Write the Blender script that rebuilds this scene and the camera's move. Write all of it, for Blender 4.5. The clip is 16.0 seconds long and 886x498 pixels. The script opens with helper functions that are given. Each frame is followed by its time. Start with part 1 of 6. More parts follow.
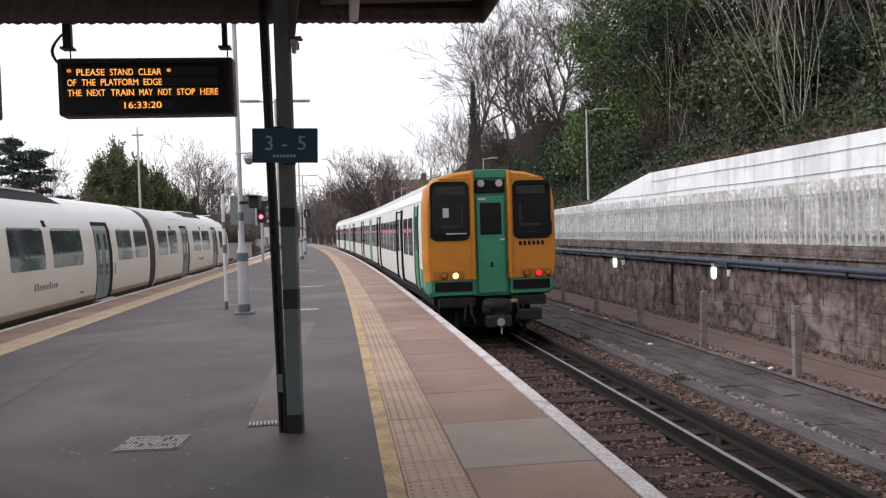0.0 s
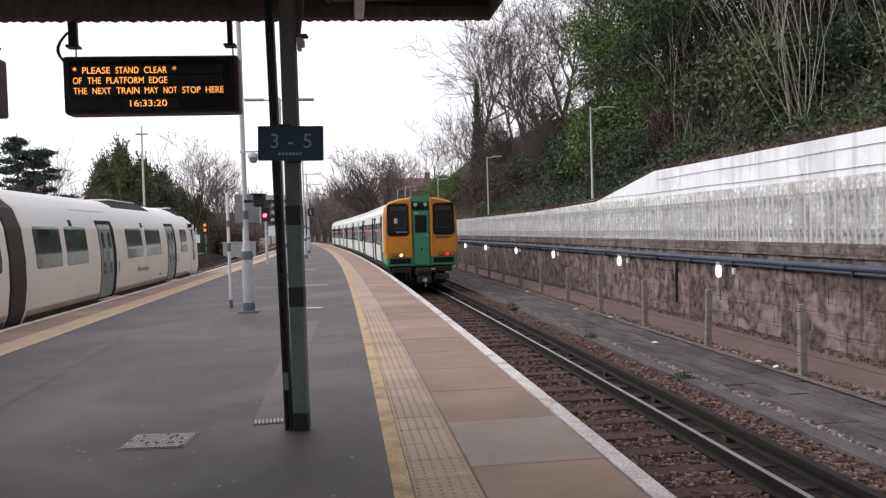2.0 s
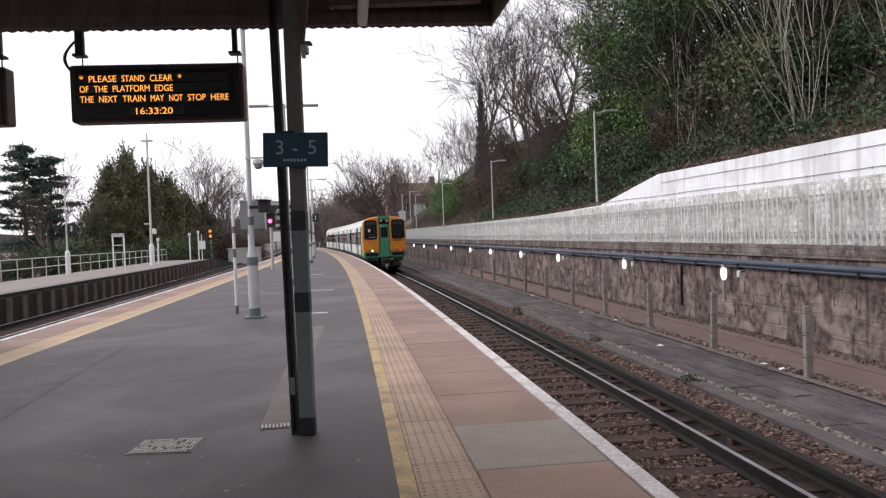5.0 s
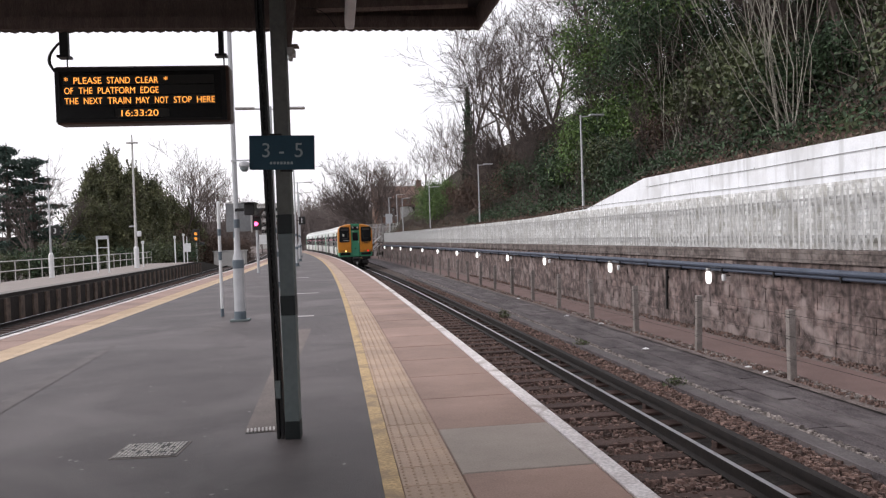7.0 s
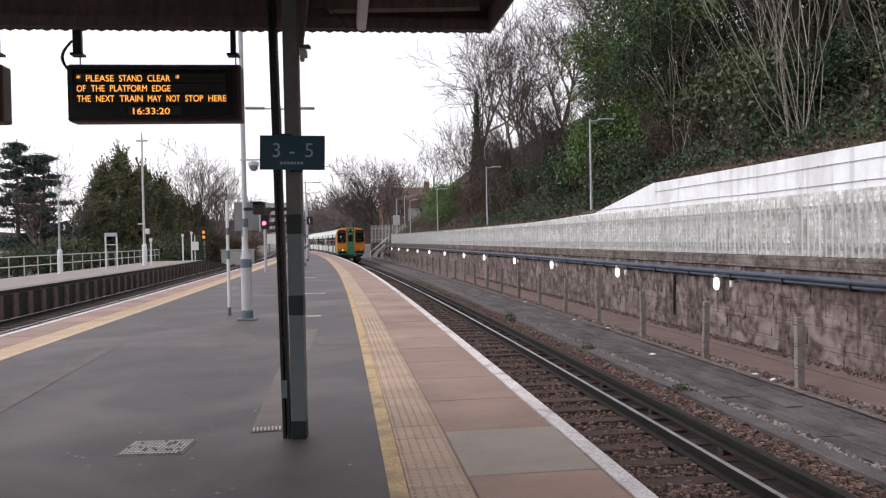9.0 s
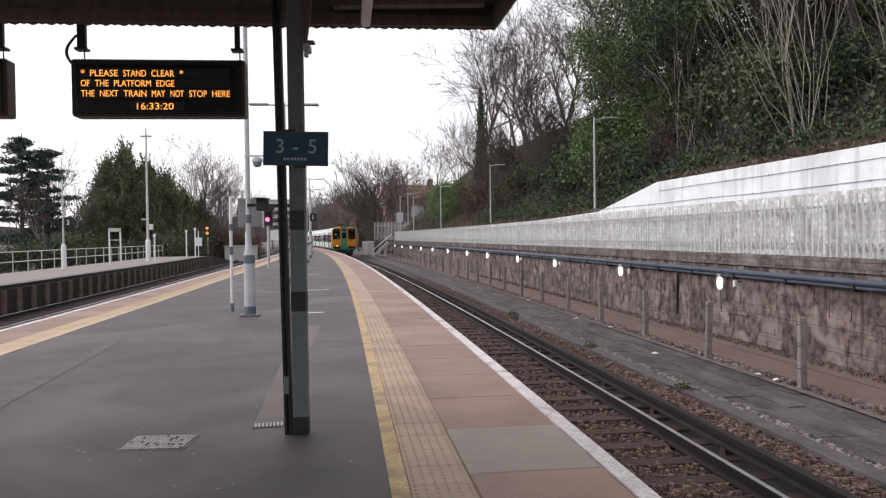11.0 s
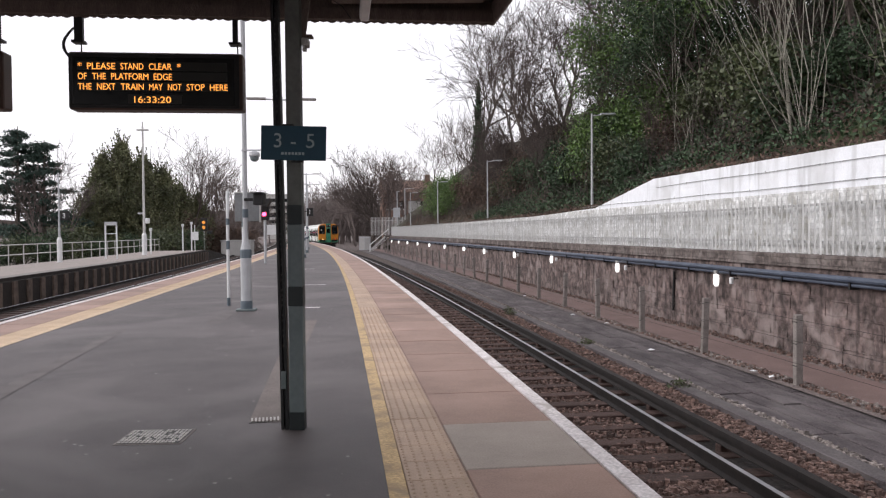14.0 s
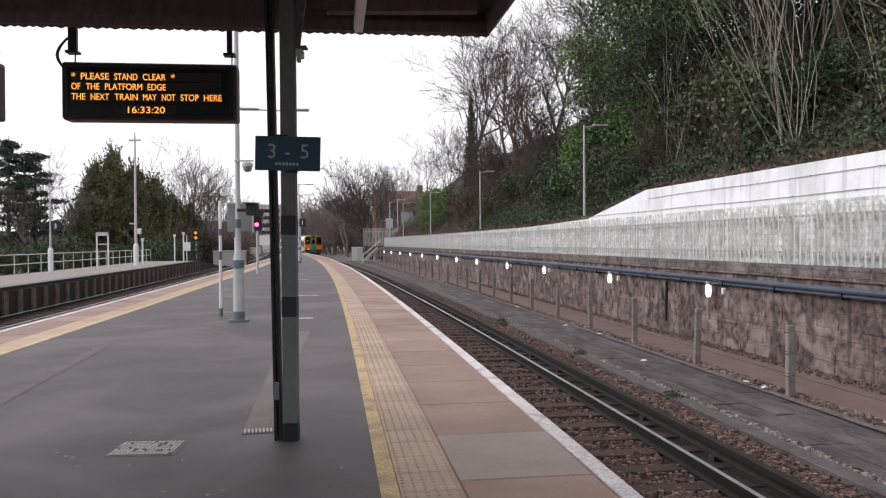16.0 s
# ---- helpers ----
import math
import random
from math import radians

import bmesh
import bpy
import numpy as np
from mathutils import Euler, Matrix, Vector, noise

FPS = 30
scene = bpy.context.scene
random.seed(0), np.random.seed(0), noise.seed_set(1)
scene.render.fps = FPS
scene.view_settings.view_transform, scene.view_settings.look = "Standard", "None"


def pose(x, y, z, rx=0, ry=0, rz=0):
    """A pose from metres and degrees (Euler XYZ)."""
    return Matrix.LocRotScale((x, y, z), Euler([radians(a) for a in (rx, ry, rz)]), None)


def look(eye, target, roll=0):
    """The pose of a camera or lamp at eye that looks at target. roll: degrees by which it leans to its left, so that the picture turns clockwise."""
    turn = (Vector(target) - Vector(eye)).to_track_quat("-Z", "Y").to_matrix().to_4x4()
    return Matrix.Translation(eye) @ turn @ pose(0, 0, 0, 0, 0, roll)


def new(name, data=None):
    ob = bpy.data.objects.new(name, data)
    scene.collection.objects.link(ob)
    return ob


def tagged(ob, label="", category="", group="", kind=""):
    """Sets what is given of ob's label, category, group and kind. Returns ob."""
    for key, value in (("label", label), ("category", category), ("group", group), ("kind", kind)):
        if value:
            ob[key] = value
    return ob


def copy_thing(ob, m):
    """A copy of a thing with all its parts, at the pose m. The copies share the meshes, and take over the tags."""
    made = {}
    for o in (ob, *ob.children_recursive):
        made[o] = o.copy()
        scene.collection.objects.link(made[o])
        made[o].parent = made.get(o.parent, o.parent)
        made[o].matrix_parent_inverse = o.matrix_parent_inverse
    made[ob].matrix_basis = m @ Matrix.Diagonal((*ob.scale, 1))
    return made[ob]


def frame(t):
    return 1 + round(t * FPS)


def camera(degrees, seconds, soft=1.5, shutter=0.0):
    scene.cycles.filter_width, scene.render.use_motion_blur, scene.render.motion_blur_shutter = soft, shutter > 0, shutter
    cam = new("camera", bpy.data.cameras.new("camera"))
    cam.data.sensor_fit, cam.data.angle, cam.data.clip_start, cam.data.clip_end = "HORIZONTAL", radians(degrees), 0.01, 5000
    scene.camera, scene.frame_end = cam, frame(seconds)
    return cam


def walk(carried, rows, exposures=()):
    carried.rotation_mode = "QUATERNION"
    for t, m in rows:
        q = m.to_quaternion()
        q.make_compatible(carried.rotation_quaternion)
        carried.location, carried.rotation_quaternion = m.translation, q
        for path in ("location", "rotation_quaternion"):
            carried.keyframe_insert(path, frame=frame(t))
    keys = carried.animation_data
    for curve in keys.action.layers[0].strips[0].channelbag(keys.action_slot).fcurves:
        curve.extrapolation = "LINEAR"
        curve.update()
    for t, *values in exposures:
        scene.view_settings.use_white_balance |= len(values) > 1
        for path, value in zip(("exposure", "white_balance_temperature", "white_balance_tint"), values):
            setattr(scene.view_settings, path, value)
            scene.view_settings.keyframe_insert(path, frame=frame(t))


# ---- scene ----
LENS = 59.03
cam = camera(LENS, 16.0, soft=1.25)


def held(x, y, z, turn, tilt, lean):
    """A hand-held camera's pose: turn to the left, tilt up, lean."""
    return pose(x, y, z, 0, 0, turn) @ pose(0, 0, 0, 90 + tilt) @ pose(0, 0, 0, 0, 0, lean)


SWAY = (  # seconds, place, then turn, tilt and lean in degrees
    (0.0, 0.0287, 0.0137, 1.548, -0.447, -1.395, -1.747),
    (0.5, 0.0274, 0.0239, 1.5465, -0.55, -1.291, -1.735),
    (1.0, 0.0237, 0.0365, 1.5452, -0.468, -1.333, -1.749),
    (1.5, 0.0123, 0.0257, 1.543, -0.211, -1.432, -1.777),
    (2.0, 0.0105, 0.0231, 1.5417, -0.187, -1.482, -1.785),
    (2.5, 0.0132, 0.0054, 1.5425, -0.02, -1.504, -1.84),
    (3.0, 0.0174, 0.0001, 1.5432, 0.383, -1.465, -1.885),
    (3.5, 0.0171, -0.0014, 1.5432, 0.516, -1.376, -2.025),
    (4.0, 0.0134, -0.0109, 1.5457, 0.426, -1.296, -2.073),
    (6.5, 0.0189, -0.013, 1.5403, -0.546, -0.98, -2.129),
    (7.0, 0.0164, -0.0185, 1.5449, -0.82, -0.947, -2.038),
    (7.5, 0.013, -0.0132, 1.5468, -0.586, -0.918, -1.768),
    (8.0, 0.0043, -0.0037, 1.5444, -0.189, -0.884, -1.427),
    (8.5, 0.0054, -0.0117, 1.5424, -0.22, -0.857, -1.26),
    (9.0, 0.0033, -0.0174, 1.5469, -0.319, -0.787, -1.196),
    (11.5, 0.0053, -0.0064, 1.542, -0.108, -1.026, -0.703),
    (12.0, 0.004, -0.0052, 1.5442, -0.251, -1.129, -0.633),
    (12.5, -0.0, -0.0, 1.54, -0.0, -1.324, -0.55),
    (13.0, -0.0028, -0.0019, 1.5437, 0.192, -1.404, -0.439),
    (13.5, -0.0044, -0.0024, 1.5436, 0.111, -1.358, -0.433),
    (14.0, -0.0029, -0.0011, 1.5427, -0.326, -1.284, -0.484),
    (14.5, -0.0085, -0.0066, 1.5431, -0.357, -1.093, -0.457),
    (15.0, -0.0108, -0.0048, 1.5469, -0.091, -0.742, -0.409),
    (15.5, -0.0173, -0.0102, 1.5455, -0.454, -0.58, -0.425),
    (16.0, -0.0137, -0.0064, 1.5417, -0.877, -0.509, -0.442),
)
walk(cam, [(r[0], held(*r[1:])) for r in SWAY])

# ---- light: a bright overcast afternoon ----
world = bpy.data.worlds.new("sky")
scene.world = world
world.use_nodes = True
wn = world.node_tree
wn.nodes.clear()
w_sky = wn.nodes.new("ShaderNodeTexSky")
w_sky.sky_type, w_sky.sun_disc = "NISHITA", False
w_sky.sun_elevation, w_sky.sun_rotation = radians(33), radians(-94)
w_sky.dust_density, w_sky.air_density = 3.0, 1.0
w_mix = wn.nodes.new("ShaderNodeMix")
w_mix.data_type = "RGBA"
w_mix.inputs["Factor"].default_value = 0.86
w_mix.inputs["B"].default_value = (10.3, 10.0, 10.5, 1)  # the cloud layer
w_bg = wn.nodes.new("ShaderNodeBackground")
w_bg.inputs["Strength"].default_value = 0.115
w_out = wn.nodes.new("ShaderNodeOutputWorld")
wn.links.new(w_sky.outputs["Color"], w_mix.inputs["A"])
wn.links.new(w_mix.outputs["Result"], w_bg.inputs["Color"])
wn.links.new(w_bg.outputs["Background"], w_out.inputs["Surface"])
sun = new("sun", bpy.data.lights.new("sun", "SUN"))
sun.data.energy, sun.data.angle, sun.data.color = 1.5, radians(35), (1.0, 0.975, 0.97)
sun.matrix_world = look((-26, 2, 17), (0, 0, 0))
scene.view_settings.exposure = 0.07


# ---- materials ----
def mat(name, a, b=None, scale=6.0, rough=0.7, metal=0.0, bump=0.3, fine=60.0, emit=0.0, local=False, fleck=0.25,
        stretch=(1, 1, 1), vary=0.0, island=False, spec=0.4, stain=None, stain_scale=1.2):
    """Two-scale noise between the colours a and b, with a fine fleck and relief."""
    m = bpy.data.materials.new(name)
    m.use_nodes = True
    nt = m.node_tree
    n, l = nt.nodes, nt.links
    p = n["Principled BSDF"]
    p.inputs["Roughness"].default_value, p.inputs["Metallic"].default_value = rough, metal
    p.inputs["Specular IOR Level"].default_value = spec
    b = b or tuple(0.75 * v for v in a)
    if local:
        co = n.new("ShaderNodeTexCoord").outputs["Object"]
    else:
        co = n.new("ShaderNodeNewGeometry").outputs["Position"]
    mp = n.new("ShaderNodeMapping")
    mp.inputs["Scale"].default_value = stretch
    l.new(co, mp.inputs["Vector"])
    big, tiny = n.new("ShaderNodeTexNoise"), n.new("ShaderNodeTexNoise")
    big.inputs["Scale"].default_value, tiny.inputs["Scale"].default_value = scale, fine
    big.inputs["Detail"].default_value, tiny.inputs["Detail"].default_value = 7, 3
    big.inputs["Roughness"].default_value = 0.62
    l.new(mp.outputs["Vector"], big.inputs["Vector"])
    l.new(mp.outputs["Vector"], tiny.inputs["Vector"])
    ramp = n.new("ShaderNodeValToRGB")
    ramp.color_ramp.elements[0].position, ramp.color_ramp.elements[1].position = 0.32, 0.68
    ramp.color_ramp.elements[0].color, ramp.color_ramp.elements[1].color = (*b, 1), (*a, 1)
    l.new(big.outputs["Fac"], ramp.inputs["Fac"])
    out = ramp.outputs["Color"]

    def times(col, fac, lo, hi):
        mr = n.new("ShaderNodeMapRange")
        mr.inputs["To Min"].default_value, mr.inputs["To Max"].default_value = lo, hi
        mr.inputs["From Min"].default_value, mr.inputs["From Max"].default_value = (0.3, 0.7)
        l.new(fac, mr.inputs["Value"])
        mx = n.new("ShaderNodeMix")
        mx.data_type, mx.blend_type = "RGBA", "MULTIPLY"
        mx.inputs["Factor"].default_value = 1
        l.new(col, mx.inputs["A"])
        l.new(mr.outputs["Result"], mx.inputs["B"])
        return mx.outputs["Result"]

    if fleck:
        out = times(out, tiny.outputs["Fac"], 1 - fleck, 1 + fleck)
    if stain:
        st = n.new("ShaderNodeTexNoise")
        st.inputs["Scale"].default_value, st.inputs["Detail"].default_value = stain_scale, 5
        st.inputs["Distortion"].default_value = 0.6
        l.new(mp.outputs["Vector"], st.inputs["Vector"])
        r2 = n.new("ShaderNodeValToRGB")
        r2.color_ramp.elements[0].position, r2.color_ramp.elements[1].position = 0.5, 0.68
        l.new(st.outputs["Fac"], r2.inputs["Fac"])
        mx = n.new("ShaderNodeMix")
        mx.data_type = "RGBA"
        l.new(r2.outputs["Color"], mx.inputs["Factor"])
        l.new(out, mx.inputs["A"])
        mx.inputs["B"].default_value = (*stain, 1)
        out = mx.outputs["Result"]
    if vary:
        if island:
            rnd = n.new("ShaderNodeNewGeometry").outputs["Random Per Island"]
        else:
            rnd = n.new("ShaderNodeObjectInfo").outputs["Random"]
        mr = n.new("ShaderNodeMapRange")
        mr.inputs["To Min"].default_value, mr.inputs["To Max"].default_value = 1 - vary, 1 + vary
        l.new(rnd, mr.inputs["Value"])
        mx = n.new("ShaderNodeMix")
        mx.data_type, mx.blend_type = "RGBA", "MULTIPLY"
        mx.inputs["Factor"].default_value = 1
        l.new(out, mx.inputs["A"])
        l.new(mr.outputs["Result"], mx.inputs["B"])
        out = mx.outputs["Result"]
    l.new(out, p.inputs["Base Color"])
    if bump:
        bp = n.new("ShaderNodeBump")
        bp.inputs["Strength"].default_value, bp.inputs["Distance"].default_value = bump, 0.02
        l.new(tiny.outputs["Fac"], bp.inputs["Height"])
        l.new(bp.outputs["Normal"], p.inputs["Normal"])
    if emit:
        p.inputs["Emission Color"].default_value = (*a, 1)
        p.inputs["Emission Strength"].default_value = emit
    return m


def coursed(name, a, b, joint, length, height, rough=0.9, bump=0.8, stain=None, blotch=1.3, depth=0.5, streak=None, fleck=0.5, relief=0.7, fine=11):
    """Masonry in courses along y: mottled units, sunk joints, broad stains and downward streaks."""
    m = mat(name, a, b, scale=2.4, rough=rough, fine=fine, bump=bump, fleck=fleck, stain=stain, stain_scale=blotch)
    n, l = m.node_tree.nodes, m.node_tree.links
    p = n["Principled BSDF"]
    geo = n.new("ShaderNodeNewGeometry")
    wob = n.new("ShaderNodeTexNoise")
    wob.inputs["Scale"].default_value, wob.inputs["Detail"].default_value = 3.0, 4
    l.new(geo.outputs["Position"], wob.inputs["Vector"])
    off = n.new("ShaderNodeVectorMath")
    off.operation = "SCALE"
    off.inputs["Scale"].default_value = 0.12 * height / 0.3 + 0.02
    l.new(wob.outputs["Color"], off.inputs[0])
    add = n.new("ShaderNodeVectorMath")
    l.new(geo.outputs["Position"], add.inputs[0])
    l.new(off.outputs["Vector"], add.inputs[1])
    sep, com = n.new("ShaderNodeSeparateXYZ"), n.new("ShaderNodeCombineXYZ")
    l.new(add.outputs["Vector"], sep.inputs["Vector"])
    l.new(sep.outputs["Y"], com.inputs["X"])
    l.new(sep.outputs["Z"], com.inputs["Y"])
    br = n.new("ShaderNodeTexBrick")
    br.inputs["Scale"].default_value = 1.0
    br.inputs["Brick Width"].default_value, br.inputs["Row Height"].default_value = length, height
    br.inputs["Mortar Size"].default_value, br.inputs["Mortar Smooth"].default_value = 0.045 * height + 0.004, 0.6
    br.inputs["Color1"].default_value, br.inputs["Color2"].default_value = (1.2, 1.2, 1.2, 1), (0.72, 0.72, 0.72, 1)
    br.inputs["Mortar"].default_value = (*(joint,) * 3, 1)
    l.new(com.outputs["Vector"], br.inputs["Vector"])
    old = p.inputs["Base Color"].links[0].from_socket
    mx = n.new("ShaderNodeMix")
    mx.data_type, mx.blend_type = "RGBA", "MULTIPLY"
    mx.inputs["Factor"].default_value = depth
    l.new(old, mx.inputs["A"])
    l.new(br.outputs["Color"], mx.inputs["B"])
    out = mx.outputs["Result"]
    if streak:
        mp = n.new("ShaderNodeMapping")
        mp.inputs["Scale"].default_value = (1.0, 1.0, 0.12)
        l.new(geo.outputs["Position"], mp.inputs["Vector"])
        st = n.new("ShaderNodeTexNoise")
        st.inputs["Scale"].default_value, st.inputs["Detail"].default_value = 4.5, 5
        l.new(mp.outputs["Vector"], st.inputs["Vector"])
        rp = n.new("ShaderNodeValToRGB")
        rp.color_ramp.elements[0].position, rp.color_ramp.elements[1].position = 0.54, 0.72
        l.new(st.outputs["Fac"], rp.inputs["Fac"])
        m2 = n.new("ShaderNodeMix")
        m2.data_type = "RGBA"
        l.new(rp.outputs["Color"], m2.inputs["Factor"])
        l.new(out, m2.inputs["A"])
        m2.inputs["B"].default_value = (*streak, 1)
        out = m2.outputs["Result"]
    l.new(out, p.inputs["Base Color"])
    b2 = n.new("ShaderNodeBump")
    b2.inputs["Strength"].default_value, b2.inputs["Distance"].default_value, b2.invert = relief, 0.02, True
    l.new(br.outputs["Fac"], b2.inputs["Height"])
    l.new(p.inputs["Normal"].links[0].from_socket, b2.inputs["Normal"])
    l.new(b2.outputs["Normal"], p.inputs["Normal"])
    return m


def glass(name, tint=(0.006, 0.007, 0.008), rough=0.06):
    m = mat(name, tint, rough=rough, bump=0, fleck=0.0, local=True, spec=0.14)
    return m


M_ASPHALT = mat("asphalt", (0.084, 0.07, 0.071), (0.047, 0.038, 0.04), scale=0.9, rough=0.62, spec=0.5, fine=90, bump=0.3, fleck=0.35,
                stain=(0.122, 0.106, 0.107), stain_scale=0.5)
M_PATCH = mat("asphalt_patch", (0.155, 0.14, 0.14), (0.105, 0.093, 0.094), scale=3, rough=0.85, fine=90)
M_STRIP = mat("concrete_strip", (0.205, 0.175, 0.165), (0.15, 0.128, 0.12), scale=2, rough=0.85, fine=70)
M_SLAB = mat("paving_slab", (0.34, 0.226, 0.186), (0.235, 0.155, 0.127), scale=1.1, rough=0.68, fine=70, bump=0.15, vary=0.16, fleck=0.12)
M_GREYSLAB = mat("grey_slab", (0.36, 0.31, 0.275), (0.3, 0.255, 0.225), scale=2, rough=0.8, fine=70, bump=0.15, fleck=0.1)
M_TACTILE = mat("tactile_slab", (0.45, 0.325, 0.24), (0.35, 0.25, 0.185), scale=2.2, rough=0.6, fine=70, bump=0.15, vary=0.1, fleck=0.12)
M_TACTILE_L = mat("tactile_slab_yellow", (0.58, 0.44, 0.31), (0.48, 0.36, 0.255), scale=2.2, rough=0.8, fine=70, bump=0.15, vary=0.08, fleck=0.12)
M_YELLOW = mat("yellow_paint", (0.54, 0.385, 0.2), (0.45, 0.315, 0.165), scale=5, rough=0.7, fine=40, stain=(0.3, 0.22, 0.14), stain_scale=4)
M_TANLINE = mat("tan_line", (0.6, 0.45, 0.3), (0.5, 0.37, 0.24), scale=5, rough=0.65, fine=40, stain=(0.42, 0.31, 0.22), stain_scale=4)
M_WHITELINE = mat("white_line", (0.74, 0.7, 0.7), (0.58, 0.53, 0.53), scale=4, rough=0.7, fine=40, stain=(0.4, 0.35, 0.33), stain_scale=3)
M_COPING = mat("platform_wall", (0.1, 0.085, 0.075), (0.05, 0.042, 0.038), scale=2, rough=0.9)
M_BALLAST = mat("ballast", (0.1, 0.075, 0.065), (0.04, 0.03, 0.027), scale=9, rough=0.95, fine=28, bump=1.0, fleck=0.6)
M_STONE = mat("ballast_stone", (0.21, 0.137, 0.116), (0.055, 0.035, 0.03), scale=12, rough=0.95, vary=0.55, island=True)
M_SLEEPER = mat("sleeper_timber", (0.085, 0.05, 0.042), (0.034, 0.02, 0.017), scale=5, rough=0.85, fine=50, stretch=(1, 6, 1), vary=0.25)
M_RAILSIDE = mat("rail_rust", (0.022, 0.016, 0.015), (0.009, 0.007, 0.007), scale=6, rough=0.75)
# Ballast colour with the conductor rail's shadow painted in.
M_RAILSHADE = mat("shaded_ballast", (0.03, 0.024, 0.022), (0.01, 0.008, 0.008), scale=9, rough=0.8, fine=28, bump=1.0, fleck=0.6)
M_PALESTONE = mat("pale_gravel", (0.34, 0.3, 0.28), (0.12, 0.1, 0.095), scale=12, rough=0.95, vary=0.5, island=True)
M_RAILTOP = mat("rail_polished", (0.66, 0.66, 0.69), (0.5, 0.5, 0.53), scale=4, rough=0.4, metal=1.0, bump=0.0, fleck=0.05)
M_BOARD = mat("weathered_boards", (0.105, 0.088, 0.092), (0.045, 0.037, 0.04), scale=2.6, rough=0.8, stretch=(1.8, 0.8, 1), fine=34, bump=0.7, fleck=0.5,
              stain=(0.135, 0.118, 0.12), stain_scale=1.1, vary=0.16)
M_TROUGH = mat("concrete_trough", (0.27, 0.245, 0.235), (0.17, 0.15, 0.145), scale=4, rough=0.9, vary=0.15)
M_TROUGH2 = mat("grimy_trough", (0.12, 0.106, 0.108), (0.075, 0.065, 0.067), scale=3, rough=0.9, fine=40)
M_CESS = mat("cess_gravel", (0.19, 0.155, 0.145), (0.1, 0.08, 0.075), scale=8, rough=0.95, fine=26, bump=1.0, fleck=0.5)
M_PATH = mat("red_path", (0.19, 0.125, 0.115), (0.135, 0.09, 0.082), scale=1.5, rough=0.9, fine=50, fleck=0.2)
M_WALL = coursed("sooty_stone_wall", (0.2, 0.148, 0.139), (0.045, 0.033, 0.031), 0.4, 0.62, 0.29, stain=(0.27, 0.22, 0.21), blotch=1.6, depth=0.22, bump=1.0, streak=(0.03, 0.023, 0.022), fleck=0.65, relief=0.4, fine=6)
M_LEDGE = coursed("ledge_brickwork", (0.17, 0.14, 0.13), (0.065, 0.052, 0.048), 0.4, 0.45, 0.125, stain=(0.22, 0.19, 0.18), blotch=1.8, depth=0.5, bump=0.6)
M_WHITEWALL = coursed("whitewashed_wall", (0.9, 0.92, 0.96), (0.8, 0.82, 0.86), 0.9, 0.45, 0.15, rough=0.8, bump=0.12, stain=(0.68, 0.69, 0.71), blotch=0.8, depth=0.08, streak=(0.6, 0.61, 0.63), fleck=0.05, relief=0.12, fine=30)
M_OLDWHITE = coursed("flaking_whitewash", (0.86, 0.87, 0.88), (0.52, 0.52, 0.51), 0.4, 0.3, 0.12, rough=0.85, bump=0.7, stain=(0.4, 0.39, 0.36), blotch=3.4, depth=0.35, streak=(0.46, 0.455, 0.44), fleck=0.3, relief=0.4)
M_GALV = mat("galvanised_steel", (0.52, 0.51, 0.5), (0.42, 0.41, 0.4), scale=5, rough=0.55, metal=0.3, fleck=0.1, vary=0.18)
M_PALE = mat("weathered_pales", (0.56, 0.56, 0.56), (0.42, 0.42, 0.42), scale=5, rough=0.6, metal=0.2, fleck=0.12, vary=0.2)
M_PIPE = mat("blue_grey_pipe", (0.08, 0.098, 0.14), (0.045, 0.056, 0.082), scale=2, rough=0.5, bump=0.1)
M_GREENPOST = mat("green_grey_paint", (0.15, 0.18, 0.182), (0.125, 0.15, 0.152), scale=3, rough=0.6, bump=0.08, fleck=0.08, fine=30)
M_DARKBAND = mat("dark_green_paint", (0.016, 0.022, 0.023), rough=0.45, bump=0.05, fleck=0.1)
M_BLACK = mat("black_paint", (0.018, 0.017, 0.018), (0.01, 0.01, 0.01), rough=0.5, bump=0.1)
M_CANOPY = mat("canopy_brown", (0.18, 0.138, 0.122), (0.115, 0.088, 0.078), scale=3, rough=0.8, stretch=(6, 1, 1), fine=30)
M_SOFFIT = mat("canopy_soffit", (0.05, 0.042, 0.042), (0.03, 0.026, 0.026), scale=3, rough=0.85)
M_LIGHTPOLE = mat("pale_grey_paint", (0.5, 0.51, 0.53), (0.42, 0.43, 0.45), scale=5, rough=0.5, fleck=0.06, bump=0.05)
M_WHITEPAINT = mat("white_paint", (0.76, 0.77, 0.78), (0.66, 0.67, 0.68), scale=4, rough=0.5, fleck=0.06, bump=0.05)
M_BULB = mat("lamp_glow", (1.0, 0.97, 0.95), emit=1.6, bump=0, fleck=0)
M_SIGNBLUE = mat("sign_blue", (0.016, 0.062, 0.095), (0.013, 0.05, 0.078), rough=0.5, bump=0.02, fleck=0.05)
M_SIGNTEXT = mat("sign_lettering", (0.36, 0.43, 0.46), rough=0.6, bump=0, fleck=0.1)
M_EARTH = mat("leaf_litter", (0.06, 0.045, 0.034), (0.025, 0.022, 0.015), scale=2.5, rough=0.95, fine=22, bump=1.0, fleck=0.5,
              stain=(0.04, 0.05, 0.02), stain_scale=0.8)
M_BARK = mat("bark", (0.14, 0.115, 0.1), (0.08, 0.065, 0.057), scale=6, rough=0.95, stretch=(3, 3, 0.6), vary=0.2)
M_PALEBARK = mat("pale_bark", (0.38, 0.36, 0.31), (0.23, 0.215, 0.18), scale=6, rough=0.9, vary=0.2)
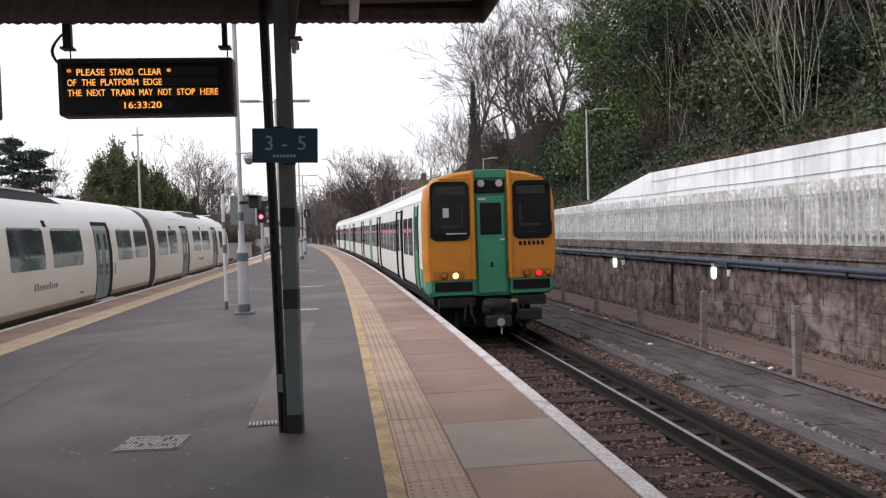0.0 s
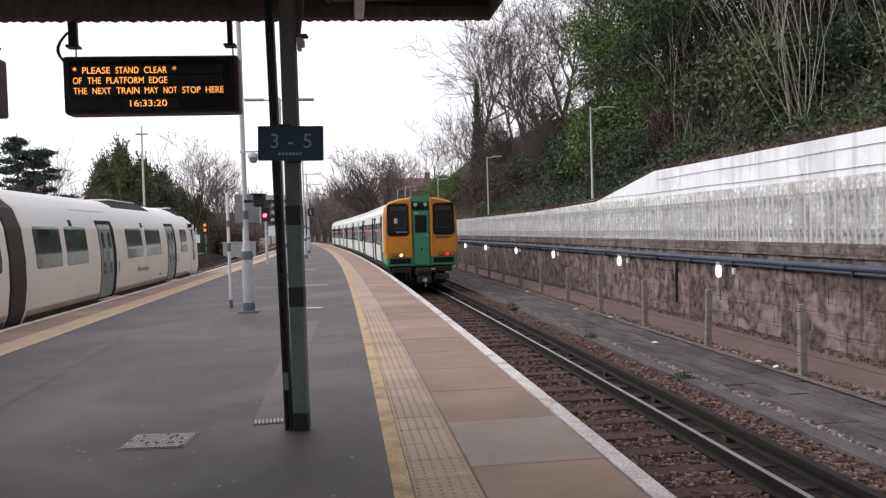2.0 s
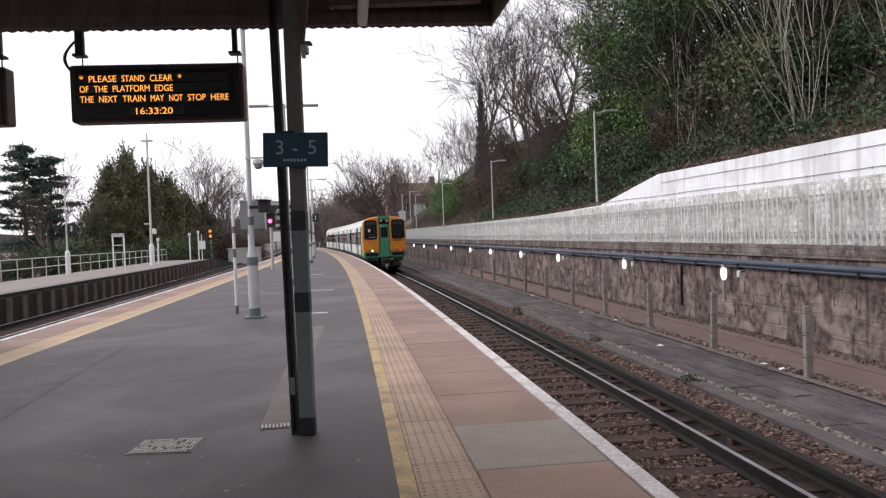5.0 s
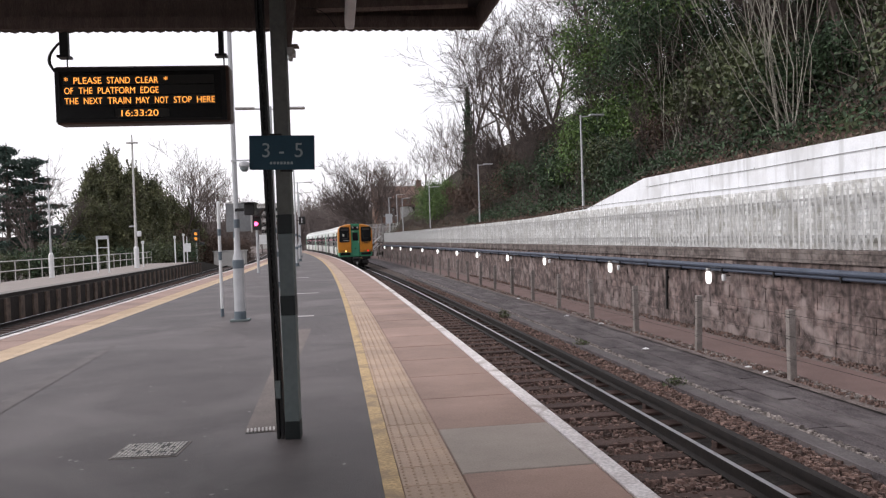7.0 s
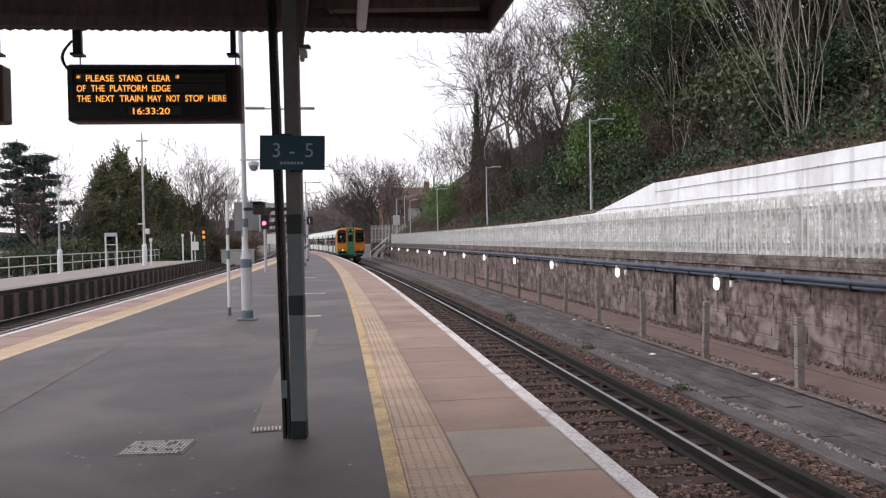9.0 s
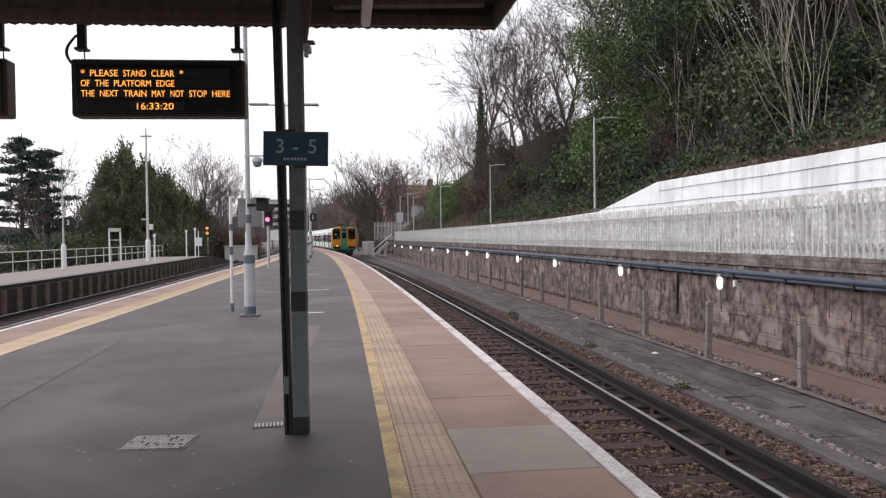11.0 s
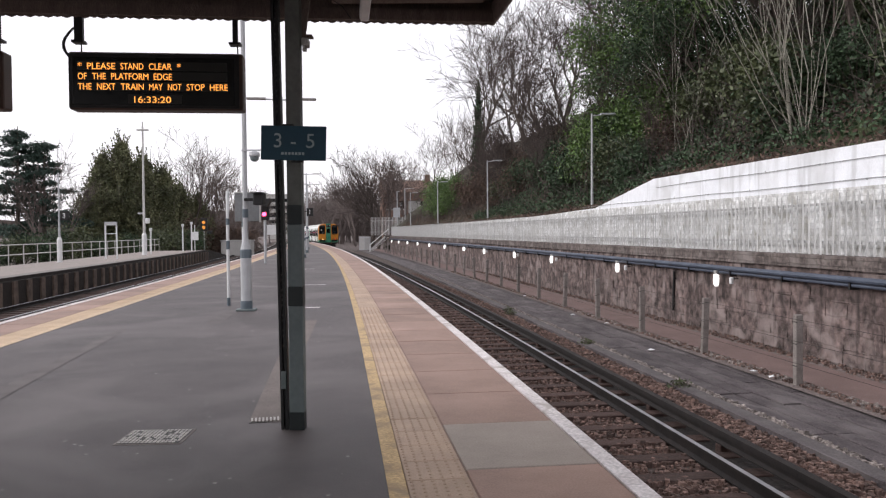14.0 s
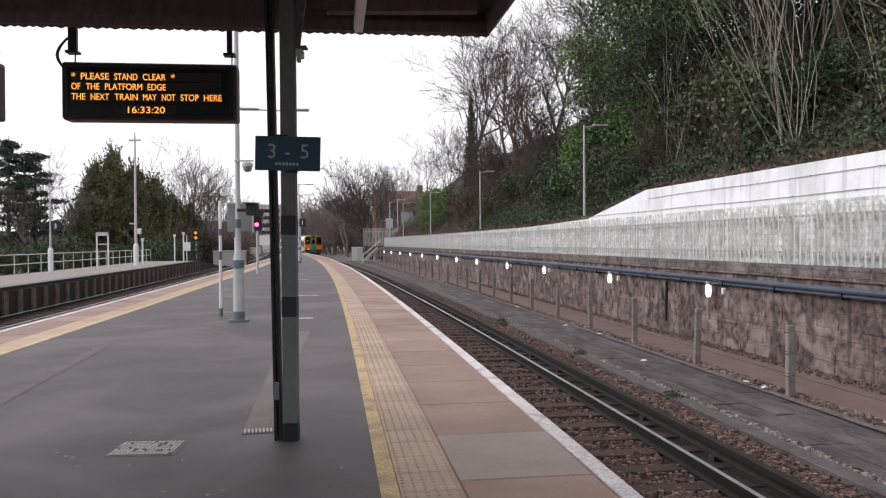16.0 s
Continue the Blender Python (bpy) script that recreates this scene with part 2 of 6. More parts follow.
M_TWIG = mat("twigs", (0.105, 0.083, 0.076), (0.055, 0.044, 0.041), scale=3, rough=0.95, bump=0)
# Lighter than the near twigs: distance haze is put into this colour.
M_FARTWIG = mat("hazed_twigs", (0.19, 0.16, 0.152), (0.13, 0.108, 0.102), scale=0.3, rough=0.95, bump=0)
M_GREENLEAF = mat("evergreen_leaves", (0.125, 0.2, 0.05), (0.05, 0.095, 0.027), scale=0.8, rough=0.5, bump=0, vary=0.5, island=True)
M_DARKLEAF = mat("ivy_leaves", (0.058, 0.098, 0.047), (0.022, 0.042, 0.021), scale=0.8, rough=0.65, bump=0, vary=0.6, island=True)
M_BLUELEAF = mat("cedar_needles", (0.05, 0.085, 0.066), (0.026, 0.046, 0.038), scale=1.0, rough=0.7, bump=0, vary=0.45, island=True)
M_BROWNLEAF = mat("dead_bracken", (0.14, 0.095, 0.073), (0.08, 0.055, 0.044), scale=1, rough=0.9, bump=0, vary=0.5, island=True)
M_ORANGE = mat("warning_orange", (0.56, 0.215, 0.013), (0.45, 0.165, 0.012), scale=2, rough=0.45, local=True, bump=0.03, fleck=0.04)
M_TGREEN = mat("train_green", (0.04, 0.24, 0.135), (0.035, 0.2, 0.115), scale=2, rough=0.45, local=True, bump=0.03, fleck=0.04)
M_TWHITE = mat("train_white", (0.74, 0.77, 0.76), (0.66, 0.69, 0.68), scale=1.5, rough=0.4, local=True, bump=0.02, fleck=0.05)
M_ROOF = mat("train_roof", (0.55, 0.55, 0.54), (0.45, 0.45, 0.44), scale=1.5, rough=0.55, local=True, bump=0.03, fleck=0.08)
M_UNDER = mat("underframe_black", (0.016, 0.014, 0.014), (0.008, 0.007, 0.007), scale=5, rough=0.8, local=True)
M_UNDER2 = mat("grimy_iron", (0.022, 0.02, 0.02), (0.009, 0.008, 0.008), scale=7, rough=0.5, local=True)
M_ORANGE2 = mat("grimy_orange", (0.4, 0.15, 0.015), (0.28, 0.105, 0.013), scale=5, rough=0.5, local=True, bump=0.03)
M_GLASS = glass("dark_glass")
# Teal noise in the base colour imitates varied reflections in the panes.
M_GLASS2 = mat("reflection_mottled_glass", (0.085, 0.115, 0.12), (0.025, 0.033, 0.037), rough=0.06, bump=0, fleck=0.15, fine=3.5, local=True, spec=0.5, scale=0.9, stretch=(1, 1.2, 1.6))
# Near-black for painted recess shade; black frames and numerals use it too.
M_DOORDARK = mat("recess_shade_and_black_trim", (0.011, 0.011, 0.012), rough=0.75, spec=0.15, local=True, bump=0, fleck=0.1)
M_RED = mat("red_light", (1.0, 0.012, 0.012), emit=1.3, bump=0, fleck=0, local=True)
M_AMBERLAMP = mat("warm_headlight", (1.0, 0.6, 0.2), emit=2.6, bump=0, fleck=0, local=True)
M_CREAM = mat("train_cream", (0.82, 0.78, 0.72), (0.77, 0.73, 0.66), scale=0.8, rough=0.35, local=True, bump=0.02, fleck=0.04)
M_WHITEROOF = mat("train_white_roof", (0.9, 0.9, 0.9), (0.86, 0.86, 0.86), scale=1, rough=0.4, local=True, bump=0.02, fleck=0.03)
M_DOORGREY = mat("door_teal_grey", (0.2, 0.24, 0.245), (0.17, 0.2, 0.21), rough=0.35, local=True, bump=0.02, fleck=0.05)
M_LED = mat("amber_led", (1.0, 0.37, 0.07), emit=1.5, bump=0, fleck=0)
M_BRICK = mat("far_brick", (0.22, 0.14, 0.11), (0.15, 0.095, 0.075), scale=1, rough=0.9)
M_FAR = mat("far_render", (0.5, 0.49, 0.47), (0.42, 0.41, 0.4), scale=1, rough=0.9)
M_PLATE = mat("warm_white_panel", (0.6, 0.57, 0.52), rough=0.6)


# ---- helpers ----
def part(name, bm, material, parent=None, label="", smooth=False):
    """Links a bmesh as one mesh object under a thing or a part."""
    me = bpy.data.meshes.new(name)
    bmesh.ops.recalc_face_normals(bm, faces=bm.faces)
    bm.to_mesh(me)
    bm.free()
    for m in material if isinstance(material, (list, tuple)) else (material,):
        me.materials.append(m)
    if smooth:
        me.polygons.foreach_set("use_smooth", [True] * len(me.polygons))
    ob = new(name, me)
    if parent:
        ob.parent = parent
    if label:
        ob["label"] = label
    return ob


def box(bm, x0, x1, y0, y1, z0, z1, bevel=0.0, mi=0, m=None):
    r = bmesh.ops.create_cube(bm, size=1.0)
    bmesh.ops.transform(bm, verts=r["verts"], matrix=Matrix.Translation(((x0 + x1) / 2, (y0 + y1) / 2, (z0 + z1) / 2)) @ Matrix.Diagonal((x1 - x0, y1 - y0, z1 - z0, 1)))
    verts = list(r["verts"])
    faces = {f for v in verts for f in v.link_faces}
    if bevel:
        edges = {e for v in verts for e in v.link_edges}
        rb = bmesh.ops.bevel(bm, geom=list(edges), offset=bevel, segments=2, affect="EDGES", profile=0.5)
        verts = list({v for f in faces if f.is_valid for v in f.verts} | set(rb["verts"]))
        faces = {f for v in verts for f in v.link_faces}
    for f in faces:
        f.material_index = mi
    if m is not None:
        bmesh.ops.transform(bm, verts=verts, matrix=m)
    return bm


def tube(bm, a, b, r0, r1=None, sides=10, cap=True, mi=0):
    a, b = Vector(a), Vector(b)
    r1 = r0 if r1 is None else r1
    q = (b - a).to_track_quat("Z", "Y")
    rings = []
    for c, r in ((a, r0), (b, r1)):
        rings.append([bm.verts.new(c + q @ Vector((r * math.cos(k * math.tau / sides), r * math.sin(k * math.tau / sides), 0))) for k in range(sides)])
    for k in range(sides):
        bm.faces.new((rings[0][k], rings[0][(k + 1) % sides], rings[1][(k + 1) % sides], rings[1][k])).material_index = mi
    if cap:
        bm.faces.new(rings[0][::-1]).material_index = mi
        bm.faces.new(rings[1]).material_index = mi
    return bm


def lathe(bm, rows, at=(0, 0, 0), sides=14):
    """Rows of radius and height round an upright axis."""
    rings = [[bm.verts.new((at[0] + r * math.cos(k * math.tau / sides), at[1] + r * math.sin(k * math.tau / sides), at[2] + z)) for k in range(sides)] for r, z in rows]
    for p, q in zip(rings, rings[1:]):
        for k in range(sides):
            bm.faces.new((p[k], p[(k + 1) % sides], q[(k + 1) % sides], q[k]))
    bm.faces.new(rings[0][::-1])
    bm.faces.new(rings[-1])
    return bm


def cube_part(name, dims, material, parent, label="", bevel=0.0):
    return part(name, box(bmesh.new(), *dims, bevel=bevel), material, parent, label)


def thing(name, m, label, category, group="", kind=""):
    ob = new(name)
    ob.matrix_basis = m
    return tagged(ob, label, category, group, kind)


def twin(name, me, m, parent=None, label=""):
    """Another object on a shared mesh."""
    ob = new(name, me)
    if parent:
        ob.parent = parent
    ob.matrix_basis = m
    if label:
        ob["label"] = label
    return ob


# The plan: three gently curving lines, x as a function of y.
class Line:
    def __init__(self, a, b, c):
        self.a, self.b, self.c = a, b, c

    def x(self, y):
        return self.a + self.b * y + self.c * y * y

    def slope(self, y):
        return self.b + 2 * self.c * y

    def at(self, y, o=0.0, z=0.0):
        s = self.slope(y)
        return Vector((self.x(y) + o * math.sqrt(1 + s * s), y, z))

    def stand(self, y, o=0.0, z=0.0):
        p = self.at(y, o, z)
        return pose(p.x, p.y, p.z, 0, 0, -math.degrees(math.atan(self.slope(y))))


EDGE = Line(1.796, -0.1185, -0.00045)  # edge of the platform beside the yellow train
LEFT = Line(-6.155, -0.1121, -0.00022)  # its other edge
WALL = Line(1.796, -0.1215, -0.00027)  # the retaining wall follows this line


def steps(y0, y1, step):
    n = max(1, round((y1 - y0) / step))
    return [y0 + (y1 - y0) * i / n for i in range(n + 1)]


def sweep(name, line, profile, y0, y1, material, step=3.0, parent=None, label="", kind="structure", mats=None):
    """A closed profile of (offset, height) swept along a line. mats: material index per side of the profile."""
    bm = bmesh.new()
    rings = [[bm.verts.new(line.at(y, o, z)) for o, z in profile] for y in steps(y0, y1, step)]
    n = len(profile)
    for p, q in zip(rings, rings[1:]):
        for k in range(n):
            f = bm.faces.new((p[k], p[(k + 1) % n], q[(k + 1) % n], q[k]))
            if mats:
                f.material_index = mats[k]
    bm.faces.new(rings[0][::-1])
    bm.faces.new(rings[-1])
    ob = part(name, bm, material, parent, label)
    if not parent:
        tagged(ob, label, kind=kind)
    return ob


def rect(o0, o1, z0, z1):
    return [(o0, z0), (o0, z1), (o1, z1), (o1, z0)]


# ---- large structure ----
Y0, Y1 = -14.0, 126.0


def sheet(name, rows, material, label, kind="structure"):
    """An open surface from rows of points."""
    bm = bmesh.new()
    vs = [[bm.verts.new(p) for p in r] for r in rows]
    for p, q in zip(vs, vs[1:]):
        for k in range(len(p) - 1):
            bm.faces.new((p[k], p[k + 1], q[k + 1], q[k]))
    return tagged(part(name, bm, material), label, kind=kind)


sheet("ground", [[Vector((x, y, -1.16)) for x in (-3000, -60, 60, 3000)] for y in (-600, -40, 200, 3500)], M_CESS, "brown gravelly ground around the railway")


def island_platform():
    bm = bmesh.new()
    rings = []
    for y in steps(Y0, Y1, 4):
        a, b = LEFT.at(y), EDGE.at(y)
        rings.append([bm.verts.new((p.x, p.y, z)) for p, z in ((a, -1.2), (a, -0.06), (b, -0.06), (b, -1.2))])
    for p, q in zip(rings, rings[1:]):
        for k in range(3):
            bm.faces.new((p[k], p[k + 1], q[k + 1], q[k]))
    bm.faces.new(rings[0])
    bm.faces.new(rings[-1][::-1])
    return tagged(part("platform", bm, M_COPING), "sooty brick body of the island platform", kind="structure")


platform = island_platform()
sheet("platform_surface", [[LEFT.at(y, 1.35).lerp(EDGE.at(y, -1.54), k / 6) for k in range(7)] for y in steps(Y0, Y1, 3)], M_ASPHALT,
      "dark grey worn asphalt platform surface")
sweep("yellow_line", EDGE, rect(-1.54, -1.425, -0.06, 0.004), Y0, Y1, M_YELLOW, 2, label="worn yellow safety line on the platform")
sweep("yellow_line", LEFT, rect(1.21, 1.35, -0.06, 0.004), Y0, Y1, M_TANLINE, 2, label="worn yellow safety line on the platform")
sweep("white_edge_line", EDGE, rect(-0.115, 0.01, -0.09, 0.006), Y0, Y1, M_WHITELINE, 1.5, label="scuffed white painted platform edge")
sweep("white_edge_line", LEFT, rect(-0.02, 0.11, -0.09, 0.006), Y0, Y1, M_WHITELINE, 1.5, label="scuffed white painted platform edge")
# patches and scars in the asphalt
sheet("asphalt_patch", [[(-1.56, 6.35, 0.005), (-1.3, 6.35, 0.005)], [(-1.95, 9.3, 0.005), (-1.68, 9.3, 0.005)], [(-2.5, 13.7, 0.005), (-2.14, 13.7, 0.005)]], M_STRIP,
      "brownish concrete strip let into the asphalt")
sheet("asphalt_patch", [[(-4.2, 6.5, 0.004), (-3.98, 6.5, 0.004)], [(-4.55, 8.6, 0.004), (-4.35, 8.6, 0.004)], [(-5.2, 12.6, 0.004), (-5.05, 12.7, 0.004)]], M_PATCH, "pale scar in the asphalt")
sheet("asphalt_patch", [[(-4.0, 13.3, 0.004), (-3.72, 13.3, 0.004)], [(-4.25, 15.4, 0.004), (-3.95, 15.4, 0.004)]], M_PATCH, "pale scar in the asphalt")
for yy, x0, x1 in ((16.0, -3.1, -2.45), (23.0, -4.1, -3.35), (33.0, -6.3, -5.2)):
    sheet("asphalt_patch", [[(x0, yy, 0.004), (x1, yy, 0.004)], [(x0, yy + 0.16, 0.004), (x1, yy + 0.16, 0.004)]], M_WHITELINE, "pale repair strip across the asphalt")

# trackbed and cess beside the yellow train's line
sheet("trackbed", [[EDGE.at(y, o, -1.125 + 0.012 * math.sin(7 * o + y)) for o in (0, 0.5, 1, 1.5, 2, 2.5, 3, 3.5, 4.2)] for y in steps(Y0, 230, 2)], M_BALLAST,
      "dark brown ballast under the running line")
sheet("trackbed", [[LEFT.at(y, o, -1.1) for o in (0, -1, -2, -3, -4, -5, -6.2)] for y in steps(Y0, 230, 3)], M_BALLAST, "dark brown ballast under two tracks")
old_bed = tagged(new("disused_trackbed"), "flat weathered dark boards beside the track", kind="structure")
for k in range(5):
    o = 3.94 + 0.285 * k
    sweep("board_run", WALL, rect(o, o + 0.272, -1.2, -1.035 + 0.006 * k), Y0, 112, M_BOARD, 2.5, old_bed)
sweep("kerb_strip", WALL, rect(3.54, 3.575, -1.2, -0.99), Y0, 112, M_BOARD, 3, old_bed)
sheet("cess", [[WALL.at(y, o, -0.955) for o in (5.2, 5.5, 6.6, 7.3)] for y in steps(Y0, 112, 2)], M_CESS, "gravel at the foot of the wall")
sheet("path", [[WALL.at(y, o, -0.94) for o in (5.62, 6.2, 6.75)] for y in steps(Y0, 112, 2)], M_PATH, "reddish tarmac path along the wall")
sweep("cable_trough", WALL, rect(3.575, 3.81, -1.2, -0.995), Y0, 112, M_TROUGH2, 3, label="dark concrete cable trough along the track")

WEND = 104.0
sweep("wall_lower", WALL, rect(7.25, 8.0, -1.3, 0.78), Y0, WEND, M_WALL, 3, label="sooty dark brown stone retaining wall")
sweep("wall_ledge", WALL, rect(7.18, 8.0, 0.784, 1.03), Y0, WEND, M_LEDGE, 3, label="brown concrete ledge on the retaining wall")


sheet("cess_bed", [[WALL.at(y, o, z) for o, z in ((2.75, -1.118), (3.0, -1.09), (3.54, -1.07), (3.9, -1.05), (4.0, -1.06))] for y in steps(Y0, 112, 2)], M_BALLAST, "brown ballast shoulder beside the conductor rail")
# Dark sheet laid for the shadow between the two rails.
sheet("oily_bed", [[EDGE.at(y, o, -1.1 + 0.01 * math.sin(9 * o + 2 * y)) for o in (2.26, 2.4, 2.6, 2.86)] for y in steps(Y0, 150, 2)], M_RAILSHADE,
      "ballast blackened with painted shade between running and conductor rail")


def wall_top(y):
    if y < 23.5:
        return 3.07
    if y < 28.8:
        return 3.07 - 0.72 * (y - 23.5) / 5.3
    return 2.35 - 0.13 * min(1, (y - 28.8) / 8) - 0.12 * min(1, max(0, (y - 36) / 40))


def white_wall():
    bm = bmesh.new()
    rings = []
    ys = sorted(set(steps(Y0, 23.5, 3) + steps(23.5, 28.8, 1.3) + steps(28.8, WEND, 3)))
    for y in ys:
        t = wall_top(y)
        rings.append([bm.verts.new(WALL.at(y, o, z)) for o, z in ((7.62, 1.03), (7.62, min(t, 2.3) - 0.001), (7.62, t), (7.95, t), (7.95, 1.03))])
    for p, q in zip(rings, rings[1:]):
        for k in range(4):
            bm.faces.new((p[k], p[k + 1], q[k + 1], q[k])).material_index = 1 if k == 0 else 0
    bm.faces.new(rings[0][::-1])
    bm.faces.new(rings[-1])
    return tagged(part("wall_upper", bm, [M_WHITEWALL, M_OLDWHITE]), "whitewashed upper wall, stained and flaking lower down", kind="structure")


white_wall()


def bank_z(y, o):
    d = o - 7.9
    n = noise.noise(Vector((y * 0.15, o * 0.2, 3.0))) * 0.8 * min(1, d / 3)
    return wall_top(max(Y0, min(y, 100))) - 0.12 + (0.78 * d if d < 13 else 10.14 + 0.25 * (d - 13)) + n


sheet("embankment", [[WALL.at(y, o, bank_z(y, o)) for o in (7.93, 8.3, 9, 10, 11.5, 13, 15, 17, 19, 21, 25, 32, 45)] for y in steps(Y0, 112, 2.5)], M_EARTH,
      "steep earth bank covered in leaf litter above the wall")
sheet("embankment", [[Vector((x, y, -1.17 + h + noise.noise(Vector((x * 0.05, y * 0.05, 0))) * 2)) for x, h in ((-8, 0), (2, 3), (14, 7), (40, 13), (90, 16))] for y in steps(112, 330, 12)], M_EARTH,
      "wooded bank beyond the station")

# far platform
# Near-black face of the opposite platform, darker than its piers.
M_DARKFACE = mat("blackish_brick", (0.03, 0.022, 0.019), (0.012, 0.009, 0.008), scale=3, rough=0.9)
M_FARTOP = mat("worn_tarmac", (0.3, 0.265, 0.245), (0.24, 0.21, 0.195), scale=1.2, rough=0.85)
P3 = -6.1
def far_platform():
    bm = bmesh.new()
    rings = []
    for y in steps(Y0, 92, 4):
        z = 0.0 if y < 74 else -1.1 * (y - 74) / 18
        rings.append([bm.verts.new(LEFT.at(y, o, h)) for o, h in ((P3 + 0.12, -1.2), (P3 + 0.12, z - 0.14), (P3, z - 0.14), (P3, z), (P3 - 0.6, z), (P3 - 0.6, z + 0.002), (P3 - 4.6, z), (P3 - 4.6, -1.2))])
    for p, q in zip(rings, rings[1:]):
        for k in range(7):
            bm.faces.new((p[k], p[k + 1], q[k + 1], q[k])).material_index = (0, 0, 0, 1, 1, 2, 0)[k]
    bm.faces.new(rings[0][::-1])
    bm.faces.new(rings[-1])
    return tagged(part("far_platform", bm, [M_DARKFACE, M_TROUGH, M_FARTOP]), "opposite low platform with a concrete edge", kind="structure")


far_platform()
M_PIER = mat("sooty_brick_pier", (0.17, 0.122, 0.1), (0.07, 0.052, 0.044), scale=4, rough=0.9)
for y in steps(10, 73, 1.35):
    ob = part("pier", box(bmesh.new(), -0.16, 0.05, -0.2, 0.2, -1.15, -0.16), M_PIER, None)
    ob.matrix_basis = LEFT.stand(y, P3 + 0.14)
    ob.parent = bpy.data.objects["far_platform"]


# ---- railway lines ----
def railway(line, centre, y0, y1, label, third=None):
    th = thing("railway_track", pose(0, 0, 0), label, "track")
    for s in (-1, 1):
        o = centre + s * 0.7525
        prof = [(o - 0.07, -1.075), (o - 0.07, -1.06), (o - 0.012, -1.04), (o - 0.012, -0.96), (o - 0.036, -0.945), (o - 0.036, -0.92), (o - 0.03, -0.915),
                (o + 0.03, -0.915), (o + 0.036, -0.92), (o + 0.036, -0.945), (o + 0.012, -0.96), (o + 0.012, -1.04), (o + 0.07, -1.06), (o + 0.07, -1.075)]
        sweep("rail", line, prof, y0, y1, [M_RAILSIDE, M_RAILTOP], 2.5, th, mats=[0] * 6 + [1] + [0] * 7, label="steel rail, polished on top")
    if third:
        o = centre + third
        prof = [(o - 0.06, -1.0), (o - 0.06, -0.985), (o - 0.015, -0.96), (o - 0.015, -0.91), (o - 0.05, -0.9), (o - 0.05, -0.835), (o + 0.05, -0.835), (o + 0.05, -0.9), (o + 0.015, -0.91),
                (o + 0.015, -0.96), (o + 0.06, -0.985), (o + 0.06, -1.0)]
        sweep("conductor_rail", line, prof, y0, y1, M_RAILSIDE, 2.5, th, label="rusty conductor rail on insulators")
    return th


TRACK_O = 1.46
track_right = railway(EDGE, TRACK_O, Y0, 220, "running line with timber sleepers beside the platform", 1.2)
track_left = railway(LEFT, -1.46, Y0, 220, "running line on dark ballast", -1.2)
track_far = railway(LEFT, P3 + 1.46, Y0, 220, "running line beside the opposite platform", 1.2)


# ---- trains ----
def half_ring(pts, s=1.0, zc=1.9):
    """A closed ring from the half outline: left side mirrored."""
    r = [(x * s, zc + (z - zc) * s) for x, z in pts]
    return [(-x, z) for x, z in r] + [(x, z) for x, z in reversed(r) if abs(x) > 1e-6]


def loft(bm, stations, rings, mi=None):
    vs = [[bm.verts.new((x, y, z)) for x, z in r] for y, r in zip(stations, rings)]
    n = len(vs[0])
    for p, q in zip(vs, vs[1:]):
        for k in range(n):
            f = bm.faces.new((p[k], p[(k + 1) % n], q[(k + 1) % n], q[k]))
            if mi:
                f.material_index = mi(k)
    for ring in (vs[0][::-1], vs[-1]):
        bm.faces.new([bm.verts.new(v.co) for v in ring])
    return bm


SEC = [(1.34, 1.0), (1.43, 1.2), (1.45, 1.6), (1.45, 2.6), (1.43, 3.02), (1.35, 3.34), (1.15, 3.54), (0.82, 3.67), (0.4, 3.74), (0.0, 3.76)]
CAR_L = 20.0


def sec_x(z, sec):
    for (xa, za), (xb, zb) in zip(sec, sec[1:]):
        if za <= z <= zb:
            return xa + (xb - xa) * (z - za) / (zb - za)
    return sec[-1][0]


def side_panel(bm, sec, y0, y1, z0, z1, side, proud=0.006, n=3, r=0.0):
    """A thin panel that follows the bulge of the body side, its corners rounded by r."""
    ends = [r * (1 - math.cos(k * math.pi / 8)) for k in range(1, 5)] if r else []
    zs = sorted({z0, z1} | {z for x, z in sec if z0 + r + 0.01 < z < z1 - r - 0.01} | {z0 + e for e in ends} | {z1 - e for e in ends})

    def inset(z):
        d = min(z - z0, z1 - z)
        return r - math.sqrt(max(0.0, r * r - (r - d) ** 2)) if d < r else 0.0

    n = len(zs) - 1
    a, b = [[[bm.verts.new((side * (sec_x(z, sec) + out), y0 + inset(z) if e == 0 else y1 - inset(z), z)) for z in zs] for e in (0, 1)] for out in (proud, -0.03)]
    for k in range(n):
        bm.faces.new((a[0][k], a[1][k], a[1][k + 1], a[0][k + 1]))
        bm.faces.new((a[0][k], a[0][k + 1], b[0][k + 1], b[0][k]))
        bm.faces.new((a[1][k], b[1][k], b[1][k + 1], a[1][k + 1]))
    bm.faces.new((a[0][0], b[0][0], b[1][0], a[1][0]))
    bm.faces.new((a[0][n], a[1][n], b[1][n], b[0][n]))
    return bm


M_PINKSTRIP = mat("pink_strip_colour", (0.6, 0.13, 0.24), (0.45, 0.1, 0.18), scale=4, rough=0.6, local=True, bump=0)


